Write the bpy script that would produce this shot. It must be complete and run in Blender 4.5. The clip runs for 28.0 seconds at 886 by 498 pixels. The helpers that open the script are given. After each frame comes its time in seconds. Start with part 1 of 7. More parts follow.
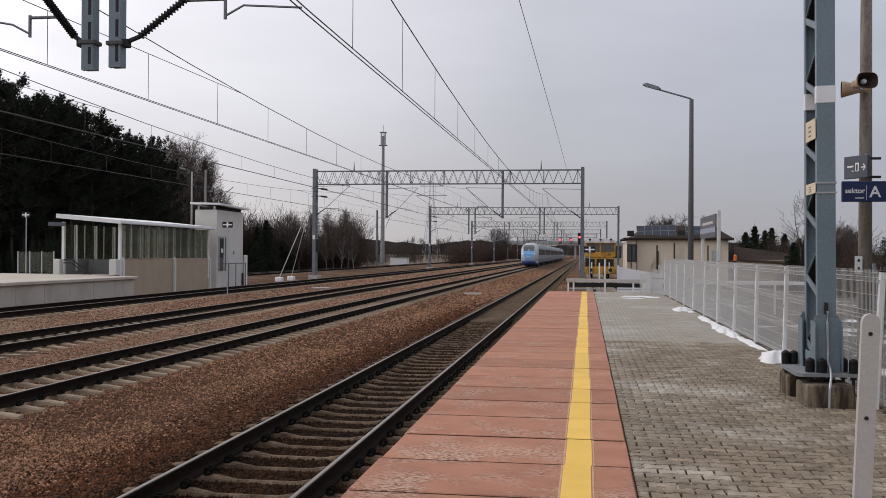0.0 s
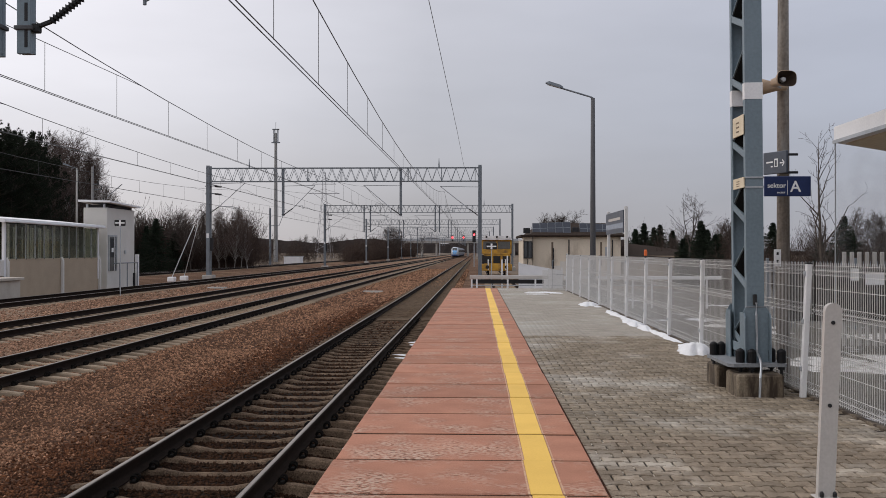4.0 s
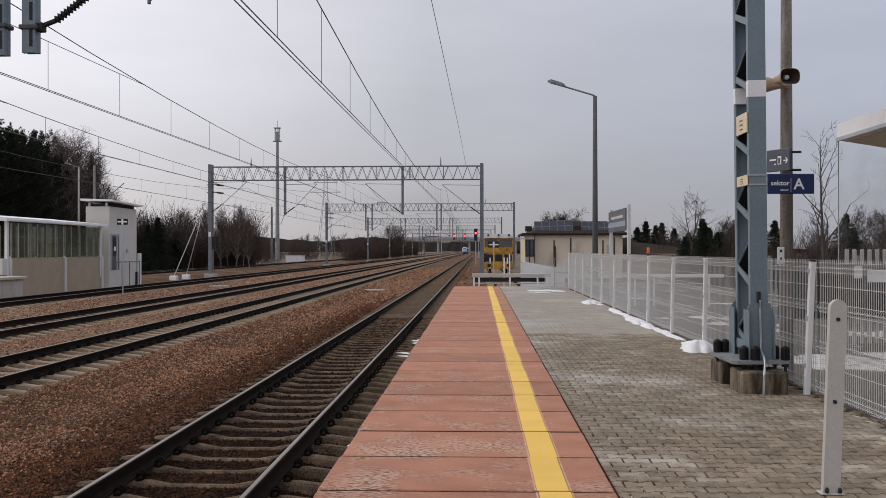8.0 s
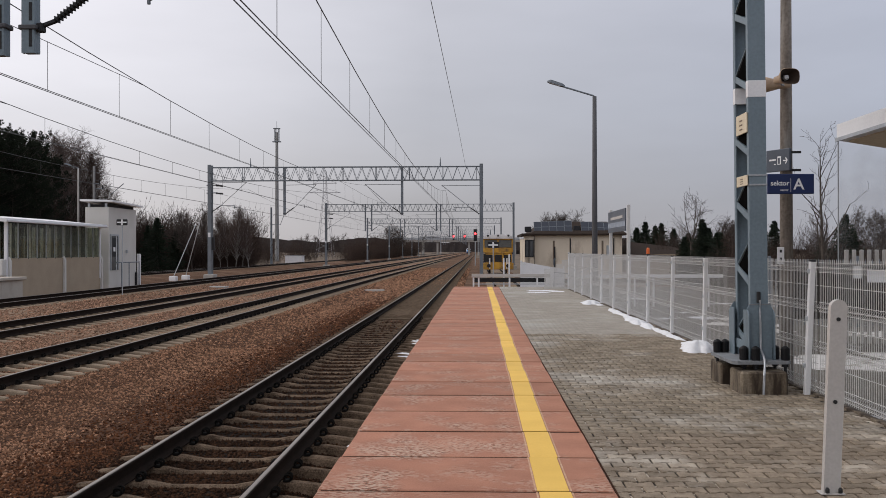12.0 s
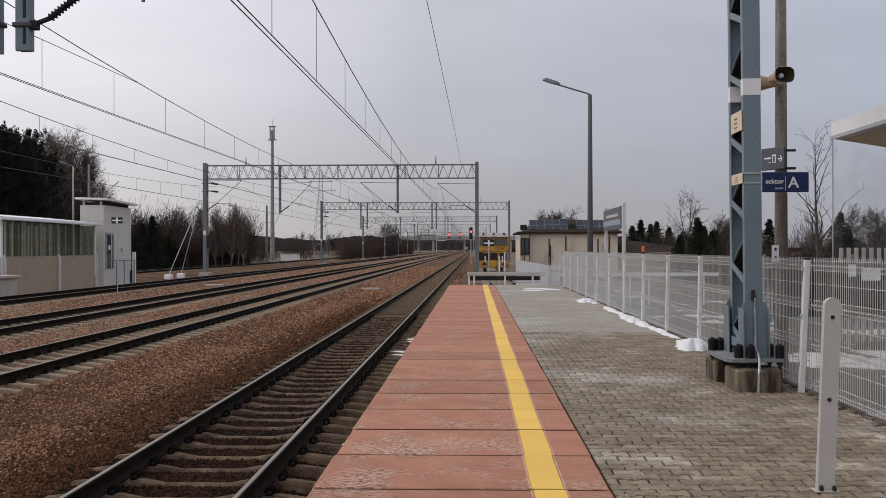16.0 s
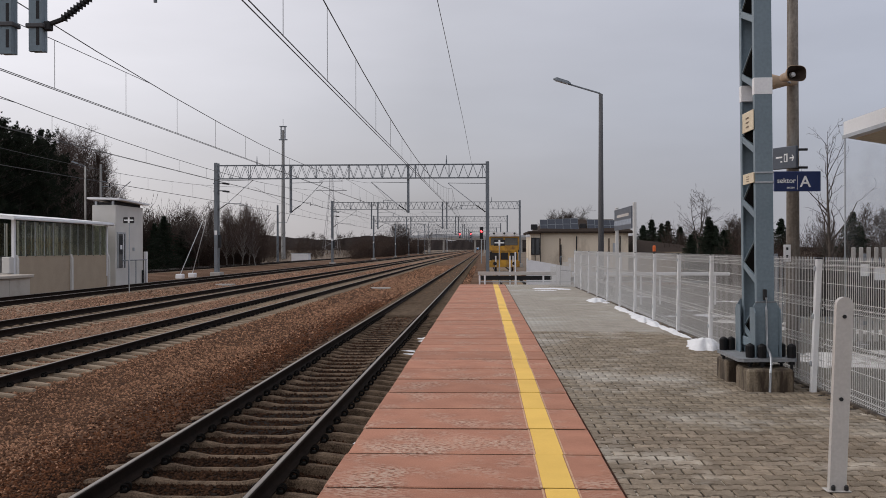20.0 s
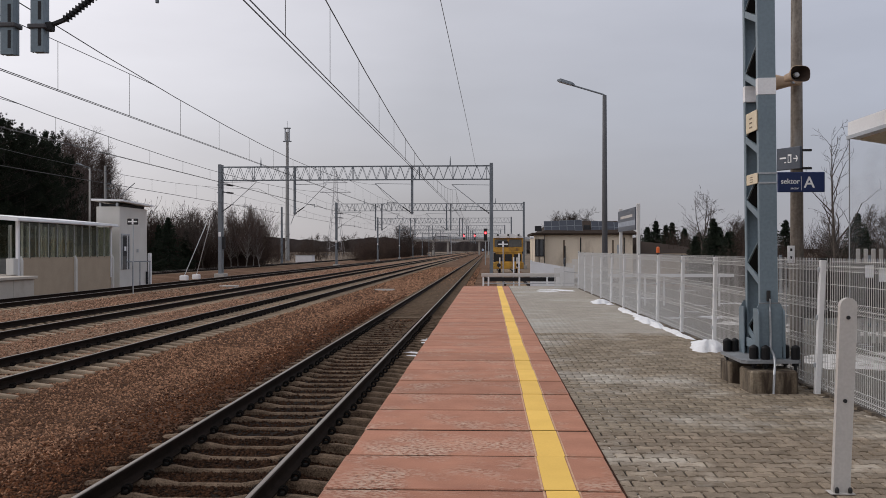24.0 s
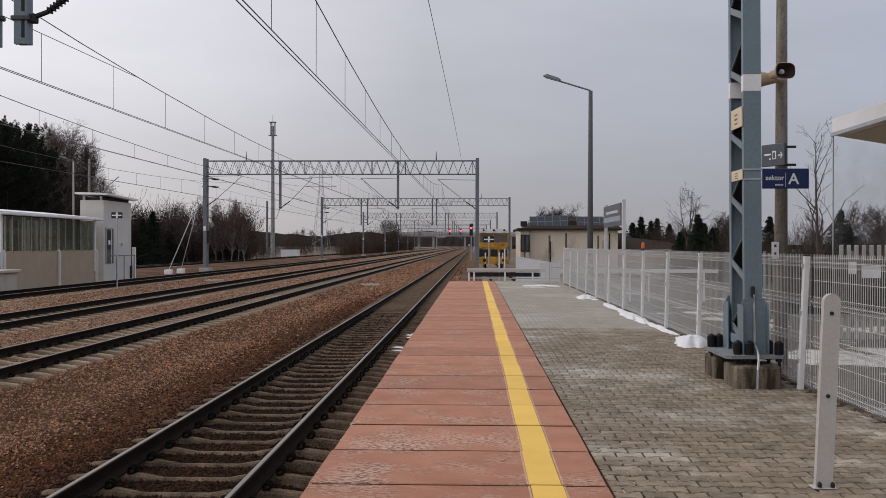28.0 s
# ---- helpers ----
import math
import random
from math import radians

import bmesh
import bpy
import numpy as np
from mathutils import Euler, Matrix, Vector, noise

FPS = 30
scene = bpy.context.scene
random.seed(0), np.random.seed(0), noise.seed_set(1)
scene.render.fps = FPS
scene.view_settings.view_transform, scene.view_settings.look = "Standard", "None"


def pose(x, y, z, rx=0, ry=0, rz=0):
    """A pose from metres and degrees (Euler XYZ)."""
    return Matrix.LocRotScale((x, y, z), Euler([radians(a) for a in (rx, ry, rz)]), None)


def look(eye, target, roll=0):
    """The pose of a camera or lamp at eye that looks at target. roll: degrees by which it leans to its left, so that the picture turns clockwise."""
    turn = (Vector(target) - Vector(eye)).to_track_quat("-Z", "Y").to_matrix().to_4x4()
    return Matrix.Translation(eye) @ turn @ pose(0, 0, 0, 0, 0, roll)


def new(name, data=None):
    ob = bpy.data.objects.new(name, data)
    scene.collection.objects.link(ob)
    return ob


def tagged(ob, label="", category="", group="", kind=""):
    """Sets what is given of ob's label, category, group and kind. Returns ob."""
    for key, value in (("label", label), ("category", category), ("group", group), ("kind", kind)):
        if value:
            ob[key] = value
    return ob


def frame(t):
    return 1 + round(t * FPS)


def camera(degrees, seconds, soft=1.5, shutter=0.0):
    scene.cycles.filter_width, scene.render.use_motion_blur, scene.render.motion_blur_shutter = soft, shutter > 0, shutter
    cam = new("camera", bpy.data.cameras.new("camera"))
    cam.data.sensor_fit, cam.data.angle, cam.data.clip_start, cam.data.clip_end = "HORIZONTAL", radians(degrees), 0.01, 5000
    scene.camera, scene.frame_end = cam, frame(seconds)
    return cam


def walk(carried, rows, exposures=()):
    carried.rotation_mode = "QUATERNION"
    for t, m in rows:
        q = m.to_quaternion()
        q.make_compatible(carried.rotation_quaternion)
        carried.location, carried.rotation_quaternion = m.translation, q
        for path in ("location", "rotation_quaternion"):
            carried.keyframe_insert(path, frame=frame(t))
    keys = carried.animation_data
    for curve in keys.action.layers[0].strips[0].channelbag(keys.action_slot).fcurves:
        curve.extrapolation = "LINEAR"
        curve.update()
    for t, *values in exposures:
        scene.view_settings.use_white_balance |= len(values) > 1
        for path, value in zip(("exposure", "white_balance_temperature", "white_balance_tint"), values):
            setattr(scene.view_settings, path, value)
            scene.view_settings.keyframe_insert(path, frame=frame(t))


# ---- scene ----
def aim(x, y, z, yaw, pitch, roll):
    """An eye pose: place, degrees turned to the right of the track line, tilt up, lean."""
    return pose(x, y, z, 90 + pitch, 0, -yaw) @ pose(0, 0, 0, 0, 0, roll)


cam = camera(49.8, 28.0, soft=0.6)
walk(cam, [
    (0.0, aim(0.522, -0.114, 1.563, -8.51, 0.25, 0.40)),
    (0.5, aim(0.502, -0.073, 1.552, -7.58, 0.10, 0.42)),
    (1.0, aim(0.473, -0.038, 1.542, -6.93, -0.10, 0.53)),
    (1.5, aim(0.373, -0.014, 1.538, -5.96, -0.13, 0.80)),
    (2.0, aim(0.147, -0.004, 1.541, -4.33, -0.02, 1.21)),
    (2.5, aim(0.103, 0.009, 1.543, -3.33, 0.18, 0.71)),
    (3.0, aim(0.077, 0.020, 1.535, -2.85, 0.20, 0.29)),
    (3.5, aim(0.050, 0.022, 1.528, -2.15, 0.20, 0.13)),
    (5.5, aim(0.010, -0.008, 1.529, -1.98, 0.03, -0.05)),
    (6.0, aim(0.006, -0.007, 1.528, -2.29, 0.06, -0.08)),
    (6.5, aim(0.007, -0.015, 1.531, -2.44, 0.06, -0.13)),
    (7.0, aim(0.008, -0.014, 1.529, -2.43, 0.08, -0.12)),
    (7.5, aim(0.006, -0.010, 1.525, -2.31, 0.09, -0.12)),
    (8.0, aim(0.003, -0.008, 1.523, -2.14, 0.07, -0.06)),
    (8.5, aim(0.007, -0.004, 1.521, -2.07, 0.07, -0.04)),
    (9.0, aim(0.011, 0.001, 1.526, -1.95, 0.04, -0.10)),
    (9.5, aim(0.008, 0.002, 1.521, -1.89, 0.07, -0.04)),
    (10.0, aim(0.008, 0.003, 1.519, -1.88, 0.08, -0.01)),
    (10.5, aim(0.001, 0.001, 1.520, -1.88, 0.07, -0.01)),
    (11.0, aim(0.000, 0.000, 1.520, -1.93, 0.07, -0.01)),
    (11.5, aim(-0.001, -0.003, 1.520, -2.02, 0.07, -0.01)),
    (12.0, aim(-0.001, -0.005, 1.520, -2.11, 0.10, -0.08)),
    (12.5, aim(0.003, -0.011, 1.522, -2.12, 0.09, -0.13)),
    (14.5, aim(0.002, 0.003, 1.517, -1.79, 0.03, -0.01)),
    (15.0, aim(0.003, 0.002, 1.520, -1.78, 0.03, -0.03)),
    (15.5, aim(0.004, -0.000, 1.521, -1.79, 0.03, -0.05)),
    (16.0, aim(0.005, -0.001, 1.519, -1.85, -0.01, -0.08)),
    (16.5, aim(0.006, 0.001, 1.520, -1.97, -0.03, -0.02)),
    (17.0, aim(0.003, 0.003, 1.514, -2.15, 0.03, -0.01)),
    (17.5, aim(0.001, -0.008, 1.517, -2.33, 0.06, -0.05)),
    (18.0, aim(-0.003, -0.009, 1.514, -2.48, 0.08, 0.01)),
    (18.5, aim(-0.001, -0.015, 1.516, -2.62, 0.07, -0.02)),
    (19.0, aim(-0.000, -0.021, 1.523, -2.68, 0.03, -0.10)),
    (19.5, aim(-0.001, -0.025, 1.521, -2.62, 0.00, -0.11)),
    (20.0, aim(0.002, -0.015, 1.517, -2.48, -0.03, -0.09)),
    (20.5, aim(0.002, 0.002, 1.517, -2.33, -0.06, -0.10)),
    (21.0, aim(0.003, 0.001, 1.515, -2.23, -0.03, -0.07)),
    (21.5, aim(0.005, 0.016, 1.514, -2.14, -0.00, -0.08)),
    (23.5, aim(0.015, 0.029, 1.507, -2.32, -0.02, -0.05)),
    (24.0, aim(0.023, 0.022, 1.509, -2.73, 0.07, -0.08)),
    (24.5, aim(0.018, -0.001, 1.520, -3.15, 0.09, -0.03)),
    (25.0, aim(0.028, -0.014, 1.523, -3.46, 0.07, -0.12)),
    (25.5, aim(0.029, -0.018, 1.521, -3.39, -0.03, -0.15)),
    (26.0, aim(0.024, -0.005, 1.518, -3.05, -0.04, -0.03)),
    (26.5, aim(0.018, 0.008, 1.516, -2.89, -0.07, 0.02)),
    (27.0, aim(0.022, 0.009, 1.516, -2.74, -0.03, -0.05)),
    (27.5, aim(0.020, 0.007, 1.513, -2.65, 0.02, -0.04)),
    (28.0, aim(0.020, 0.024, 1.508, -1.87, -0.23, 0.12)),
], exposures=((0.0, -0.02, 6560, 12), (6.0, -0.04, 6560, 12), (12.0, -0.06, 6560, 12), (17.0, -0.09, 6580, 12), (24.0, -0.1, 6580, 12), (28.0, -0.13, 6580, 12)))


# ---- world and light ----
def make_world():
    w = bpy.data.worlds.new("overcast_sky")
    scene.world = w
    w.use_nodes = True
    nt = w.node_tree
    nt.nodes.clear()
    N, L = nt.nodes.new, nt.links.new
    out, bg = N("ShaderNodeOutputWorld"), N("ShaderNodeBackground")
    sky = N("ShaderNodeTexSky")
    sky.sky_type, sky.sun_disc = "NISHITA", False
    sky.sun_elevation, sky.sun_rotation = radians(38), radians(-70)
    dim = N("ShaderNodeVectorMath")
    dim.operation = "SCALE"
    dim.inputs["Scale"].default_value = 0.09
    L(sky.outputs[0], dim.inputs[0])
    tc, sep = N("ShaderNodeTexCoord"), N("ShaderNodeSeparateXYZ")
    L(tc.outputs["Generated"], sep.inputs[0])
    # cloud deck: greyer at the horizon, brighter overhead and towards the hidden sun
    lift = N("ShaderNodeValToRGB")
    e = lift.color_ramp.elements
    e[0].position, e[0].color = 0.0, (0.40, 0.395, 0.42, 1)
    e[1].position, e[1].color = 1.0, (0.82, 0.83, 0.87, 1)
    for p, c in ((0.05, (0.425, 0.425, 0.458)), (0.14, (0.508, 0.522, 0.575)), (0.26, (0.60, 0.615, 0.68)), (0.5, (0.74, 0.75, 0.81))):
        k = e.new(p)
        k.color = (*c, 1)
    L(sep.outputs["Z"], lift.inputs[0])
    side = N("ShaderNodeMapRange")
    side.inputs["From Min"].default_value, side.inputs["From Max"].default_value = -0.6, 0.5
    L(sep.outputs["X"], side.inputs["Value"])
    tint = N("ShaderNodeValToRGB")
    t = tint.color_ramp.elements
    t[0].position, t[0].color = 0.0, (2.02, 1.95, 1.85, 1)
    t[1].position, t[1].color = 1.0, (0.85, 0.905, 0.985, 1)
    k = t.new(0.5)
    k.color = (1.04, 1.04, 1.03, 1)
    L(side.outputs[0], tint.inputs[0])
    st = N("ShaderNodeMapping")
    st.inputs["Scale"].default_value = (1.6, 1.6, 6.0)
    L(tc.outputs["Generated"], st.inputs[0])
    nz = N("ShaderNodeTexNoise")
    nz.inputs["Scale"].default_value, nz.inputs["Detail"].default_value = 2.2, 4.0
    L(st.outputs[0], nz.inputs["Vector"])
    nr = N("ShaderNodeMapRange")
    nr.inputs["From Min"].default_value, nr.inputs["From Max"].default_value = 0.3, 0.7
    nr.inputs["To Min"].default_value, nr.inputs["To Max"].default_value = 0.94, 1.06
    L(nz.outputs[0], nr.inputs["Value"])
    mul = N("ShaderNodeVectorMath")
    mul.operation = "MULTIPLY"
    L(lift.outputs[0], mul.inputs[0])
    L(tint.outputs[0], mul.inputs[1])
    clouds = N("ShaderNodeVectorMath")
    clouds.operation = "SCALE"
    L(mul.outputs[0], clouds.inputs[0])
    L(nr.outputs[0], clouds.inputs["Scale"])
    mix = N("ShaderNodeMix")
    mix.data_type = "RGBA"
    mix.inputs["Factor"].default_value = 0.92
    L(dim.outputs[0], mix.inputs["A"])
    L(clouds.outputs[0], mix.inputs["B"])
    L(mix.outputs["Result"], bg.inputs["Color"])
    bg.inputs["Strength"].default_value = 1.0
    L(bg.outputs[0], out.inputs[0])


make_world()
sun_data = bpy.data.lights.new("sun", "SUN")
sun_data.energy, sun_data.angle, sun_data.color = 0.55, radians(35), (1.0, 0.97, 0.93)
sun = new("sun", sun_data)
sun.matrix_world = look((-40, 15, 32), (0, 0, 0))


# ---- mesh helpers ----
class Geo:
    def __init__(self):
        self.v, self.f = [], []

    def add(self, vs, fs):
        n = len(self.v)
        self.v.extend(vs)
        self.f.extend([tuple(i + n for i in f) for f in fs])
        return self

    def box(self, x0, x1, y0, y1, z0, z1, b=0.0):
        if b <= 0:
            return self.add([(x0, y0, z0), (x1, y0, z0), (x1, y1, z0), (x0, y1, z0), (x0, y0, z1), (x1, y0, z1), (x1, y1, z1), (x0, y1, z1)],
                            [(3, 2, 1, 0), (4, 5, 6, 7), (0, 1, 5, 4), (1, 2, 6, 5), (2, 3, 7, 6), (3, 0, 4, 7)])
        b = min(b, (x1 - x0) / 2.01, (y1 - y0) / 2.01, (z1 - z0) / 2.01)
        ring = lambda i, z: [(x0 + i, y0 + b, z), (x0 + b, y0 + i, z), (x1 - b, y0 + i, z), (x1 - i, y0 + b, z),
                             (x1 - i, y1 - b, z), (x1 - b, y1 - i, z), (x0 + b, y1 - i, z), (x0 + i, y1 - b, z)]
        r0 = [(x0 + b, y0 + b, z0)] * 2 + [(x1 - b, y0 + b, z0)] * 2 + [(x1 - b, y1 - b, z0)] * 2 + [(x0 + b, y1 - b, z0)] * 2
        vs = [(x0 + b, y0 + b, z0), (x1 - b, y0 + b, z0), (x1 - b, y1 - b, z0), (x0 + b, y1 - b, z0)]
        vs += ring(0, z0 + b) + ring(0, z1 - b)
        vs += [(x0 + b, y0 + b, z1), (x1 - b, y0 + b, z1), (x1 - b, y1 - b, z1), (x0 + b, y1 - b, z1)]
        fs = [(3, 2, 1, 0), (20, 21, 22, 23)]
        own = [0, 0, 1, 1, 2, 2, 3, 3]
        for k in range(8):
            j = (k + 1) % 8
            fs.append((4 + k, 4 + j, 12 + j, 12 + k))
            a, c = own[k], own[j]
            fs.append((a, c, 4 + j, 4 + k) if a != c else (a, 4 + j, 4 + k))
            fs.append((12 + k, 12 + j, 20 + c, 20 + a) if a != c else (12 + k, 12 + j, 20 + a))
        return self.add(vs, fs)

    def tube(self, pts, r, n=6, caps=True):
        pts = [Vector(p) for p in pts]
        rs = r if isinstance(r, (list, tuple)) else [r] * len(pts)
        vs, fs = [], []
        for k, p in enumerate(pts):
            d = (pts[min(k + 1, len(pts) - 1)] - pts[max(k - 1, 0)]).normalized()
            a = d.cross(Vector((0, 0, 1)))
            a = d.cross(Vector((1, 0, 0))) if a.length < 0.02 else a
            a.normalize()
            b = d.cross(a)
            for i in range(n):
                w = 2 * math.pi * (i + 0.5) / n
                vs.append(tuple(p + rs[k] * (math.cos(w) * a + math.sin(w) * b)))
        for k in range(len(pts) - 1):
            for i in range(n):
                j = (i + 1) % n
                fs.append((k * n + i, k * n + j, k * n + n + j, k * n + n + i))
        if caps:
            fs.append(tuple(range(n))[::-1])
            fs.append(tuple(range((len(pts) - 1) * n, len(pts) * n)))
        return self.add(vs, fs)

    def cyl(self, p, q, r, n=12, r2=None):
        return self.tube([p, q], [r, r if r2 is None else r2], n)

    def bar(self, p, q, w, h):
        """A square bar from p to q: w across, h deep."""
        p, q = Vector(p), Vector(q)
        d = (q - p).normalized()
        a = d.cross(Vector((0, 0, 1)))
        a = d.cross(Vector((0, 1, 0))) if a.length < 0.02 else a
        a.normalize()
        b = d.cross(a)
        vs = [tuple(e + s * a * w / 2 + t * b * h / 2) for e in (p, q) for s, t in ((-1, -1), (1, -1), (1, 1), (-1, 1))]
        return self.add(vs, [(3, 2, 1, 0), (4, 5, 6, 7), (0, 1, 5, 4), (1, 2, 6, 5), (2, 3, 7, 6), (3, 0, 4, 7)])

    def prism(self, poly, axis, a, b):
        """A polygon (two coordinates) drawn out along an axis from a to b."""
        put = {"x": lambda u, v, w: (w, u, v), "y": lambda u, v, w: (u, w, v), "z": lambda u, v, w: (u, v, w)}[axis]
        n = len(poly)
        vs = [put(u, v, a) for u, v in poly] + [put(u, v, b) for u, v in poly]
        fs = [tuple(range(n))[::-1], tuple(range(n, 2 * n))] + [(i, (i + 1) % n, n + (i + 1) % n, n + i) for i in range(n)]
        return self.add(vs, fs)

    def loft(self, rings, caps=True):
        n = len(rings[0])
        vs = [p for r in rings for p in r]
        fs = [(k * n + i, k * n + (i + 1) % n, (k + 1) * n + (i + 1) % n, (k + 1) * n + i) for k in range(len(rings) - 1) for i in range(n)]
        if caps:
            fs += [tuple(range(n))[::-1], tuple(range((len(rings) - 1) * n, len(rings) * n))]
        return self.add(vs, fs)

    def disc(self, c, r, depth, n=16, axis="y"):
        d = {"x": (depth, 0, 0), "y": (0, depth, 0), "z": (0, 0, depth)}[axis]
        return self.tube([c, tuple(Vector(c) + Vector(d))], r, n)

    def mesh(self, name, smooth=False):
        me = bpy.data.meshes.new(name)
        me.from_pydata(self.v, [], self.f)
        bm = bmesh.new()
        bm.from_mesh(me)
        bmesh.ops.recalc_face_normals(bm, faces=bm.faces)
        bm.to_mesh(me)
        bm.free()
        if smooth:
            me.polygons.foreach_set("use_smooth", [True] * len(me.polygons))
        return me


def raw_mesh(name, verts, tris, smooth=False):
    """A mesh of triangles from arrays, for the many small pieces that are joined."""
    me = bpy.data.meshes.new(name)
    me.vertices.add(len(verts))
    me.vertices.foreach_set("co", np.asarray(verts, dtype=np.float32).ravel())
    me.loops.add(tris.size)
    me.loops.foreach_set("vertex_index", tris.astype(np.int32).ravel())
    me.polygons.add(len(tris))
    me.polygons.foreach_set("loop_start", np.arange(0, tris.size, 3, dtype=np.int32))
    me.update(calc_edges=True)
    me.validate()
    if smooth:
        me.polygons.foreach_set("use_smooth", [True] * len(me.polygons))
    return me


def part(name, geo, material, parent=None, label="", at=None, smooth=False):
    me = geo if isinstance(geo, bpy.types.Mesh) else geo.mesh(name, smooth)
    if material is not None and not me.materials:
        me.materials.append(material)
    ob = new(name, me)
    ob.parent = parent
    if at is not None:
        ob.matrix_basis = at if isinstance(at, Matrix) else Matrix.Translation(at)
    if label:
        ob["label"] = label
    return ob


def thing(name, label, category, at=(0, 0, 0), group="", kind="", turn=0):
    ob = new(name)
    ob.matrix_basis = pose(*at, 0, 0, turn)
    ob.empty_display_size = 0.2
    return tagged(ob, label, category, group, kind)


# ---- materials ----
def mat(name, a, b=None, rough=0.8, metal=0.0, scale=6.0, fine=60.0, bump=0.15, depth=0.004, spread=0.0, stain=None, stain_scale=0.7,
        stain_at=(0.55, 0.7), island=False, streak=None, spec=0.4, local=False, speckle=False, worn=()):
    """Two tones mixed by noise at two scales, fine relief, a share of random tone for each piece, and stains of a third tone."""
    m = bpy.data.materials.new(name)
    m.use_nodes = True
    nt = m.node_tree
    N, L = nt.nodes.new, nt.links.new
    bs = nt.nodes["Principled BSDF"]
    bs.inputs["Roughness"].default_value, bs.inputs["Metallic"].default_value = rough, metal
    bs.inputs["Specular IOR Level"].default_value = spec
    b = b or tuple(c * 0.72 for c in a)
    src = N("ShaderNodeTexCoord").outputs["Object"] if local else N("ShaderNodeNewGeometry").outputs["Position"]
    plain = src
    if streak:
        mp = N("ShaderNodeMapping")
        mp.inputs["Scale"].default_value = streak
        L(src, mp.inputs[0])
        src = mp.outputs[0]
    n1, n2 = N("ShaderNodeTexNoise"), N("ShaderNodeTexNoise")
    n1.inputs["Scale"].default_value, n1.inputs["Detail"].default_value = scale, 5
    n2.inputs["Scale"].default_value, n2.inputs["Detail"].default_value = fine, 3
    L(src, n1.inputs["Vector"])
    L(plain, n2.inputs["Vector"])
    ad = N("ShaderNodeMath")
    ad.operation = "ADD"
    L(n1.outputs[0], ad.inputs[0])
    L(n2.outputs[0], ad.inputs[1])
    mr = N("ShaderNodeMapRange")
    mr.inputs["From Min"].default_value, mr.inputs["From Max"].default_value = 0.72, 1.28
    L(ad.outputs[0], mr.inputs["Value"])
    mx = N("ShaderNodeMix")
    mx.data_type = "RGBA"
    mx.inputs["A"].default_value, mx.inputs["B"].default_value = (*a, 1), (*b, 1)
    L(mr.outputs[0], mx.inputs["Factor"])
    col = mx.outputs["Result"]
    if stain:
        n3, r3, m3 = N("ShaderNodeTexNoise"), N("ShaderNodeMapRange"), N("ShaderNodeMix")
        n3.inputs["Scale"].default_value, n3.inputs["Detail"].default_value = stain_scale, 8
        n3.inputs["Roughness"].default_value = 0.65
        L(src, n3.inputs["Vector"])
        r3.inputs["From Min"].default_value, r3.inputs["From Max"].default_value = stain_at
        value = n3.outputs[0]
        for spot, near, gain in worn:
            ds, rn, sm = N("ShaderNodeVectorMath"), N("ShaderNodeMapRange"), N("ShaderNodeMath")
            ds.operation = "DISTANCE"
            ds.inputs[1].default_value = spot
            L(plain, ds.inputs[0])
            rn.inputs["From Min"].default_value, rn.inputs["From Max"].default_value = near * 0.2, near
            rn.inputs["To Min"].default_value, rn.inputs["To Max"].default_value = gain, 0.0
            L(ds.outputs["Value"], rn.inputs["Value"])
            L(value, sm.inputs[0])
            L(rn.outputs[0], sm.inputs[1])
            value = sm.outputs[0]
        L(value, r3.inputs["Value"])
        if speckle:
            n4, r4, pr = N("ShaderNodeTexNoise"), N("ShaderNodeMapRange"), N("ShaderNodeMath")
            n4.inputs["Scale"].default_value, n4.inputs["Detail"].default_value = 52.0, 5
            lay = N("ShaderNodeMapping")
            lay.inputs["Scale"].default_value = (0.55, 1.0, 1.0)
            L(plain, lay.inputs[0])
            L(lay.outputs[0], n4.inputs["Vector"])
            r4.inputs["From Min"].default_value, r4.inputs["From Max"].default_value = 0.47, 0.56
            L(n4.outputs[0], r4.inputs["Value"])
            pr.operation = "MULTIPLY"
            L(r3.outputs[0], pr.inputs[0])
            L(r4.outputs[0], pr.inputs[1])
            # pits and raised crumbs inside the worn areas
            r5, m5 = N("ShaderNodeMapRange"), N("ShaderNodeMix")
            r5.inputs["From Min"].default_value, r5.inputs["From Max"].default_value = 0.47, 0.38
            L(n4.outputs[0], r5.inputs["Value"])
            p5 = N("ShaderNodeMath")
            p5.operation = "MULTIPLY"
            L(r3.outputs[0], p5.inputs[0])
            L(r5.outputs[0], p5.inputs[1])
            m5.data_type = "RGBA"
            m5.inputs["B"].default_value = (0.15, 0.078, 0.052, 1)
            L(p5.outputs[0], m5.inputs["Factor"])
            L(col, m5.inputs["A"])
            col = m5.outputs["Result"]
            r3 = pr
        m3.data_type = "RGBA"
        m3.inputs["B"].default_value = (*stain, 1)
        L(r3.outputs[0], m3.inputs["Factor"])
        L(col, m3.inputs["A"])
        col = m3.outputs["Result"]
    if spread:
        rnd = N("ShaderNodeNewGeometry").outputs["Random Per Island"] if island else N("ShaderNodeObjectInfo").outputs["Random"]
        rr, hs = N("ShaderNodeMapRange"), N("ShaderNodeHueSaturation")
        rr.inputs["To Min"].default_value, rr.inputs["To Max"].default_value = 1 - spread, 1 + spread
        L(rnd, rr.inputs["Value"])
        L(rr.outputs[0], hs.inputs["Value"])
        L(col, hs.inputs["Color"])
        col = hs.outputs[0]
    L(col, bs.inputs["Base Color"])
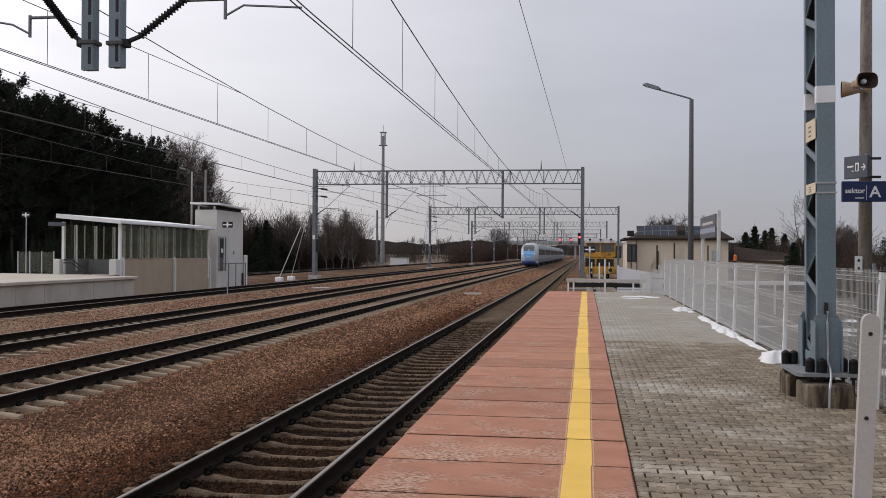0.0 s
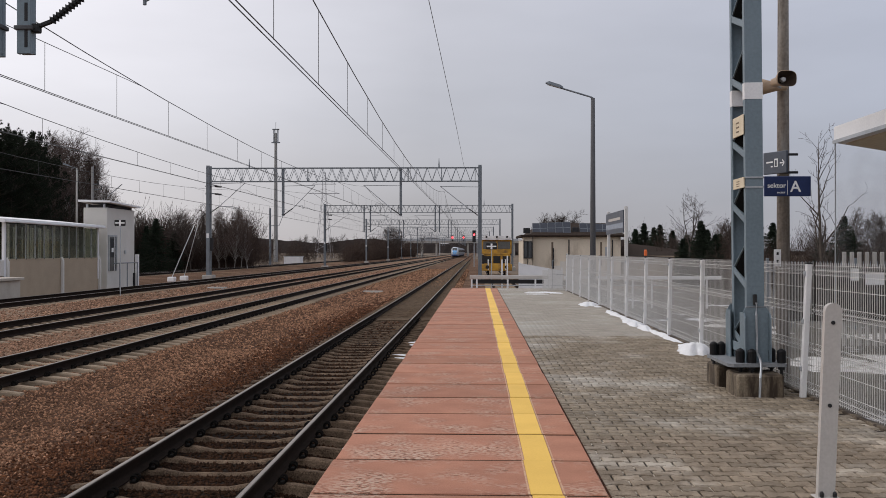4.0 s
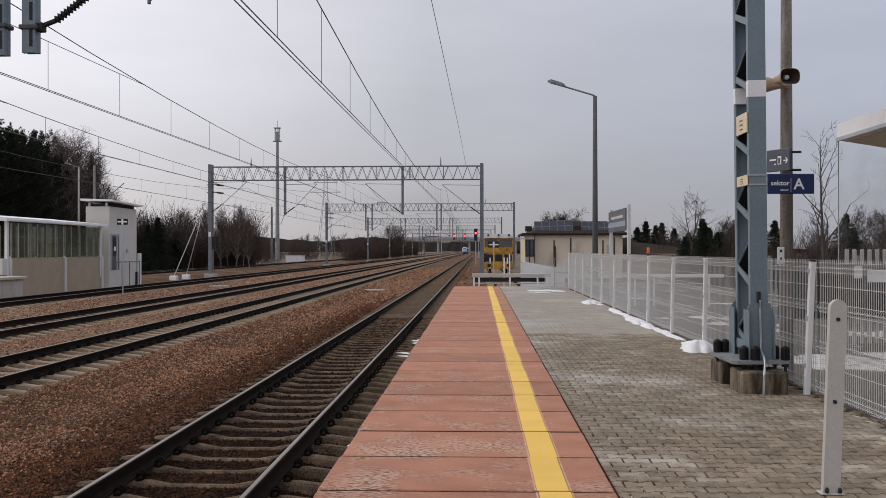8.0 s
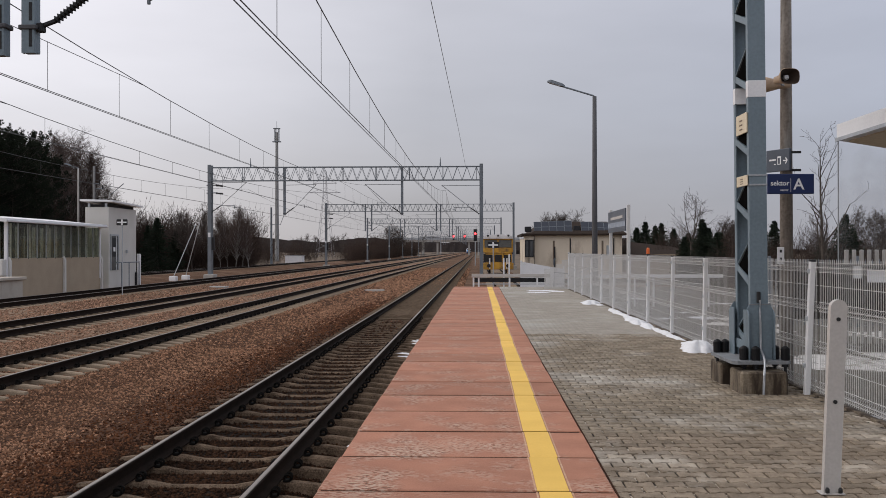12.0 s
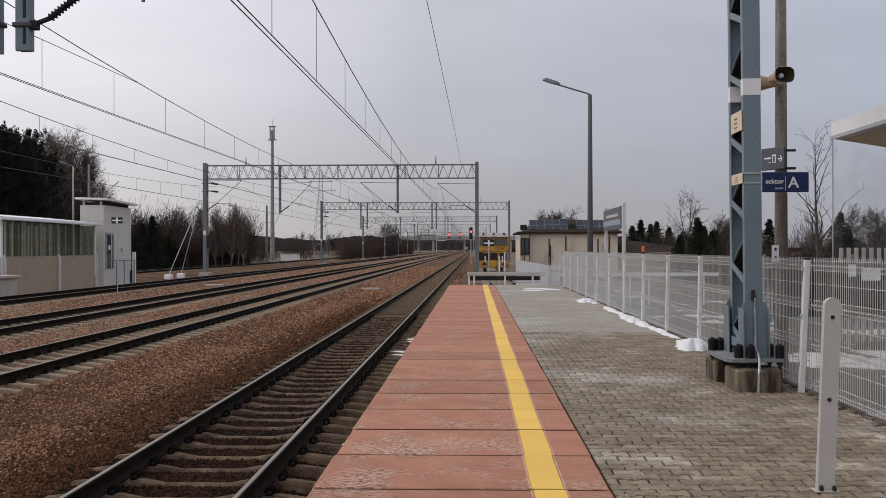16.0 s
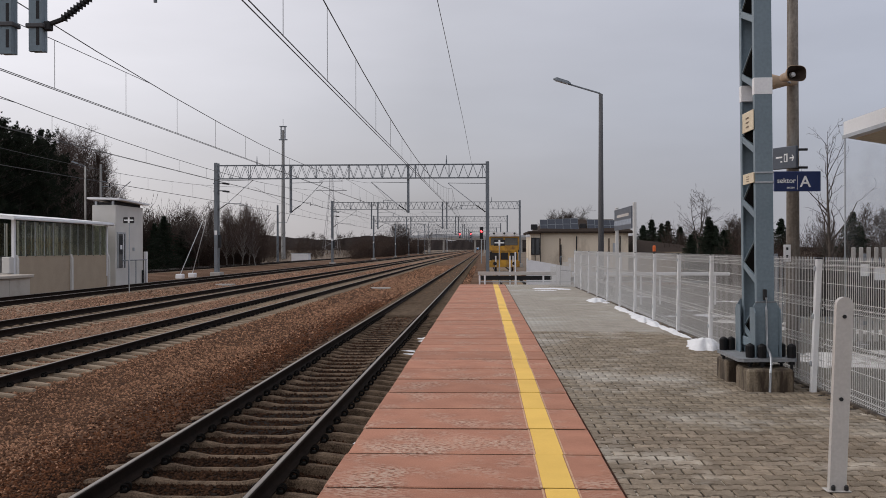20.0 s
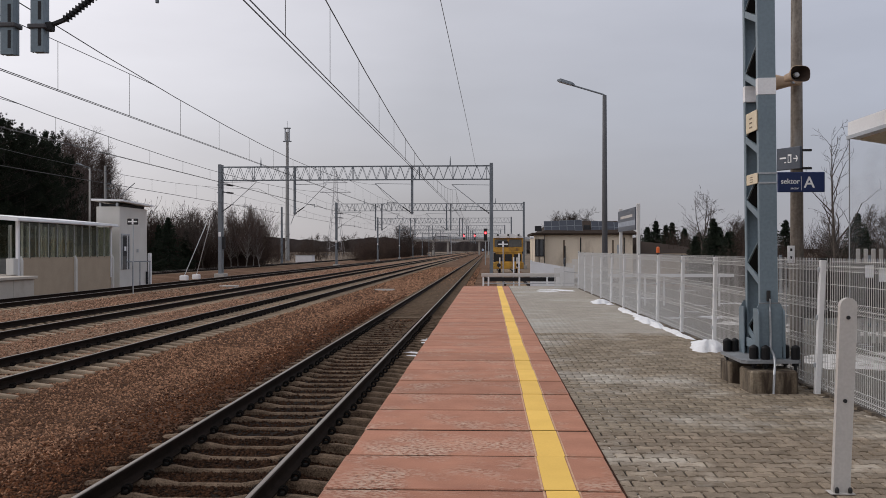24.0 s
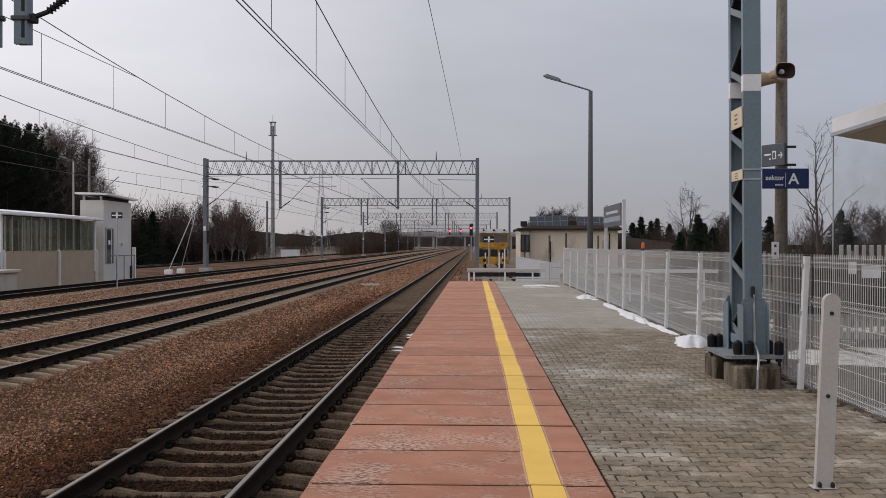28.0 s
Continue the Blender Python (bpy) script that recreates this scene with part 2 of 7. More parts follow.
    if bump:
        bp = N("ShaderNodeBump")
        bp.inputs["Strength"].default_value, bp.inputs["Distance"].default_value = bump, depth
        L(ad.outputs[0], bp.inputs["Height"])
        L(bp.outputs[0], bs.inputs["Normal"])
    return m


def glow(name, colour, strength):
    m = bpy.data.materials.new(name)
    m.use_nodes = True
    bs = m.node_tree.nodes["Principled BSDF"]
    bs.inputs["Base Color"].default_value = (*colour, 1)
    bs.inputs["Emission Color"].default_value = (*colour, 1)
    bs.inputs["Emission Strength"].default_value = strength
    return m


def glass(name, colour, rough=0.03, share=0.7, body=(0.30, 0.28, 0.25)):
    """Thin sheet glass: lets light straight through, with a sharp reflection."""
    m = bpy.data.materials.new(name)
    m.use_nodes = True
    nt = m.node_tree
    N, L = nt.nodes.new, nt.links.new
    out = nt.nodes["Material Output"]
    tr, bs, mx = N("ShaderNodeBsdfTransparent"), nt.nodes["Principled BSDF"], N("ShaderNodeMixShader")
    tr.inputs[0].default_value = (*colour, 1)
    bs.inputs["Base Color"].default_value = (*body, 1)
    bs.inputs["Roughness"].default_value = rough
    nz, mr = N("ShaderNodeTexNoise"), N("ShaderNodeMapRange")
    nz.inputs["Scale"].default_value = 2.5
    tc = N("ShaderNodeTexCoord")
    L(tc.outputs["Object"], nz.inputs["Vector"])
    mr.inputs["To Min"].default_value, mr.inputs["To Max"].default_value = 1 - share - 0.12, 1 - share + 0.12
    L(nz.outputs[0], mr.inputs["Value"])
    L(mr.outputs[0], mx.inputs[0])
    L(tr.outputs[0], mx.inputs[1])
    L(bs.outputs[0], mx.inputs[2])
    L(mx.outputs[0], out.inputs[0])
    return m


M_STONE_RUST = mat("rust_stained_stone", (0.040, 0.014, 0.006), (0.135, 0.056, 0.025), 0.95, scale=5, fine=30, spread=0.7, spec=0.15, island=True, bump=0.5, depth=0.01)
M_BALLAST = mat("ballast_stone", (0.138, 0.068, 0.038), (0.345, 0.192, 0.116), 0.95, scale=5, fine=30, spread=0.7, spec=0.15, island=True, bump=0.5, depth=0.01)
M_BED = mat("ballast_bed", (0.155, 0.084, 0.049), (0.050, 0.028, 0.017), 0.97, spec=0.1, scale=9, fine=26, bump=1.0, depth=0.03, stain=(0.20, 0.125, 0.08), stain_scale=0.25, stain_at=(0.45, 0.7))
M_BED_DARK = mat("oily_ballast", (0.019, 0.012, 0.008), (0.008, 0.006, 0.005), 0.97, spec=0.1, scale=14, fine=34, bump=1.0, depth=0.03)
M_GROUND = mat("winter_ground", (0.135, 0.095, 0.062), (0.07, 0.052, 0.036), 0.97, scale=0.15, fine=3, bump=0.6, depth=0.05, stain=(0.18, 0.13, 0.085), stain_scale=0.02, stain_at=(0.4, 0.7))
M_YARD = mat("dark_gravel_yard", (0.105, 0.092, 0.074), (0.055, 0.047, 0.037), 0.95, scale=0.6, fine=14, bump=0.4, depth=0.02, stain=(0.66, 0.66, 0.68), stain_scale=0.3, stain_at=(0.58, 0.62))
# Darker copy of the bed: shade between loose stones put into the colour.
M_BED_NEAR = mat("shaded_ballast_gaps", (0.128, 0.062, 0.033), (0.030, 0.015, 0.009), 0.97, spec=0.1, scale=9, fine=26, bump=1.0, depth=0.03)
M_BED_PALE = mat("pale_ballast_bed", (0.29, 0.165, 0.104), (0.10, 0.062, 0.040), 0.97, spec=0.1, scale=9, fine=26, bump=1.0, depth=0.03, stain=(0.30, 0.215, 0.15), stain_scale=0.25, stain_at=(0.45, 0.7))
M_STONE_PALE = mat("pale_ballast_stone", (0.18, 0.092, 0.056), (0.37, 0.225, 0.148), 0.95, scale=5, fine=30, spread=0.6, spec=0.15, island=True, bump=0.5, depth=0.01)
M_STONE_DARK = mat("oily_stone", (0.012, 0.006, 0.0035), (0.056, 0.027, 0.014), 0.95, spec=0.1, scale=1.2, fine=30, spread=0.45, island=True, bump=0.5, depth=0.01)
M_RAIL = mat("rusty_rail", (0.024, 0.015, 0.011), (0.010, 0.007, 0.005), 0.92, spec=0.10, scale=5, fine=60, bump=0.2)
M_RAILTOP = mat("polished_rail_head", (0.30, 0.27, 0.24), (0.16, 0.135, 0.115), 0.5, 0.4, scale=3, fine=90, bump=0.05, streak=(1, 0.05, 1))
M_SLEEPER = mat("concrete_sleeper", (0.21, 0.15, 0.104), (0.036, 0.024, 0.016), 0.95, spec=0.1, scale=5, fine=60, bump=0.3, spread=0.18)
M_SLEEPER_FAR = mat("brown_stained_sleeper", (0.20, 0.145, 0.098), (0.10, 0.070, 0.046), 0.95, spec=0.1, scale=5, fine=60, bump=0.3)
M_SLEEPER_B = mat("pale_concrete_sleeper", (0.37, 0.285, 0.20), (0.22, 0.165, 0.112), 0.95, scale=5, fine=60, bump=0.3, spread=0.15)
M_CLIP = mat("black_rail_clip", (0.008, 0.007, 0.006), rough=0.85, spec=0.15)
# Flat black for the shade inside the mast lacing.
M_GAPSHADE = mat("black_gap_shade", (0.006, 0.006, 0.006), (0.004, 0.004, 0.004), 1.0, spec=0.0, bump=0)
M_BORE = mat("dark_horn_mouth", (0.055, 0.034, 0.023), (0.035, 0.022, 0.015), 0.7)
# Glass lightened to grey: the windscreens' sky reflection is in the base colour.
M_SCREEN = mat("grey_windscreen", (0.13, 0.135, 0.135), (0.09, 0.095, 0.095), 0.12, bump=0.02)
M_SLAB = mat("red_platform_slab", (0.455, 0.214, 0.137), (0.32, 0.143, 0.092), 0.92, scale=2.6, fine=110, bump=0.5, depth=0.003, spread=0.12, spec=0.25,
             stain=(0.47, 0.345, 0.265), stain_scale=1.9, stain_at=(0.49, 0.70), speckle=True, worn=(((-0.47, 7.4, 0), 0.55, 0.17), ((-0.72, 6.05, 0), 0.55, 0.16), ((0.02, 7.5, 0), 0.40, 0.14), ((-0.2, 5.0, 0), 0.7, 0.10), ((-0.69, 10.4, 0), 0.5, 0.08), ((0.19, 9.85, 0), 0.4, 0.09), ((0.2, 6.1, 0), 0.4, 0.07), ((0.8, 6.2, 0), 0.25, 0.10), ((0.8, 8.7, 0), 0.3, 0.07)))
M_YELLOW = mat("yellow_line_paint", (0.86, 0.55, 0.115), (0.75, 0.46, 0.09), 0.8, scale=2, fine=90, bump=0.15, spread=0.05, stain=(0.45, 0.34, 0.17), stain_scale=3, stain_at=(0.62, 0.8))
M_PAVER = mat("grey_paver", (0.310, 0.250, 0.186), (0.150, 0.116, 0.082), 0.95, scale=7, fine=120, bump=0.6, depth=0.004, spread=0.22, spec=0.2, stain=(0.47, 0.42, 0.35), stain_scale=0.8, stain_at=(0.52, 0.68))
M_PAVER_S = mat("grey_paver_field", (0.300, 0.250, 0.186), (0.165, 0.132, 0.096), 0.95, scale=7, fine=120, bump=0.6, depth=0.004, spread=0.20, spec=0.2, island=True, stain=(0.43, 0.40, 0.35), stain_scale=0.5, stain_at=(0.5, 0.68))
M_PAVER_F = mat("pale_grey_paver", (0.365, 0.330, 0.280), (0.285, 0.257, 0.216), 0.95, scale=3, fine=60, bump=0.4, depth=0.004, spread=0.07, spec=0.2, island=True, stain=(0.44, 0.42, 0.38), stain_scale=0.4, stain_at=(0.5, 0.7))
M_COLUMN = mat("dark_grey_column", (0.105, 0.105, 0.11), (0.07, 0.07, 0.075), 0.8, scale=2, fine=40, streak=(3, 3, 0.4))
M_POSTWHITE = mat("dull_white_post_paint", (0.50, 0.475, 0.445), (0.43, 0.405, 0.38), 0.6, scale=3, fine=60, bump=0.1, stain=(0.30, 0.27, 0.23), stain_scale=4, stain_at=(0.6, 0.8))
M_JOINT = mat("brown_joint", (0.075, 0.034, 0.020), (0.022, 0.012, 0.008), 0.98, scale=6, spec=0.05)
M_JOINT_SAND = mat("sandy_mossy_joint", (0.030, 0.021, 0.013), (0.010, 0.007, 0.004), 0.98, scale=6, stain=(0.52, 0.46, 0.38), stain_scale=9, stain_at=(0.51, 0.55))
M_CONC = mat("concrete", (0.42, 0.40, 0.37), (0.31, 0.295, 0.27), 0.92, scale=2, fine=50, bump=0.25, stain=(0.24, 0.21, 0.18), stain_scale=1.2, stain_at=(0.55, 0.8))
M_FOOTING = mat("stained_footing_concrete", (0.27, 0.225, 0.165), (0.13, 0.098, 0.066), 0.95, scale=3, fine=50, bump=0.4, stain=(0.040, 0.028, 0.019), stain_scale=2.2, stain_at=(0.37, 0.56), streak=(2.5, 2.5, 0.5))
M_STEEL = mat("blue_grey_mast_paint", (0.180, 0.235, 0.270), (0.140, 0.185, 0.215), 0.5, 0.0, scale=1.5, fine=30, bump=0.05)
M_STEEL_D = mat("weathered_gantry_steel", (0.20, 0.225, 0.25), (0.13, 0.145, 0.16), 0.55, 0.2, scale=1.5, fine=30, bump=0.05)
M_BASEPLATE = mat("dull_galvanised_plate", (0.25, 0.265, 0.28), (0.17, 0.18, 0.19), 0.6, 0.2, scale=4, fine=40, bump=0.08)
M_GALV = mat("galvanised_steel", (0.48, 0.50, 0.52), (0.36, 0.38, 0.40), 0.45, 0.5, scale=4, fine=40, bump=0.05)
M_WIRE = mat("dark_copper_wire", (0.10, 0.095, 0.095), (0.06, 0.06, 0.06), 0.5, 0.4)
M_BLACK = mat("black_rubber", (0.012, 0.012, 0.013), (0.02, 0.02, 0.02), 0.6)
M_WHITE = mat("white_paint", (0.80, 0.80, 0.80), (0.70, 0.70, 0.71), 0.55, scale=2, fine=40, bump=0.06, stain=(0.52, 0.50, 0.47), stain_scale=1.5, stain_at=(0.62, 0.85))
M_FENCE = mat("white_coated_wire", (0.61, 0.60, 0.58), (0.54, 0.53, 0.51), 0.5, bump=0.03)
M_FENCEPOST = mat("white_fence_post", (0.74, 0.74, 0.74), (0.66, 0.66, 0.66), 0.5, bump=0.03)
M_BEACON = mat("orange_plastic", (0.75, 0.16, 0.03), (0.65, 0.13, 0.03), 0.4)
M_CARPAINT = mat("grey_green_car_paint", (0.10, 0.13, 0.12), (0.08, 0.105, 0.10), 0.25, bump=0.0)
M_SLUSH = mat("grey_old_snow", (0.56, 0.54, 0.515), (0.45, 0.43, 0.405), 0.85, scale=5, fine=40, bump=0.5, depth=0.01, stain=(0.20, 0.18, 0.15), stain_scale=2.5, stain_at=(0.5, 0.62))
M_SNOW = mat("old_snow", (0.78, 0.785, 0.80), (0.64, 0.645, 0.655), 0.7, scale=8, fine=60, bump=0.6, depth=0.01, stain=(0.5, 0.47, 0.43), stain_scale=6, stain_at=(0.6, 0.8))
M_BLUE = mat("navy_sign_face", (0.012, 0.028, 0.11), (0.010, 0.023, 0.09), 0.4, bump=0.02)
M_GREYSIGN = mat("grey_sign_face", (0.075, 0.09, 0.115), (0.06, 0.07, 0.09), 0.4, bump=0.02)
M_LETTER = mat("white_lettering", (0.85, 0.85, 0.85), (0.80, 0.80, 0.80), 0.5, bump=0.0)
M_POLE = mat("concrete_pole", (0.26, 0.225, 0.19), (0.135, 0.115, 0.096), 0.92, scale=6, fine=26, bump=0.2, streak=(4, 4, 0.5), stain=(0.30, 0.285, 0.26), stain_scale=2.5, stain_at=(0.5, 0.7))
M_HORN = mat("tan_loudspeaker", (0.42, 0.30, 0.20), (0.33, 0.23, 0.15), 0.5)
M_WALLTAN = mat("tan_panel", (0.42, 0.335, 0.24), (0.36, 0.285, 0.205), 0.7, scale=1.5, fine=30, bump=0.05)
M_RENDER = mat("pale_render", (0.66, 0.64, 0.60), (0.58, 0.56, 0.52), 0.9, scale=1.2, fine=40, bump=0.15)
M_CLEAR = glass("clear_glass", (0.99, 0.99, 0.99), 0.03, 0.96, (0.6, 0.62, 0.64))
M_GLASS = glass("shelter_glass", (0.80, 0.82, 0.75), 0.05, 0.78, (0.21, 0.215, 0.18))
M_STAIR = mat("grey_stair_panel", (0.30, 0.30, 0.30), (0.235, 0.235, 0.235), 0.75)
M_GREYPOLE = mat("grey_mast_paint", (0.30, 0.30, 0.295), (0.22, 0.22, 0.215), 0.7, scale=1, fine=20, streak=(3, 3, 0.4))
M_DARKGLASS = mat("dark_window_glass", (0.035, 0.038, 0.042), (0.055, 0.06, 0.065), 0.08, spec=0.8, bump=0.02)
# Close to the far pavers' tone, so their joints barely show.
M_FARJOINT = mat("pale_far_joint", (0.36, 0.335, 0.29), (0.27, 0.25, 0.215), 0.98, scale=6)
# Far slab joints: contrast lost with distance is put into the colour.
M_PALEJOINT = mat("faded_slab_joint", (0.16, 0.075, 0.052), (0.10, 0.05, 0.036), 0.98, scale=6)
M_BRICK = mat("cream_render", (0.74, 0.645, 0.52), (0.63, 0.55, 0.44), 0.92, scale=1.0, fine=16, bump=0.3, stain=(0.26, 0.20, 0.14), stain_scale=0.6, stain_at=(0.5, 0.75), streak=(1, 1, 0.35))
M_ROOF = mat("dark_roof_felt", (0.055, 0.040, 0.032), (0.030, 0.023, 0.019), 0.95, spec=0.1)
M_SOLAR = mat("solar_cell", (0.030, 0.035, 0.05), (0.04, 0.047, 0.065), 0.4, scale=2, fine=20, bump=0.02)
M_ORANGE = mat("yellow_machine_paint", (0.60, 0.34, 0.045), (0.46, 0.25, 0.035), 0.5, scale=2, fine=30, bump=0.08, stain=(0.20, 0.125, 0.05), stain_scale=1.6, stain_at=(0.46, 0.68))
M_TRAINN = mat("navy_train_paint", (0.035, 0.07, 0.20), (0.03, 0.06, 0.17), 0.3, bump=0.0, local=True)
M_TRAINB = mat("light_blue_train_paint", (0.16, 0.38, 0.68), (0.14, 0.34, 0.62), 0.25, bump=0.0, local=True)
M_TRAINS = mat("silver_train_paint", (0.20, 0.21, 0.235), (0.17, 0.18, 0.20), 0.45, 0.0, bump=0.0, local=True)
M_TRAINW = mat("pale_silver_train_paint", (0.40, 0.43, 0.48), (0.36, 0.39, 0.43), 0.3, bump=0.0, local=True)
# Paler than the other steels: distance haze put into the pylon's colour.
M_FARSTEEL = mat("hazy_pylon_steel", (0.36, 0.36, 0.375), (0.30, 0.30, 0.315), 0.8)
M_DARK = mat("dark_underframe", (0.03, 0.03, 0.032), (0.018, 0.018, 0.02), 0.8)
M_BARK = mat("grey_bark", (0.085, 0.068, 0.056), (0.045, 0.036, 0.030), 0.95, scale=8, fine=30, bump=0.5, depth=0.02)
M_BIRCH = mat("birch_bark", (0.42, 0.40, 0.37), (0.14, 0.12, 0.11), 0.9, scale=4, fine=20, bump=0.3)
M_TWIG = mat("twigs", (0.085, 0.066, 0.056), (0.05, 0.039, 0.034), 0.95, bump=0, spread=0.25, island=True)
M_BIRCHTWIG = mat("birch_twigs", (0.125, 0.088, 0.074), (0.075, 0.053, 0.045), 0.95, bump=0, spread=0.25, island=True)
M_PINE = mat("pine_needles", (0.021, 0.031, 0.014), (0.011, 0.017, 0.009), 0.9, scale=0.3, fine=3, bump=0, spread=0.5, island=True)
M_SPRUCE = mat("dark_conifer", (0.020, 0.034, 0.016), (0.011, 0.019, 0.010), 0.9, scale=0.3, fine=3, bump=0, spread=0.4, island=True)
M_BRUSH = mat("dry_brush", (0.066, 0.042, 0.031), (0.036, 0.024, 0.018), 0.95, scale=0.2, fine=3, bump=0, spread=0.4, island=True)
M_FAR = mat("far_woods", (0.072, 0.058, 0.054), (0.048, 0.040, 0.038), 1.0, scale=0.02, fine=0.3, bump=0)
M_CREAM = mat("cream_plate", (0.70, 0.61, 0.45), (0.60, 0.50, 0.35), 0.6)
M_MARK = mat("brown_plate_print", (0.20, 0.15, 0.10), (0.14, 0.10, 0.07), 0.7)
M_COPING = mat("pale_platform_concrete", (0.52, 0.475, 0.41), (0.42, 0.375, 0.32), 0.9, scale=1, fine=30, stain=(0.36, 0.29, 0.23), stain_scale=0.7, stain_at=(0.5, 0.75))
M_WOOD = mat("canopy_soffit_wood", (0.70, 0.59, 0.43), (0.58, 0.48, 0.34), 0.7, scale=3, fine=40, bump=0.1, streak=(1, 8, 8))
M_DARKPANEL = mat("dark_brown_panel", (0.052, 0.046, 0.040), (0.028, 0.025, 0.022), 0.85, scale=2, fine=20, bump=0.15)
M_CAP = mat("black_cap_plastic", (0.006, 0.006, 0.007), (0.009, 0.009, 0.010), 0.5, spec=0.2, bump=0.02)
M_LINE_EDGE = mat("worn_paint_edge", (0.60, 0.42, 0.28), (0.46, 0.24, 0.15), 0.9, scale=14, fine=90, bump=0.1)
M_RED = glow("red_signal_light", (1.0, 0.05, 0.06), 6.0)
M_LAMP = glow("train_lamp", (1.0, 0.9, 0.75), 0.7)

# ---- plan ----
TRACKS = ((-2.82, -0.63), (-8.80, -0.60), (-12.60, -0.46), (-18.10, -0.36))   # centre line, height of the rail head
FAR_END = 1900.0
PLAT_END = 40.3
FENCE_X = 3.55

# ---- ground, ballast, platform ----
ground = part("ground", Geo().add([(-3500, -300, -1.12), (3500, -300, -1.12), (3500, 4500, -1.12), (-3500, 4500, -1.12)], [(0, 1, 2, 3)]), M_GROUND)
tagged(ground, "flat brown winter ground with dry grass", "ground", kind="structure")


def bed():
    prof = [(-1.03, -1.05), (-1.4, -0.99), (-1.75, -0.92), (-2.0, -0.885), (-4.1, -0.876), (-4.9, -0.93), (-6.4, -0.96), (-7.3, -0.85), (-7.7, -0.865), (-9.9, -0.865), (-10.2, -0.82), (-10.7, -0.76),
            (-11.2, -0.70), (-14.0, -0.70), (-14.8, -0.80), (-16.1, -0.74), (-16.7, -0.60), (-19.4, -0.60), (-20.3, -0.74), (-22.5, -0.80), (-27, -1.2)]
    return prof


BED = bed()


def bed_z(x):
    return float(np.interp(-x, [-p[0] for p in BED], [p[1] for p in BED]))


def ballast():
    ys = [-25] + list(range(0, 80, 2)) + [105, 135, 200, 400, 900, FAR_END]
    xs = [p[0] for p in BED]
    vs = [(x, y, z) for y in ys for x, z in BED]
    n = len(xs)
    fs = [(j * n + i, j * n + i + 1, (j + 1) * n + i + 1, (j + 1) * n + i) for j in range(len(ys) - 1) for i in range(n - 1)]
    b = part("ballast_bed", Geo().add(vs, fs), M_BED)
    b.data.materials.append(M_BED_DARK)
    b.data.materials.append(M_BED_PALE)
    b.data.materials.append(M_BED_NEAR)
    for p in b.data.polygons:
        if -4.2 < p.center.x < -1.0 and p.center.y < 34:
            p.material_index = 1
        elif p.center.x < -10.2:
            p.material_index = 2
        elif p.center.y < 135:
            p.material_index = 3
    tagged(b, "rust-brown crushed stone ballast between the tracks", "ballast", kind="structure")
    # loose stones, denser where they are near
    rng = np.random.default_rng(7)
    oct_v = np.array([(1, 0, 0), (-1, 0, 0), (0, 1, 0), (0, -1, 0), (0, 0, 1), (0, 0, -1)], float)
    oct_f = np.array([(0, 2, 4), (2, 1, 4), (1, 3, 4), (3, 0, 4), (2, 0, 5), (1, 2, 5), (3, 1, 5), (0, 3, 5)])
    pos = []
    for y0, y1, x0, x1, dens in ((-12, 4, -8, -1.05, 110), (4, 12, -8, -1.05, 950), (12, 24, -16, -1.05, 330), (24, 42, -20, -1.05, 110), (42, 78, -20.5, -1.05, 42), (78, 135, -20.5, -1.05, 16)):
        n = int((y1 - y0) * (x1 - x0) * dens)
        pos.append(np.stack([rng.uniform(x0, x1, n), rng.uniform(y0, y1, n), np.zeros(n)], 1))
    pos = np.concatenate(pos)
    pos[:, 2] = np.interp(-pos[:, 0], [-p[0] for p in BED], [p[1] for p in BED]) + 0.004
    n = len(pos)
    size = rng.uniform(0.014, 0.033, (n, 1, 1)) * (1 + np.clip(pos[:, 1] - 15, 0, 60) / 25)[:, None, None]
    v = oct_v[None] * rng.uniform(0.55, 1.25, (n, 6, 1)) * size * rng.uniform(0.7, 1.2, (n, 1, 3))
    a = rng.uniform(0, 6.28, n)
    c, s = np.cos(a)[:, None], np.sin(a)[:, None]
    v = np.stack([v[..., 0] * c - v[..., 1] * s, v[..., 0] * s + v[..., 1] * c, v[..., 2] * 0.8 + 0.25 * v[..., 0]], -1)
    v = (v + pos[:, None]).reshape(-1, 3)
    v = v.reshape(-1, 6, 3)
    oily = (pos[:, 0] + rng.normal(0, 0.25, n) > -4.3) & (pos[:, 1] + rng.normal(0, 4, n) < 34)
    pale = pos[:, 0] + rng.normal(0, 0.5, n) < -9.8
    rust = ~oily & (pos[:, 0] + rng.normal(0, 0.35, n) > -5.3) & (pos[:, 1] + rng.normal(0, 5, n) < 45)
    for keep, material, label in ((rust, M_STONE_RUST, "rust-stained ballast stones beside the near track"), (~oily & ~pale & ~rust, M_BALLAST, "loose rust-brown ballast stones between the tracks"), (pale, M_STONE_PALE, "pale brown ballast stones of the far tracks"), (oily, M_STONE_DARK, "dark oily ballast stones under the near track")):
        m = int(keep.sum())
        f = (oct_f[None] + 6 * np.arange(m)[:, None, None]).reshape(-1, 3)
        st = part("loose_ballast", raw_mesh("loose_ballast", v[keep].reshape(-1, 3), f), material)
        tagged(st, label, "ballast", kind="stuff")


ballast()


# ---- tracks ----
def rail_profile():
    half = [(0.075, 0.0), (0.075, 0.012), (0.02, 0.03), (0.009, 0.045), (0.009, 0.12), (0.035, 0.135), (0.036, 0.162)]
    return half + [(-x, z) for x, z in reversed(half)]


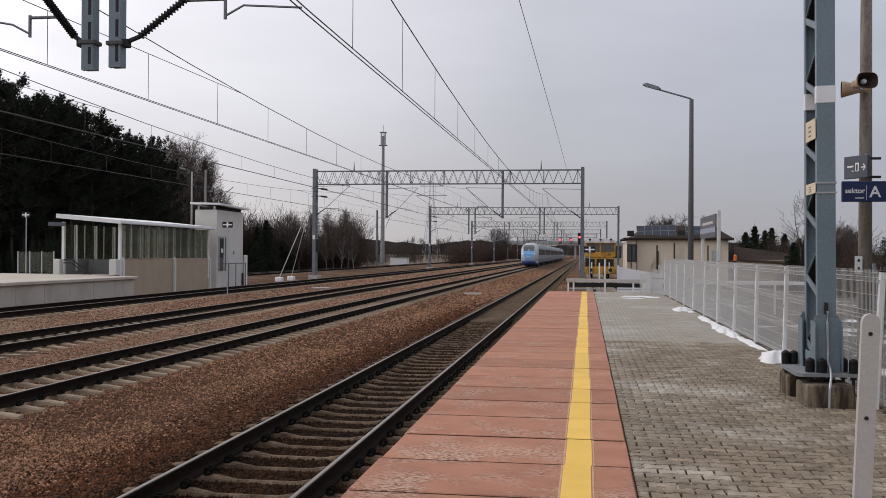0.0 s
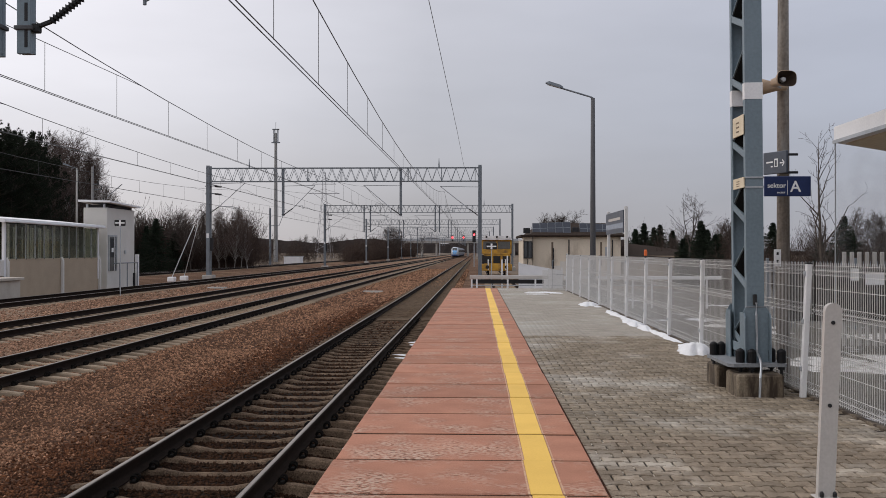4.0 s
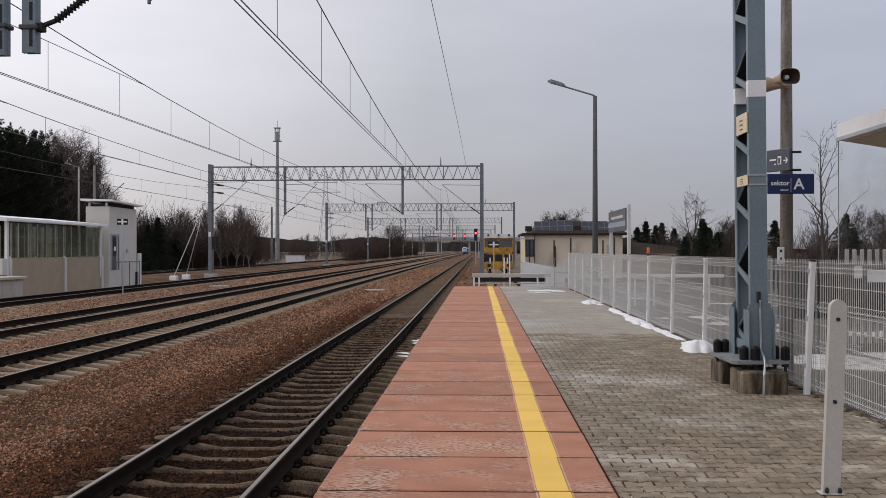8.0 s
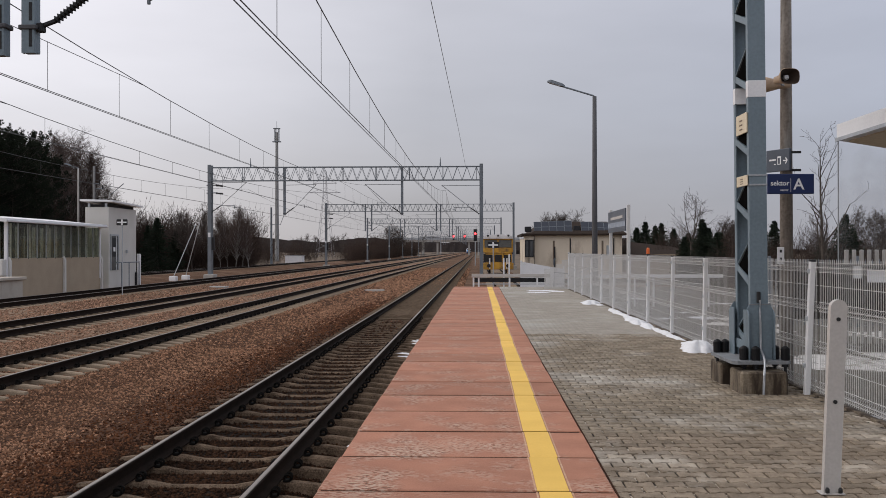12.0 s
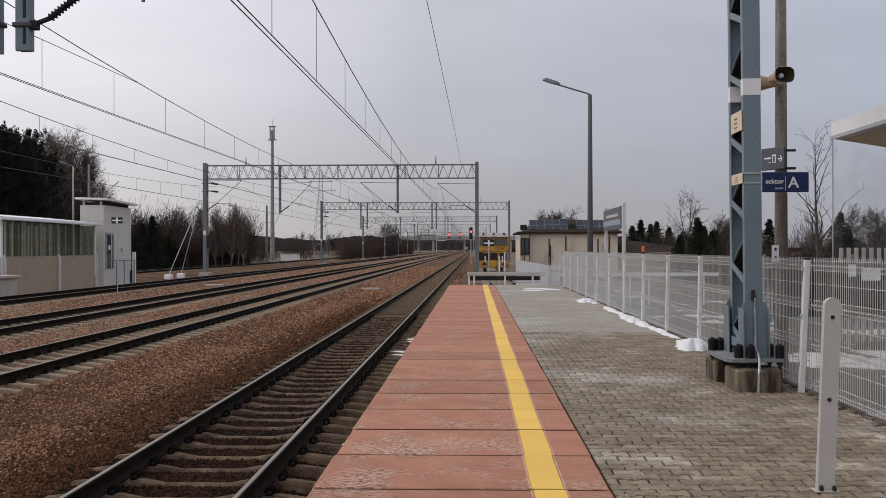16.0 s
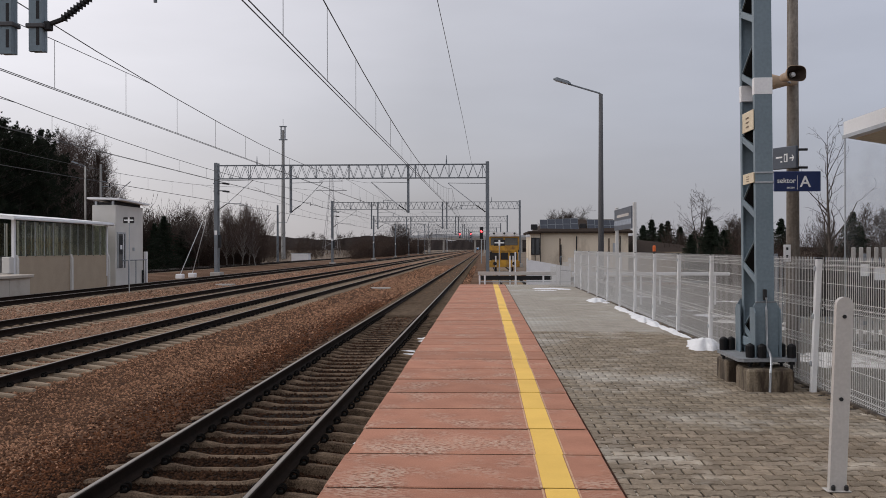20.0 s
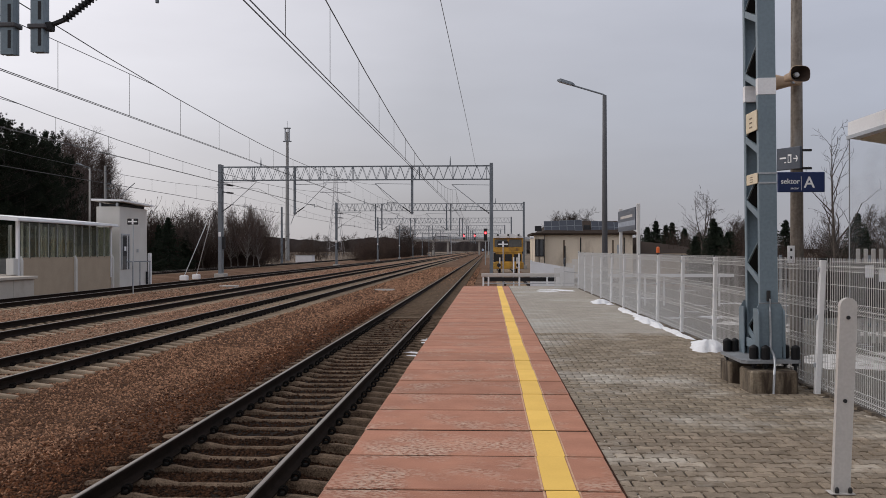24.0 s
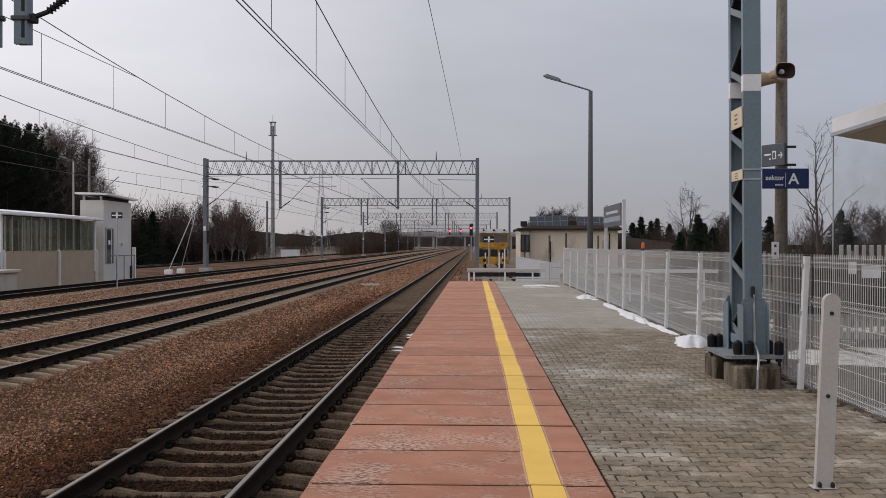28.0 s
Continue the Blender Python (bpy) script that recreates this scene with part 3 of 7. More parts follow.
def sleeper_geo():
    g = Geo()
    rings = []
    for x, h, w in ((-1.30, 0.11, 0.20), (-1.28, 0.17, 0.23), (-0.98, 0.205, 0.24), (-0.55, 0.205, 0.21), (-0.32, 0.165, 0.19), (0.32, 0.165, 0.19),
                    (0.55, 0.205, 0.21), (0.98, 0.205, 0.24), (1.28, 0.17, 0.23), (1.30, 0.11, 0.20)):
        rings.append([(x, -w / 2, 0), (x, w / 2, 0), (x, w / 2 - 0.045, h - 0.022), (x, w / 2 - 0.070, h), (x, -w / 2 + 0.070, h), (x, -w / 2 + 0.045, h - 0.022)])
    return g.loft(rings)


def clip_geo():
    """One spring clip with its shoulder and bolt, beside the rail foot."""
    g = Geo()
    g.box(0.075, 0.15, -0.05, 0.05, 0, 0.035, 0.012)
    for s in (-0.035, 0.035):
        g.tube([(0.125 + 0.036 * math.cos(a), s * (1 + 0.3 * math.sin(a)), 0.052 + 0.036 * math.sin(a)) for a in [math.pi * k / 5 for k in range(11)]], 0.0125, 5, caps=False)
    return g


SLEEPER, CLIP = sleeper_geo().mesh("sleeper"), clip_geo().mesh("rail_clip")
SLEEPER_B = sleeper_geo().mesh("sleeper")
SLEEPER.materials.append(M_SLEEPER)
SLEEPER_B.materials.append(M_SLEEPER_B)
CLIP.materials.append(M_CLIP)


def track(xc, zh, y0, near0, near1, mesh, material, label, end=FAR_END, clips=True):
    t = thing("railway_track", label, "railway track", (xc, 0, zh), group="parallel railway tracks")
    for s in (-1, 1):
        x = s * 0.7535
        r = part("rail", Geo().prism([(x + u, v - 0.172) for u, v in rail_profile()], "y", y0, end), M_RAIL, t)
        part("rail_head", Geo().prism([(x - 0.022, -0.0096), (x + 0.022, -0.0096), (x + 0.022, -0.003), (x + 0.014, 0.0), (x - 0.014, 0.0), (x - 0.022, -0.003)], "y", y0, end), M_RAILTOP, r, "worn bright running surface")
    k0, k1 = int(near0 / 0.6), int(near1 / 0.6)
    rng = random.Random(int(-xc * 10))
    for k in range(k0, k1):
        s = part("sleeper", mesh, None, t, at=pose(rng.uniform(-0.02, 0.02), k * 0.6 + rng.uniform(-0.015, 0.015), -0.385, 0, 0, rng.uniform(-0.5, 0.5)))
        if clips:
            for x in (-0.7535, 0.7535):
                part("rail_clip", CLIP, None, s, at=(x, 0, 0.195))
                part("rail_clip", CLIP, None, s, at=pose(x, 0, 0.195, 0, 0, 180))
    g = Geo()
    for k in list(range(int(y0 / 0.6), k0)) + list(range(k1, int(240 / 0.6))):
        g.box(-1.28, 1.28, k * 0.6 - 0.12, k * 0.6 + 0.12, -0.3, -0.19)
    far = part("sleeper_run", g, material, t)
    far["kind"] = "stuff"
    return t


track(*TRACKS[0], -20, -4.8, 33, SLEEPER, M_SLEEPER_FAR, "near railway track with rusty rails on stained concrete sleepers")
track(*TRACKS[1], -20, 12, 45, SLEEPER_B, M_SLEEPER_B, "main line track with dark rails on pale concrete sleepers")
track(*TRACKS[2], -20, 20, 45, SLEEPER_B, M_SLEEPER_B, "second main line track on pale concrete sleepers", clips=False)
track(*TRACKS[3], -20, 30, 45, SLEEPER_B, M_SLEEPER_B, "side track with dark rails along the opposite platform", clips=False)
track(-30.0, -0.42, 68, 90, 96, SLEEPER_B, M_SLEEPER_B, "outer side track with dark rails before the brush", clips=False)
outer = part("outer_ballast", Geo().prism([(-34.5, -1.13), (-24, -1.13), (-25.5, -0.72), (-28.4, -0.62), (-31.6, -0.62)], "y", 66, 400), M_BED)
tagged(outer, "pale brown ballast under the outer track", "ballast", kind="structure")


# ---- platform ----
def platform():
    core = part("platform_core", Geo().box(-0.93, 3.62, -12, PLAT_END - 0.05, -1.1, -0.10), M_CONC)
    tagged(core, "grey concrete platform body with side walls", "platform", kind="structure")
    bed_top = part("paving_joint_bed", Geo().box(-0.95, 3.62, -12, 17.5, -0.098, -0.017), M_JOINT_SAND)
    far_bed = part("paving_sand_bed", Geo().box(-0.95, 3.62, 17.5, PLAT_END - 0.03, -0.098, -0.0045), M_FARJOINT)
    tagged(far_bed, "pale bedding under the far platform paving", "pavement", kind="structure")
    tagged(bed_top, "dark mossy bedding under the platform paving", "pavement", kind="structure")
    lip = thing("platform_edge_slabs", "red-brown precast platform edge slabs with a yellow line", "platform edge", kind="structure")
    slab = Geo().box(-1.02, 0.862, 0.017, 0.983, -0.17, 0.005, 0.010).mesh("edge_slab")
    slab.materials.append(M_SLAB)
    line = Geo().box(0.375, 0.575, 0.012, 0.988, 0.002, 0.009, 0.002).mesh("yellow_line")
    line.materials.append(M_YELLOW)
    edge = Geo().box(0.358, 0.370, 0.02, 0.98, 0.002, 0.0072).box(0.580, 0.591, 0.02, 0.98, 0.002, 0.0072).mesh("line_edge")
    edge.materials.append(M_LINE_EDGE)
    filler = Geo().box(-1.0, 0.84, -0.025, 0.025, -0.1, 0.0015).mesh("joint_filler")
    filler.materials.append(M_JOINT)
    filler2 = filler.copy()
    filler2.materials.clear()
    filler2.materials.append(M_PALEJOINT)
    rng = random.Random(3)
    for k in range(-6, 40):
        dz = rng.uniform(-0.004, 0.004)
        s = part("edge_slab", slab, None, lip, at=(rng.uniform(-0.005, 0.005), k, dz))
        part("line_edge", edge, None, s, "pale worn paint edge")
        part("yellow_line", line, None, s, at=(rng.uniform(-0.003, 0.003), 0, 0))
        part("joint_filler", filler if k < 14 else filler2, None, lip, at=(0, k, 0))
    part("edge_joint", Geo().box(0.860, 0.870, -6, PLAT_END, -0.05, 0.003), M_JOINT, lip, "dark gap beside the paving")
    part("end_slab", Geo().box(-1.02, 0.845, 40.004, PLAT_END, -0.17, 0.0, 0.008), M_SLAB, lip)


platform()


def paver_outline():
    h, d = 0.0825 - 0.0108, 0.025
    top = [(-0.0925, h), (-0.054, h), (-0.034, h - d), (0.034, h - d), (0.054, h), (0.0925, h)]
    return top[::-1] + [(x, -y) for x, y in top]


def pavers():
    """Double-T interlocking pavers in rows across the platform, each with a chamfered rim."""
    out = paver_outline()[::-1]
    n = len(out)
    ch = 0.945
    base_v = [(x, y, -0.025) for x, y in out] + [(x, y, -0.006) for x, y in out] + [(x * ch, y * ch, 0.0) for x, y in out]
    faces = [(a + i, a + (i + 1) % n, a + n + (i + 1) % n, a + n + i) for a in (0, n) for i in range(n)]
    faces += [tuple(2 * n + i for i in lobe) for lobe in ((3, 4, 5, 6, 7, 8), (2, 3, 8, 9), (0, 1, 2, 9, 10, 11))]
    one = Geo().add(base_v, faces).mesh("paver")
    one.materials.append(M_PAVER)
    field = thing("platform_paving", "grey interlocking concrete block paving, worn and mossy", "paving", kind="structure")
    tri = []
    for f in faces:
        tri += [(f[0], f[i], f[i + 1]) for i in range(1, len(f) - 1)]
    tri, bv = np.array(tri), np.array(base_v)
    rng = np.random.default_rng(5)
    places, singles = [], 0
    row, y = 0, -11.8
    while y < PLAT_END - 0.1:
        x = 0.85 + (0.0 if row % 2 else 0.1)
        while x < 3.50:
            z = rng.normal(-0.003, 0.0012)
            if 4.9 < y < 8.0 and singles < 300:
                part("paver", one, None, field, at=pose(x, y, z, rng.normal(0, 0.7), rng.normal(0, 0.7), rng.normal(0, 0.5)))
                singles += 1
            else:
                places.append((x, y, z))
            x += 0.2
        y += 0.14
        row += 1
    p = np.array(places)
    p[p[:, 1] > 17.5, 2] *= 0.3
    a = rng.normal(0, 0.01, len(p))
    v = bv[None] + 0
    v = np.stack([v[..., 0] - a[:, None] * v[..., 1], v[..., 1] + a[:, None] * v[..., 0], v[..., 2] + 0 * a[:, None]], -1)
    v[..., 2] += rng.normal(0, 0.012, (len(p), 1)) * v[..., 0] + rng.normal(0, 0.012, (len(p), 1)) * v[..., 1]
    v = (v + p[:, None]).reshape(-1, 3)
    f = (tri[None] + len(bv) * np.arange(len(p))[:, None, None]).reshape(-1, 3)
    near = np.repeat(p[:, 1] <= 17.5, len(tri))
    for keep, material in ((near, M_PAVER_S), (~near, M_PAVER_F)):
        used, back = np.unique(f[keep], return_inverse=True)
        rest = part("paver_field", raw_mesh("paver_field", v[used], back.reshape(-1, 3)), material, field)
        rest["kind"] = "stuff"


# ---- fence ----
def fence():
    f = thing("mesh_fence", "white welded wire mesh fence along the platform edge", "fence", (FENCE_X, 0, 0))
    post = Geo().box(-0.03, 0.03, -0.03, 0.03, -0.1, 1.40, 0.006)
    post = post.mesh("fence_post")
    post.materials.append(M_FENCEPOST)
    cap = Geo().box(-0.034, 0.034, -0.034, 0.034, 1.40, 1.42, 0.006).mesh("post_cap")
    cap.materials.append(M_BLACK)
    clamp = Geo().box(-0.045, -0.028, -0.02, 0.02, -0.025, 0.025, 0.004).cyl((-0.05, 0, 0), (-0.028, 0, 0), 0.012, 8).mesh("clamp")
    clamp.materials.append(M_GALV)
    panel = Geo()
    for k in range(49):
        y = 0.05 + k * 0.05
        panel.cyl((0.0, y, 0.03), (0.0, y, 1.42), 0.0031, 4)
    for z in (0.33, 0.74, 1.15):
        panel.cyl((0.006, 0.03, z), (0.006, 2.47, z), 0.0038, 4)
    for z in (0.05, 0.47, 0.88, 1.29):
        for dz, dx in ((0, 0.0), (0.1, 0.0), (0.05, -0.035)):
            panel.cyl((dx - 0.004, 0.03, z + dz), (dx - 0.004, 2.47, z + dz), 0.0032, 4)
        for k in range(49):
            y = 0.05 + k * 0.05
            panel.tube([(0, y, z), (-0.035, y, z + 0.05), (0, y, z + 0.1)], 0.0025, 4, caps=False)
    panel = panel.mesh("mesh_panel")
    panel.materials.append(M_FENCE)
    for k in range(-2, 12):
        y = 10.1 + 2.5 * k
        p = part("fence_post", post, None, f, at=pose(-0.015 if k else -0.09, y + (0 if k else 0.1), 0, 0, 1.2 if k else 2.6, 0))
        part("post_cap", cap, None, p)
        for z in (0.3, 0.8, 1.3):
            part("clamp", clamp, None, p, at=(0, 0, z))
        if k < 11:
            part("mesh_panel", panel, None, f, at=(0, y, 0))
    part("base_board", Geo().box(-0.03, 0.03, 2.6, 37.7, -0.12, 0.012, 0.006), M_FOOTING, f, "stained concrete base board")
    # return of the fence across the platform's far end, stepping down
    g = thing("stepped_mesh_fence", "white wire mesh fence panels stepping down beside the ramp", "fence", (2.7, 38.0, 0))
    for k, (w, h) in enumerate(((0.22, 1.15), (0.22, 0.98), (0.3, 0.86), (0.2, 0.8))):
        pg = Geo()
        x0 = 0.62 - 0.23 * k
        for i in range(12):
            pg.cyl((x0 + i * 0.02, 0, 0.0), (x0 + i * 0.02, 0, h), 0.0085, 4)
        for z in (0.05, h * 0.5, h - 0.03):
            pg.cyl((x0, 0.006, z), (x0 + 0.22, 0.006, z), 0.004, 4)
        part("mesh_panel", pg, M_FENCE, g)
    part("corner_post", Geo().box(0.86, 0.92, -0.03, 0.03, -0.1, 1.46, 0.006), M_FENCE, g)


fence()


# ---- near mast ----
def channel(g, x0, x1, y, depth, z0, z1, t=0.012):
    """A U channel with its web at y and flanges running to y + depth."""
    s = 1 if depth > 0 else -1
    g.prism([(x0, y), (x1, y), (x1, y + depth), (x1 - t, y + depth), (x1 - t, y + s * t), (x0 + t, y + s * t), (x0 + t, y + depth), (x0, y + depth)], "z", z0, z1)


def near_mast():
    m = thing("catenary_mast", "blue-grey steel lattice mast on bolted concrete footings", "mast", (3.06, 10.8, 0))
    m.matrix_basis = pose(3.06, 10.8, 0, 0, -0.5, 0)
    for y, d in ((-0.30, 0.075), (0.30, -0.075)):
        g = Geo()
        channel(g, -0.092, 0.096, y, d, 0.335, 9.4)
        part("channel", g, M_STEEL, m)
    # chevron lacing: pairs of angle bars meeting at the far channel
    z = 0.62
    while z < 8.8:
        for s in (-1, 1):
            x = 0.083 * s
            part("lattice_bar", Geo().bar((x, 0.25, z), (x, -0.235, z - 0.17), 0.012, 0.07).bar((x - 0.03 * s, 0.25, z + 0.03), (x - 0.03 * s, -0.235, z - 0.14), 0.06, 0.010), M_STEEL, m)
            part("lattice_bar", Geo().bar((x - 0.04 * s, 0.25, z + 0.01), (x - 0.04 * s, -0.235, z + 0.275), 0.09, 0.010), M_STEEL, m)
            # Added black triangle: the dark interior between two bars, drawn as a plate.
            part("gusset", Geo().prism([(0.2, z + 0.01), (-0.232, z - 0.11), (-0.232, z + 0.26)], "x", x - 0.012 * s, x - 0.006 * s), M_GAPSHADE, m, "black plate standing in for shade between the lacing bars")
        z += 0.715
    plate = Geo().prism([(-0.29, -0.50), (0.25, -0.50), (0.28, -0.47), (0.28, 0.47), (0.25, 0.50), (-0.31, 0.50), (-0.34, 0.47), (-0.34, -0.44)], "z", 0.30, 0.335)
    base = part("base_plate", plate, M_BASEPLATE, m, "thick galvanised base plate")
    for x, y in ((-0.275, 0.42), (-0.185, 0.43), (-0.185, -0.36), (-0.075, -0.42), (0.165, -0.30), (0.235, -0.43), (0.17, 0.44), (0.235, 0.42)):
        b = part("anchor_bolt", Geo().cyl((x, y, 0.19), (x, y, 0.30), 0.017, 8).cyl((x, y, 0.265), (x, y, 0.298), 0.036, 6).cyl((x, y, 0.335), (x, y, 0.352), 0.045, 6), M_DARK, base, "dark threaded anchor bolt")
        part("bolt_cap", Geo().tube([(x, y, 0.345), (x, y, 0.46), (x, y, 0.475), (x, y, 0.49)], [0.047, 0.047, 0.036, 0.010], 12), M_CAP, b, "black plastic bolt cap")
    for y in (-0.32, 0.32):
        s = 1 if y > 0 else -1
        face = [(-0.142, 0.335), (0.142, 0.335), (0.142, 0.87), (0.110, 0.93), (-0.110, 0.93), (-0.142, 0.87)]
        st = part("stiffener", Geo().prism(face, "y", y - 0.006, y + 0.006), M_STEEL, m)
        for x in (-0.142, 0.130):
            part("fin", Geo().prism([(s * 0.20, 0.335), (s * 0.40, 0.335), (s * 0.40, 0.82), (s * 0.36, 0.87), (s * 0.20, 0.87)][::s], "x", x, x + 0.012), M_STEEL, st)
        # Paler strip: the light on the plate's top edge, put in as colour.
        part("rim", Geo().box(-0.112, 0.112, y - 0.010, y + 0.010, 0.925, 0.938, 0.002), M_BASEPLATE, st)
    part("tie_plate", Geo().box(-0.112, -0.094, -0.3, 0.3, 0.42, 0.52, 0.003), M_STEEL, m)
    part("earthing_strap", Geo().tube([(0.0, -0.345, 0.98), (-0.005, -0.352, 0.85), (0.0, -0.350, 0.6), (-0.005, -0.36, 0.44), (-0.005, -0.47, 0.385), (-0.01, -0.52, 0.345), (-0.02, -0.56, 0.28), (-0.05, -0.635, 0.20), (-0.06, -0.642, 0.0)], 0.013, 6), M_GALV, m, "bent grey earthing rod")
    part("earthing_lug", Geo().box(-0.03, 0.01, -0.335, -0.31, 0.95, 1.07, 0.006), M_BLACK, m)
    part("white_band", Geo().box(-0.096, 0.100, -0.304, -0.22, 3.19, 3.37, 0.002), M_WHITE, m, "white painted identification band")
    part("white_band", Geo().box(-0.096, 0.100, 0.22, 0.304, 3.19, 3.37, 0.002), M_WHITE, m, "white painted identification band")
    for z0, z1 in ((2.81, 3.03), (2.23, 2.345)):
        part("marking_plate", Geo().box(-0.112, -0.098, -0.29, 0.13, z0, z1, 0.003), M_CREAM, m, "cream plate with dark bars")
        for k in range(3):
            zz = z0 + (z1 - z0) * (0.2 + 0.22 * k)
            part("plate_bar", Geo().box(-0.115, -0.1125, -0.13, -0.02, zz, zz + (z1 - z0) * 0.07), M_MARK, m)
    for z in (2.225, 2.33):
        part("strap", Geo().box(-0.10, 0.104, -0.309, -0.302, z, z + 0.018).box(0.098, 0.104, -0.309, 0.309, z, z + 0.018), M_GALV, m)
    for y0, y1, x0, x1, nm in ((-0.62, -0.14, -0.285, 0.205, "front"), (0.17, 0.66, -0.30, 0.20, "rear")):
        f = part("footing", Geo().box(x0, x1, y0, y1, -0.05, 0.235, 0.02), M_FOOTING, m, "stained concrete footing block")
    return m


near_mast()


# ---- gantries and overhead line ----
def leg(parent, x, z0, z1, w=0.26):
    g = Geo()
    for s in (-1, 1):
        g.box(x - w / 2, x + w / 2, s * 0.3 - 0.03, s * 0.3 + 0.03, z0, z1)
    lg = part("leg", g, M_STEEL_D, parent)
    z, k = z0 + 0.3, 0
    while z < z1 - 0.6:
        for s in (-1, 1):
            part("lacing_bar", Geo().bar((x + s * w / 2, 0.3 * (-1) ** k, z), (x + s * w / 2, -0.3 * (-1) ** k, z + 0.6), 0.02, 0.05), M_STEEL_D, lg)
        z, k = z + 0.6, k + 1
    part("footing", Geo().box(x - 0.4, x + 0.4, -0.55, 0.55, z0 - 0.5, z0 + 0.15, 0.03), M_CONC, lg)


def insulator(parent, p, q, r=0.055, n=19):
    """A ribbed rod insulator from p to q with metal ends."""
    p, q = Vector(p), Vector(q)
    pts, rs = [], []
    for k in range(n * 2 + 1):
        pts.append(p.lerp(q, k / (n * 2)))
        rs.append(r if k % 2 else r * 0.5)
    part("insulator", Geo().tube(pts, rs, 8), M_BLACK, parent, "dark ribbed insulator")


def cantilever(parent, xs, zs, side, zc, reach, ms, y0=0.0, run=0.75, rise=0.55, tip=None, out=0.2):
    """Hinged bracket from a drop post at xs reaching sideways to the wire: strut up, tie above, steady arm below."""
    xt = xs + side * reach
    mid = (xs + side * run, y0, zs + rise)
    foot = (xs + side * out, y0, zs + 0.16)
    insulator(parent, foot, mid)
    part("clamp", Geo().box(xs - 0.105, xs + 0.105, y0 - 0.10, y0 + 0.10, zs + 0.05, zs + 0.10, 0.008), M_COLUMN, parent, "dark bolted clamp")
    part("hinge", Geo().box(min(xs + side * 0.08, xs + side * 0.16), max(xs + side * 0.08, xs + side * 0.16), y0 - 0.05, y0 + 0.05, zs + 0.03, zs + 0.13, 0.01), M_DARK, parent)
    part("clevis", Geo().cyl((xs + side * 0.1, y0, zs + 0.09), foot, 0.03, 6), M_DARK, parent)
    part("bracket_strut", Geo().cyl(mid, (xt, y0, ms), 0.03, 6), M_GALV, parent)
    part("tie_rod", Geo().cyl((xs, y0, ms - 0.05), (xt, y0, ms), 0.02, 6), M_STEEL_D, parent)
    y = zc + 0.42
    u = (y - zs - rise) / max(ms - zs - rise, 0.2)
    fx = xs + side * (run + (reach - run) * min(max(u, -0.2), 0.9))
    part("registration_tube", Geo().cyl((fx, y0, y), (xt - side * 0.95, y0, y), 0.02, 6), M_STEEL_D, parent)
    part("drop_bracket", Geo().cyl((xt - side * 0.95, y0, y + 0.03), (xt - side * 0.95, y0, y - 0.24), 0.022, 6), M_STEEL_D, parent)
    tip = zc + 0.02 if tip is None else tip
    part("steady_arm", Geo().tube([(xt - side * 0.95, y0, y - 0.2), (xt - side * 0.72, y0, y - 0.08), (xt - side * 0.35, y0, (y - 0.08 + tip) / 2), (xt, y0, tip)], 0.014, 5), M_STEEL_D, parent)


def gantry(y, xl, xr, z1, z2, drops, zg=-0.75, name_label="", legs=(True, True), heads=()):
    g = thing("catenary_gantry", name_label or "grey steel lattice portal spanning the tracks with overhead line brackets", "gantry", (0, y, 0), group="portals over the tracks")
    if legs[0]:
        leg(g, xl, zg, z2 + 0.2)
    if legs[1]:
        leg(g, xr, zg - 0.1, z2 + 0.2)
    ch = Geo()
    for yy in (-0.3, 0.3):
        for z in (z1, z2):
            ch.box(xl, xr, yy - 0.028, yy + 0.028, z - 0.028, z + 0.028)
    part("chord", ch, M_STEEL_D, g)
    lat = Geo()
    n = max(4, int((xr - xl) / 0.37))
    for k in range(n):
        a, b = xl + (xr - xl) * k / n, xl + (xr - xl) * (k + 1) / n
        za, zb = (z1, z2) if k % 2 else (z2, z1)
        for yy in (-0.3, 0.3):
            lat.bar((a, yy, za), (b, yy, zb), 0.02, 0.03)
    for k in range(0, n, 7):
        a = xl + (xr - xl) * k / n
        lat.box(a - 0.02, a + 0.02, -0.3, 0.3, z1, z1 + 0.05)
        for yy in (-0.3, 0.3):
            lat.box(a - 0.02, a + 0.02, yy - 0.02, yy + 0.02, z1, z2)
    part("lattice", lat, M_STEEL_D, g)
    for x, zb in drops:
        d = part("drop_post", Geo().box(x - 0.09, x + 0.09, -0.09, 0.09, zb, z2, 0.01), M_STEEL_D, g)
    for xs, zs, side, zc, reach, ms in heads:
        cantilever(g, xs, zs, side, zc, reach, ms)
    if legs[0] and y > 60:
        for z in (z1 - 0.35, z1 - 0.95):
            part("stub_arm", Geo().cyl((xl - 0.3, 0, z), (xl + 0.45, 0, z + 0.02), 0.04, 6), M_STEEL_D, g)
            insulator(g, (xl + 0.45, 0, z), (xl + 1.0, 0, z - 0.06), 0.09, 6)
        part("leg_plate", Geo().box(xl - 0.1, xl + 0.1, -0.345, -0.335, 2.6, 2.95), M_WHITE, g, "small white plate")
        part("cable_box", Geo().box(xl + 0.14, xl + 0.34, -0.2, 0.1, 1.6, 2.6, 0.02), M_DARK, g)
    for x in (xl + 0.3 * (xr - xl) / 2, xl + 0.85 * (xr - xl)):
        part("spike", Geo().tube([(x, 0, z2), (x, 0, z2 + 0.25), (x, 0, z2 + 0.75)], [0.06, 0.05, 0.015], 6), M_STEEL_D, g)
    return g


CONTACT = (4.45, 4.82, 4.68, 4.65)


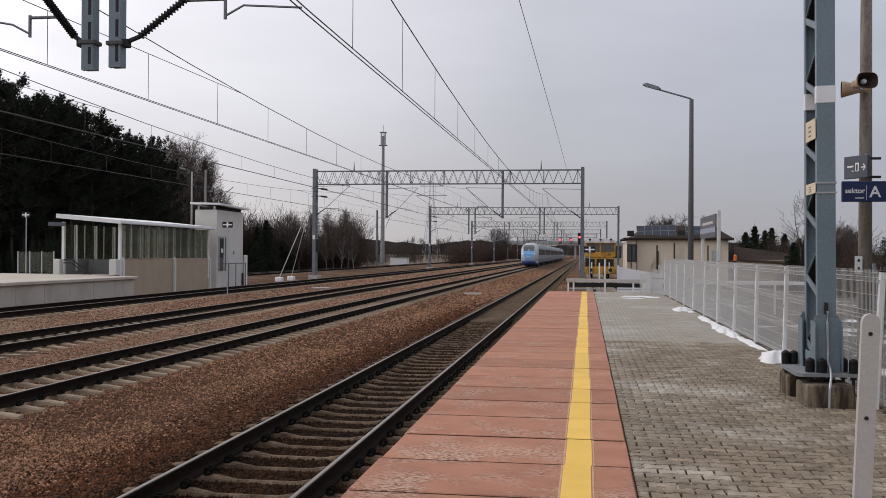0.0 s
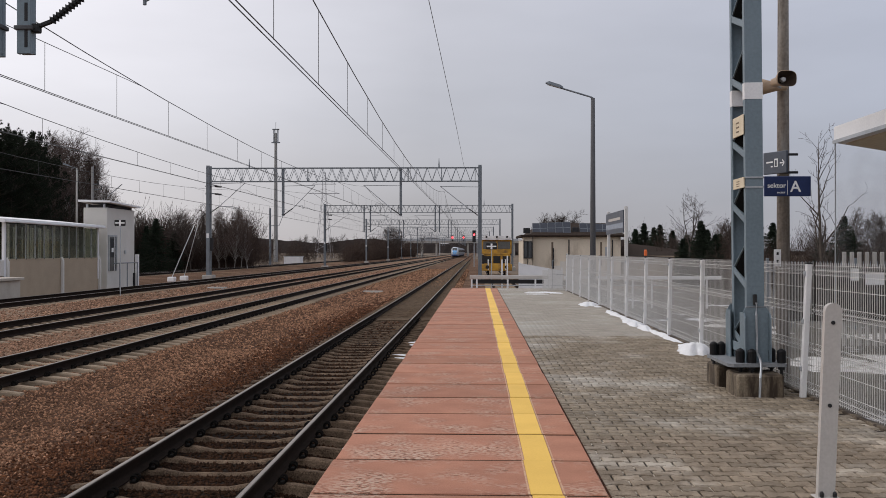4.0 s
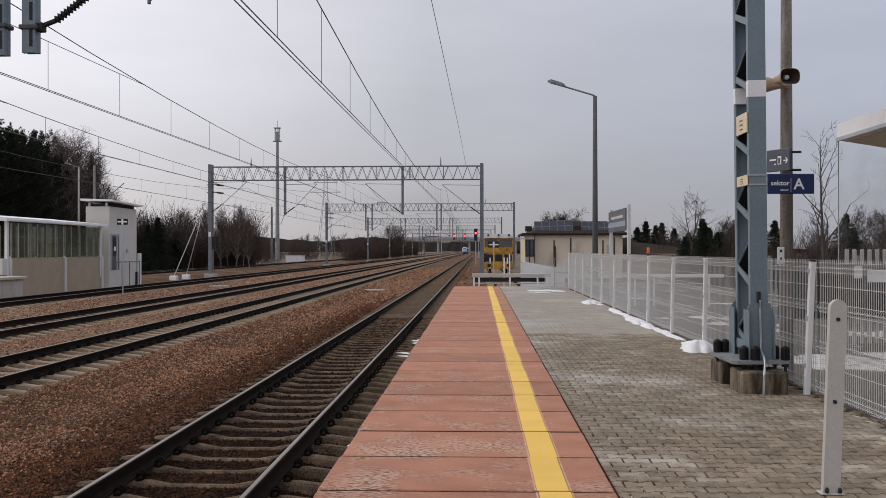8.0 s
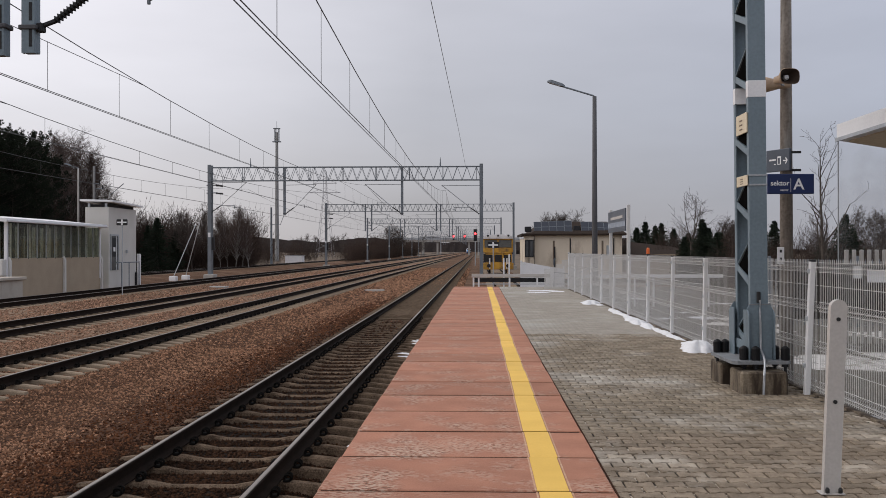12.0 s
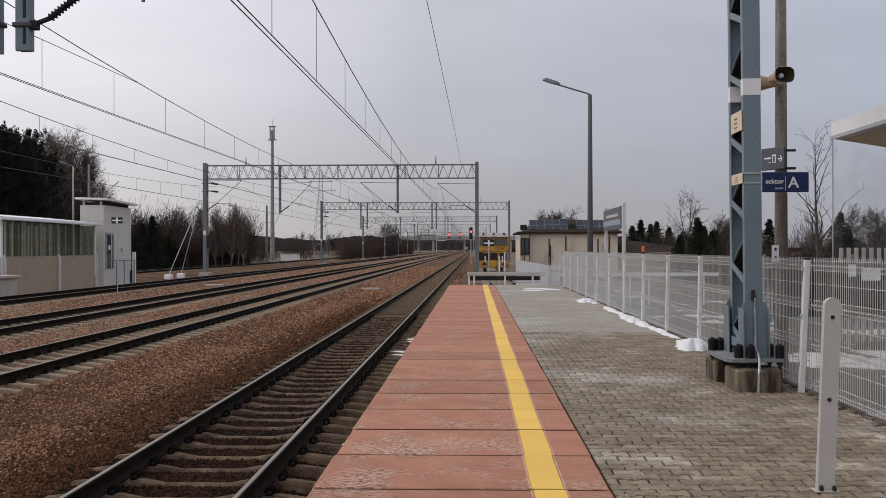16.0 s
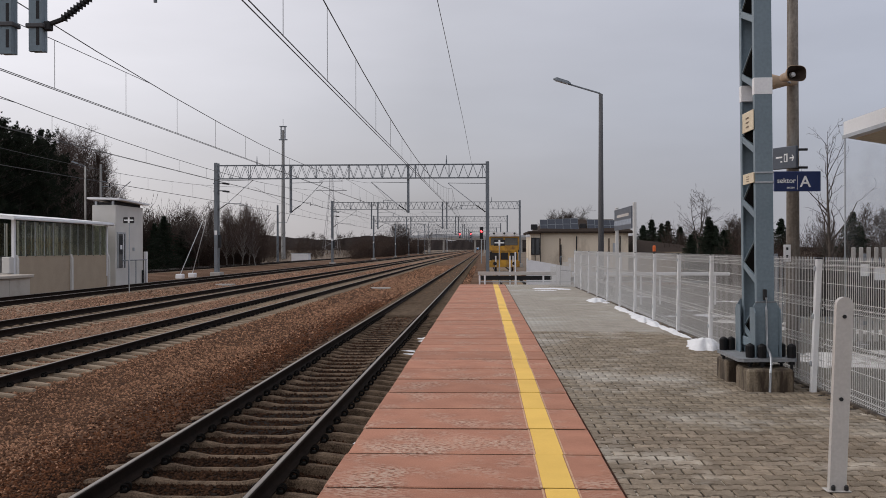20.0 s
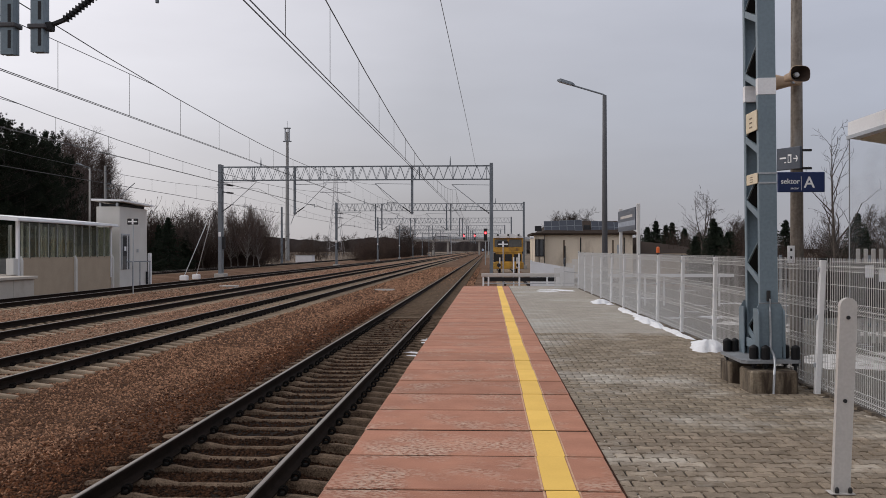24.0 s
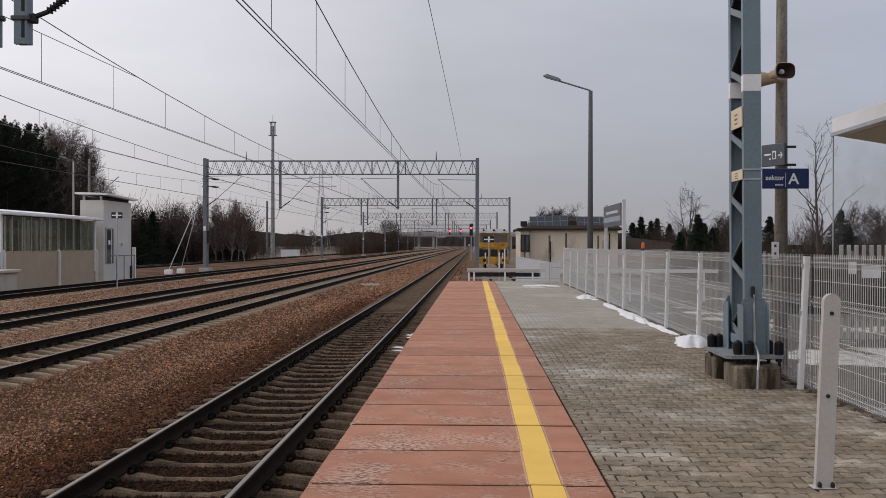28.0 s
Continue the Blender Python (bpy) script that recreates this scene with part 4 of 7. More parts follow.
def heads_for(drop1, drop2, xl, xr):
    h = []
    h.append((drop2, 4.35, -1, CONTACT[1], abs(drop2 - TRACKS[1][0]), 6.7))
    h.append((drop1, 4.35, 1, CONTACT[2], abs(drop1 - TRACKS[2][0]), 6.7))
    h.append((xl, 4.5, 1, CONTACT[3], abs(xl - TRACKS[3][0]), 6.9))
    h.append((xr, 4.3, -1, CONTACT[0], abs(xr - TRACKS[0][0]), 6.6))
    return h


GANTRY_Y = (11.0, 74.0, 135.0, 196.0, 257.0, 318.0, 380.0, 442.0)
gantry(74.0, -20.95, 0.25, 7.0, 8.04, ((-15.1, 4.3), (-5.9, 4.3)), -0.45, heads=heads_for(-15.1, -5.9, -20.9, 0.15))
for k, yy in enumerate(GANTRY_Y[2:]):
    gantry(yy, -21.6 - 1.2 * k, 5.0 - 0.3 * k, 7.1, 8.1, ((-15.1, 4.3), (-5.9, 4.3), (-5.3, 4.3), (-16.0, 4.3)), -0.6,
           heads=heads_for(-15.1, -5.9, -21.6 - 1.2 * k, -0.0)[:3])


def near_gantry():
    """The portal overhead: its beam passes above the view, and two drop posts hang between the first tracks."""
    g = gantry(10.8, -21.0, 3.06, 7.4, 8.5, (), legs=(True, False), zg=-0.75, name_label="blue-grey steel portal beam with two hanging drop posts")
    for x, side, zb in ((-5.50, -1, 3.765), (-5.145, 1, 3.79)):
        d = Geo()
        channel(d, x - 0.075, x + 0.075, -0.075, 0.072, zb, 8.5, 0.01)
        dp = part("drop_post", d, M_STEEL, g, "blue-grey hanging channel post")
        part("back_channel", Geo().box(x - 0.075, x + 0.075, 0.0, 0.08, zb + 0.01, 8.5, 0.004), M_STEEL, dp)
        z = zb + 0.07
        while z < 8:
            part("slot", Geo().box(x + 0.012, x + 0.05, -0.0775, -0.0752, z, z + 0.21), M_DARK, dp)
            z += 0.30
        if side < 0:
            cantilever(g, x, zb + 0.265, side, 4.02, 1.75, 6.2, run=0.60, rise=0.66, tip=4.5)
        else:
            cantilever(g, x, zb + 0.22, side, 4.17, abs(x - TRACKS[0][0]), 6.0, run=0.98, rise=0.68, tip=4.46, out=0.29)


near_gantry()


def overhead_line():
    for i, (xc, zr) in enumerate(TRACKS):
        g = thing("overhead_line", "thin dark contact and messenger wires with droppers", "overhead wire", group="overhead lines")
        zc = CONTACT[i]
        ends = [-50.0, *GANTRY_Y, 520.0]
        off = [(0.01 if k % 2 else 0.31) if i == 0 else (0.12 if (k + i) % 2 else -0.12) for k in range(len(ends))]
        for dx in (-0.038, 0.038):
            part("contact_wire", Geo().tube([(xc + o + dx, y, zc + (0.0 if y < 20 else 0.1 * min(1, (y - 11) / 63))) for o, y in zip(off, ends)], 0.0085, 4), M_WIRE, g)
        top = []
        for k, (a, b) in enumerate(zip(ends, ends[1:])):
            L, ms, sag = b - a, zc + (1.75, 1.79, 1.37, 1.7)[i], (1.15, 1.00, 0.88, 1.1)[i]
            zz = lambda u: ms - sag * 4 * u * (1 - u)
            xx = lambda u: xc + off[k] * (1 - u) + off[k + 1] * u
            top += [(xx(j / 12), a + L * j / 12, zz(j / 12)) for j in range(12)]
            for c, s, u0 in ((a, 1, 0.0), (b, -1, 1.0)):
                u = u0 + s * 14.0 / L
                if i > 0:
                    part("stitch_wire", Geo().tube([(xx(u0), c, zz(u) - 0.18), (xx(u), c + s * 14, zz(u))], 0.008, 4), M_WIRE, g)
            if b > 200 or b < 12:
                continue
            for j in range(16):
                u = (2.2 + 3.65 * j if i == 0 else 0.6 + 3.9 * j) / L
                if u > 0.99:
                    continue
                zt = zz(u)
                if min(u, 1 - u) * L < 14 and i > 0:
                    zt = zz(14.0 / L) - 0.18 * (1 - min(u, 1 - u) * L / 14)
                part("dropper", Geo().cyl((xx(u), a + L * u, zc + 0.03), (xx(u), a + L * u, zt), 0.006, 4), M_WIRE, g)
        part("messenger_wire", Geo().tube(top, 0.011, 4), M_WIRE, g)
    f = thing("feeder_wire", "single dark wire strung between the portals", "overhead wire")
    part("wire", Geo().tube([(-1.45, 10.8, 8.62), (-1.24, 30, 8.3), (-1.06, 52, 8.12), (-0.98, 74, 8.12)], 0.011, 4), M_WIRE, f)


overhead_line()


# ---- platform furniture ----
def edge_post():
    p = thing("bollard_post", "white flat steel post with a rounded top and black bolts", "post", (2.20, 6.05, 0))
    prof = [(-0.052, 0.0), (0.052, 0.0)] + [(0.052 * math.cos(a), 1.16 + 0.052 * math.sin(a)) for a in [math.pi * k / 10 for k in range(11)]]
    part("blade", Geo().prism(prof, "y", -0.022, 0.022), M_POSTWHITE, p, at=pose(0, 0, 0, 0, 2.3, 0))
    for z in (1.09, 0.575):
        part("bolt", Geo().disc((-0.003, -0.030, z), 0.0125, 0.02, 10), M_BLACK, p, at=pose(0, 0, 0, 0, 2.3, 0))
    foot = part("foot_plate", Geo().box(-0.075, 0.075, -0.05, 0.05, 0, 0.008, 0.003), M_POSTWHITE, p)
    for x in (-0.035, 0.045):
        part("foot_bolt", Geo().tube([(x, -0.04, 0.012), (x, -0.04, 0.035), (x, -0.04, 0.045)], [0.013, 0.013, 0.006], 8), M_BLACK, foot)


edge_post()


def text(body, size, parent, at, material, name="lettering", align="LEFT"):
    cu = bpy.data.curves.new(name, "FONT")
    cu.body, cu.size, cu.extrude, cu.align_x = body, size, 0.001, align
    cu.offset = size * 0.016
    tmp = bpy.data.objects.new("tmp", cu)
    scene.collection.objects.link(tmp)
    me = bpy.data.meshes.new_from_object(tmp.evaluated_get(bpy.context.evaluated_depsgraph_get()))
    bpy.data.objects.remove(tmp)
    bpy.data.curves.remove(cu)
    me.materials.clear()
    me.materials.append(material)
    return part(name, me, None, parent, at=at)


def pole_and_signs():
    pl = thing("concrete_pole", "grey-brown tapering concrete pole with a small white plate", "pole", (3.985, 12.5, -0.85))
    part("shaft", Geo().tube([(0, 0, -0.3), (0, 0, 9.5)], [0.094, 0.050], 16), M_POLE, pl, smooth=True)
    tag = part("plate", Geo().box(-0.15, -0.06, -0.105, -0.095, 2.19, 2.41, 0.003), M_WHITE, pl, "small white plate with dark bars")
    for z in (2.24, 2.34):
        part("plate_bar", Geo().box(-0.118, -0.092, -0.1085, -0.106, z, z + 0.035), M_DARK, tag)
    # sector sign
    s = thing("sector_sign", "navy blue sector sign with white letters on the pole", "sign", (3.748, 11.6, 2.315))
    board = part("board", Geo().box(-0.275, 0.275, -0.02, 0.02, -0.12, 0.12, 0.006), M_BLUE, s)
    text("sektor", 0.084, s, pose(-0.242, -0.0215, -0.018, 90), M_LETTER)
    text("sector", 0.038, s, pose(-0.128, -0.0215, -0.085, 90), M_LETTER)
    text("A", 0.185, s, pose(0.03, -0.0215, -0.065, 90), M_LETTER)
    part("divider", Geo().box(-0.005, -0.001, -0.023, -0.0205, -0.1, 0.07), M_LETTER, s)
    part("bracket", Geo().box(0.1, 0.22, 0.02, 0.83, -0.04, -0.015, 0.003).box(0.1, 0.22, 0.02, 0.83, 0.02, 0.045, 0.003), M_DARK, s)
    # direction sign, turned sideways
    d = thing("direction_sign", "dark grey direction sign with white arrow and pictogram", "sign", (3.82, 12.275, 2.66))
    tw = pose(0, 0, 0, 0, 0, -63)
    part("board", Geo().box(-0.20, 0.20, -0.02, 0.02, -0.14, 0.14, 0.006), M_GREYSIGN, d, at=tw)
    part("text_bar", Geo().box(-0.14, -0.03, -0.0235, -0.0205, 0.0, 0.02), M_LETTER, d, at=tw)
    part("text_bar", Geo().box(-0.06, -0.03, -0.0235, -0.0205, -0.055, -0.04), M_LETTER, d, at=tw)
    part("pictogram", Geo().box(0.0, 0.06, -0.0235, -0.0205, -0.055, 0.05), M_LETTER, d, at=tw)
    part("pictogram_bar", Geo().box(0.012, 0.042, -0.026, -0.0236, -0.045, 0.03), M_GREYSIGN, d, at=tw)
    part("arrow", Geo().bar((0.095, -0.022, -0.01), (0.165, -0.022, -0.01), 0.003, 0.014).bar((0.165, -0.022, -0.01), (0.135, -0.022, 0.028), 0.003, 0.014).bar((0.165, -0.022, -0.01), (0.135, -0.022, -0.048), 0.003, 0.014), M_LETTER, d, at=tw)
    for z in (-0.13, 0.10):
        part("bracket", Geo().box(0.06, 0.31, 0.08, 0.11, z, z + 0.03, 0.004), M_DARK, d)
    # loudspeakers
    for x, y, z, turn, hold in ((3.79, 11.95, 3.65, 10, (0.24, 0.44, -0.03)), (3.80, 12.36, 3.64, -100, (-0.14, 0.14, 0.0))):
        h = thing("horn_loudspeaker", "tan rectangular horn loudspeaker clamped to the pole", "loudspeaker", (x, y, z), group="platform loudspeakers", turn=turn)
        ring = lambda w, hh, yy: [(w * c * (abs(c) ** -0.35 if abs(c) > 0.01 else 0), yy, hh * sn * (abs(sn) ** -0.35 if abs(sn) > 0.01 else 0)) for c, sn in [(math.cos(k * math.pi / 10), math.sin(k * math.pi / 10)) for k in range(20)]]
        out = [ring(0.125, 0.095, -0.14), ring(0.13, 0.10, -0.135), ring(0.105, 0.08, -0.06), ring(0.06, 0.055, 0.05), ring(0.055, 0.05, 0.18), ring(0.03, 0.03, 0.19)]
        inn = [ring(0.02, 0.02, 0.03), ring(0.06, 0.045, -0.03), ring(0.095, 0.072, -0.09), ring(0.125, 0.095, -0.14)]
        part("horn", Geo().loft(out, caps=False), M_HORN, h, smooth=True)
        part("horn_mouth", Geo().loft(inn, caps=False), M_BORE, h, smooth=True)
        part("throat", Geo().tube([(0, -0.02, 0), (0, -0.06, 0), (0, -0.075, 0)], [0.035, 0.03, 0.012], 12), M_LETTER, h)
        part("arm", Geo().bar((0, 0.12, -0.04), hold, 0.03, 0.02), M_GALV, h)


pole_and_signs()


def street_lamp(x, y, z0, h, r, reach, label, group="platform lamps", double=False):
    l = thing("street_lamp", label, "street lamp", (x, y, z0), group=group)
    part("column", Geo().tube([(0, 0, 0), (0, 0, h)], [r, r * 0.62], 12), M_COLUMN if x > 0 else M_CONC, l, smooth=True)
    part("arm", Geo().tube([(0, 0, h - 0.1), (0, 0, h), (-0.05, 0, h + 0.03), (-reach, 0, h + 0.32 * reach)], 0.03, 6), M_STEEL_D, l)
    hx, hz = -reach, h + 0.32 * reach
    part("head", Geo().loft([[(hx + a, b, hz + c - 0.3 * a) for b, c in ((-w, 0), (w, 0), (w * 0.7, t), (-w * 0.7, t))] for a, w, t in ((0.1, 0.06, 0.06), (0.0, 0.11, 0.1), (-0.4, 0.12, 0.11), (-0.52, 0.07, 0.04))]), M_STEEL_D, l)
    part("lens", Geo().loft([[(hx + a, b, hz - 0.3 * a - c) for b, c in ((-0.09, 0.02), (0.09, 0.02), (0.09, 0.0), (-0.09, 0.0))] for a in (-0.02, -0.45)]), M_GALV, l)


street_lamp(4.13, 34.0, -0.9, 7.88, 0.115, 1.15, "tall grey concrete lamp column with one angled arm")
street_lamp(-37.4, 88.0, -1.0, 10.3, 0.12, 0.8, "grey lamp column with a short arm beside the woods")


def name_sign():
    s = thing("station_name_sign", "grey-blue station name board on two white posts beside the fence", "sign", (3.66, 23.4, 0))
    for y in (0.0, 3.1):
        part("post", Geo().box(-0.04, 0.04, y - 0.04, y + 0.04, -0.86, 2.64, 0.008), M_FENCE, s)
    part("board", Geo().box(-0.07, -0.042, 0.06, 3.12, 2.0, 2.56, 0.006), M_GREYSIGN, s, "grey-blue board with a pale band")
    part("band", Geo().box(-0.0735, -0.0705, 0.08, 3.1, 2.12, 2.25), mat("pale_band", (0.30, 0.34, 0.40)), s)
    part("text_bar", Geo().box(-0.074, -0.0705, 0.5, 2.6, 2.33, 2.40), M_POSTWHITE, s)


name_sign()


def snow_patch(x, y, w, d, h, seed, label, base=0.0, material=None):
    rng = random.Random(seed)
    nu, nv = 30, 9
    vs, fs = [(x, y, base + 0.002 + h)], []
    for j in range(1, nv + 1):
        for i in range(nu):
            a, r = 2 * math.pi * i / nu, j / nv
            wob = 1 + 0.20 * math.sin(2 * a + seed) + 0.15 * math.sin(5 * a + 2 * seed) + 0.08 * math.sin(9 * a + 3 * seed) + rng.uniform(-0.05, 0.05)
            zz = h * max(0, (1 - r ** 2.2)) * (1 + 0.3 * math.sin(3 * a + seed + 4 * r) * r) + (rng.uniform(-0.06, 0.06) * h if j < nv else 0)
            vs.append((x + w * r * wob * math.cos(a), y + d * r * wob * math.sin(a), base + max(zz, 0) + (0.003 if j < nv else -0.004)))
    for i in range(nu):
        fs.append((0, 1 + i, 1 + (i + 1) % nu))
        for j in range(nv - 1):
            a = 1 + j * nu
            fs.append((a + i, a + nu + i, a + nu + (i + 1) % nu, a + (i + 1) % nu))
    ob = part("snow_patch", Geo().add(vs, fs), material or M_SNOW, smooth=True)
    tagged(ob, label, "snow", group="snow remnants")


SNOW = ((3.34, 14.65, 0.22, 0.50, 0.15), (3.40, 15.3, 0.13, 0.50, 0.07), (3.42, 16.8, 0.08, 0.55, 0.03), (3.41, 17.6, 0.10, 0.5, 0.05), (3.40, 18.3, 0.08, 0.45, 0.035), (3.37, 19.2, 0.13, 0.6, 0.06), (3.35, 20.1, 0.15, 0.55, 0.07),
        (3.36, 20.9, 0.14, 0.6, 0.06), (3.40, 21.7, 0.09, 0.45, 0.04), (3.41, 22.4, 0.08, 0.5, 0.04), (3.37, 23.4, 0.13, 0.6, 0.06), (3.38, 24.2, 0.11, 0.5, 0.05), (3.22, 27.6, 0.25, 0.75, 0.09), (3.38, 26.7, 0.08, 0.35, 0.03))
for k, (x, y, w, d, h) in enumerate(SNOW):
    snow_patch(x, y, w, d, h * 0.95, k + 1, "melting heap of white snow on the paving beside the fence")
for k, (x, y, w, d) in enumerate(((2.4, 36.2, 0.5, 0.5), (2.2, 34.6, 0.35, 0.3), (2.9, 35.6, 0.3, 0.5))):
    snow_patch(x, y, w, d, 0.012, k + 20, "thin patch of trodden snow on the paving")
for k, (x, y, w, d) in enumerate(((-1.76, 21.9, 0.19, 0.6), (-1.60, 24.9, 0.18, 0.7), (-1.5, 23.2, 0.06, 0.3), (-1.55, 11.6, 0.06, 0.10), (-1.5, 14.6, 0.05, 0.14))):
    snow_patch(x, y, w, d, 0.03, k + 40, "small remnant of snow beside the rail", -0.872)


for k, (x, y, w, d) in enumerate(((7.9, 20.4, 1.7, 1.5), (10.2, 20.9, 1.9, 1.6), (12.4, 21.2, 1.6, 1.5), (11.8, 27.5, 1.6, 0.9), (8.7, 28.5, 0.5, 0.7), (8.1, 31.0, 0.6, 1.0), (8.9, 33.0, 0.5, 1.2), (9.4, 30.5, 0.5, 0.5))):
    snow_patch(x, y, w, d, 0.03, k + 60, "flat patch of grey old snow on the gravel yard", -0.86, M_SLUSH)


# ---- beyond the platform's end ----
def barrier():
    b = thing("barrier_railing", "long white steel railing across the end of the platform", "railing", (0, 40.6, 0))
    part("top_beam", Geo().box(-0.28, 3.05, -0.06, 0.06, 0.38, 0.53, 0.012), M_POSTWHITE, b)
    part("top_beam", Geo().box(3.7, 10.3, -0.06, 0.06, 0.36, 0.50, 0.012), M_WHITE, b)
    # Dark strip added behind the posts for the shade below the top beam.
    part("kick_panel", Geo().box(-0.2, 2.95, 0.20, 0.24, 0.17, 0.35, 0.006), M_DARK, b, "added dark strip standing in for shade under the beam")
    for x in (-0.2, 0.02, 1.33, 2.5, 2.9, 3.1, 5.0, 6.6, 7.4, 8.2, 9.7):
        part("post", Geo().box(x - 0.035, x + 0.035, -0.03, 0.03, -0.9, 0.38, 0.006), M_WHITE, b)
    part("mid_rail", Geo().box(-0.2, 9.7, -0.02, 0.02, 0.08, 0.12, 0.004), M_GALV, b)
    for x in (1.1, 1.33):
        part("stake", Geo().box(x - 0.03, x + 0.03, 0.5, 0.56, -0.9, 1.2 if x != 1.33 else 1.36, 0.006), M_WHITE, b)


barrier()


def cross_board(x, y, z0, zc, label, turn=0, s=1.0):
    b = thing("marker_board", label, "railway sign", (x, y, z0), group="black marker boards", turn=turn)
    part("pole", Geo().cyl((0, 0, 0), (0, 0, zc - z0 + 0.1), 0.026, 8), M_GALV, b)
    c = zc - z0
    part("board", Geo().prism([(-0.43 * s, c - 0.26 * s), (0.43 * s, c - 0.26 * s), (0.47 * s, c - 0.2 * s), (0.47 * s, c + 0.2 * s), (0.43 * s, c + 0.26 * s), (-0.43 * s, c + 0.26 * s), (-0.47 * s, c + 0.2 * s), (-0.47 * s, c - 0.2 * s)], "y", -0.06, -0.04), M_BLACK, b)
    part("cross", Geo().box(-0.40 * s, 0.40 * s, -0.066, -0.061, c - 0.055 * s, c + 0.055 * s).box(-0.075 * s, 0.075 * s, -0.0665, -0.0615, c - 0.24 * s, c + 0.24 * s), M_LETTER, b)


cross_board(0.70, 44.5, -1.1, 1.78, "black marker board with a white cross on a thin pole", s=0.56)
cross_board(-16.8, 44.5, -0.75, 2.88, "black marker board with a white cross between the tracks", s=0.56)
cross_board(-25.9, 42.0, 0.43, 3.25, "black marker board with a white cross on the opposite platform", s=0.46)


def siding():
    t = track(1.85, -0.62, 60, 60, 78, SLEEPER_B, M_SLEEPER_B, "short siding with rusty rails behind the platform end", end=260, clips=False)
    bed2 = part("siding_ballast", Geo().box(-0.95, 3.6, 41.5, 300, -1.12, -0.85), M_BED)
    tagged(bed2, "brown ballast under the siding", "ballast", kind="structure")


siding()


def machine():
    """A yellow track-maintenance vehicle seen end-on."""
    m = thing("maintenance_vehicle", "yellow track maintenance vehicle with white roof and round lamps", "rail vehicle", (1.85, 88.0, -0.62))
    part("frame", Geo().box(-1.35, 1.35, 0.1, 10.5, 0.45, 0.85, 0.03), M_DARK, m)
    part("buffer_beam", Geo().box(-1.4, 1.4, 0.0, 0.2, 0.40, 1.0, 0.03), M_ORANGE, m)
    for x in (-0.88, 0.88):
        b = part("buffer", Geo().cyl((x, 0.0, 0.75), (x, -0.45, 0.75), 0.1, 12).cyl((x, -0.45, 0.75), (x, -0.52, 0.75), 0.17, 16), M_DARK, m)
        w = part("white_lever", Geo().box(x * 0.9 - 0.06, x * 0.9 + 0.06, -0.08, -0.02, 0.45, 1.45, 0.02), M_WHITE, m)
    hood = part("engine_hood", Geo().box(-1.25, 1.25, 0.15, 3.0, 0.95, 2.0, 0.05), M_ORANGE, m)
    for x in (-0.85, 0.0, 0.85):
        part("grille", Geo().box(x - 0.33, x + 0.33, 0.12, 0.16, 1.1, 1.75, 0.01), M_DARK, hood)
    part("hood_bar", Geo().box(-1.25, 1.25, 0.08, 0.14, 1.9, 2.0, 0.01).box(-0.45, -0.38, 0.08, 0.14, 0.95, 1.9, 0.01).box(0.38, 0.45, 0.08, 0.14, 0.95, 1.9, 0.01), M_ORANGE, hood)
    cab = part("cab", Geo().box(-1.4, 1.4, 1.0, 9.5, 1.95, 3.25, 0.06), M_ORANGE, m)
    for x0, x1 in ((-1.25, -0.08), (0.08, 1.25)):
        part("windscreen", Geo().box(x0, x1, 0.97, 1.01, 2.42, 3.12, 0.03), M_SCREEN, cab)
    part("roof", Geo().loft([[(x, y, z) for x, z in ((-1.42, 3.25), (1.42, 3.25), (1.36, 3.42), (1.1, 3.56), (0.55, 3.64), (-0.55, 3.64), (-1.1, 3.56), (-1.36, 3.42))] for y in (0.75, 9.6)]), M_WHITE, m, "white domed roof")
    for x in (-0.95, 0.0, 0.95):
        part("roof_lamp", Geo().cyl((x, 0.74, 3.52), (x, 0.60, 3.52), 0.17, 14), M_WHITE, m, "round roof lamp")
        part("lamp_lens", Geo().cyl((x, 0.61, 3.52), (x, 0.59, 3.52), 0.10, 12), M_DARK, m)
    part("stripes", Geo().box(-1.36, -1.15, 0.09, 0.145, 1.05, 1.85, 0.01), M_BLACK, m)
    for x in (-0.76, 0.76):
        for y in (1.6, 8.0):
            part("wheel", Geo().disc((x - 0.06, y, 0.42), 0.42, 0.13, 18, "x"), M_DARK, m)


machine()


def red_signal(x, y, z0, zl, back=False, group="red signals"):
    s = thing("signal_post", "railway light signal showing red on a grey post", "signal", (x, y, z0), group=group)
    part("post", Geo().cyl((0, 0, 0), (0, 0, zl - z0 + 0.5), 0.08, 8), M_GALV, s)
    c = zl - z0
    hd = part("head", Geo().box(-0.27, 0.27, -0.1, 0.1, c - 1.2, c + 0.7, 0.05), M_BLACK, s)
    part("lens", Geo().disc((0, -0.12, c), 0.16, 0.03, 14), M_RED, hd, "lit red lens")
    part("hood", Geo().box(-0.2, 0.2, -0.3, -0.1, c + 0.17, c + 0.2), M_BLACK, hd)


red_signal(-0.45, 150.0, -0.9, 4.2)


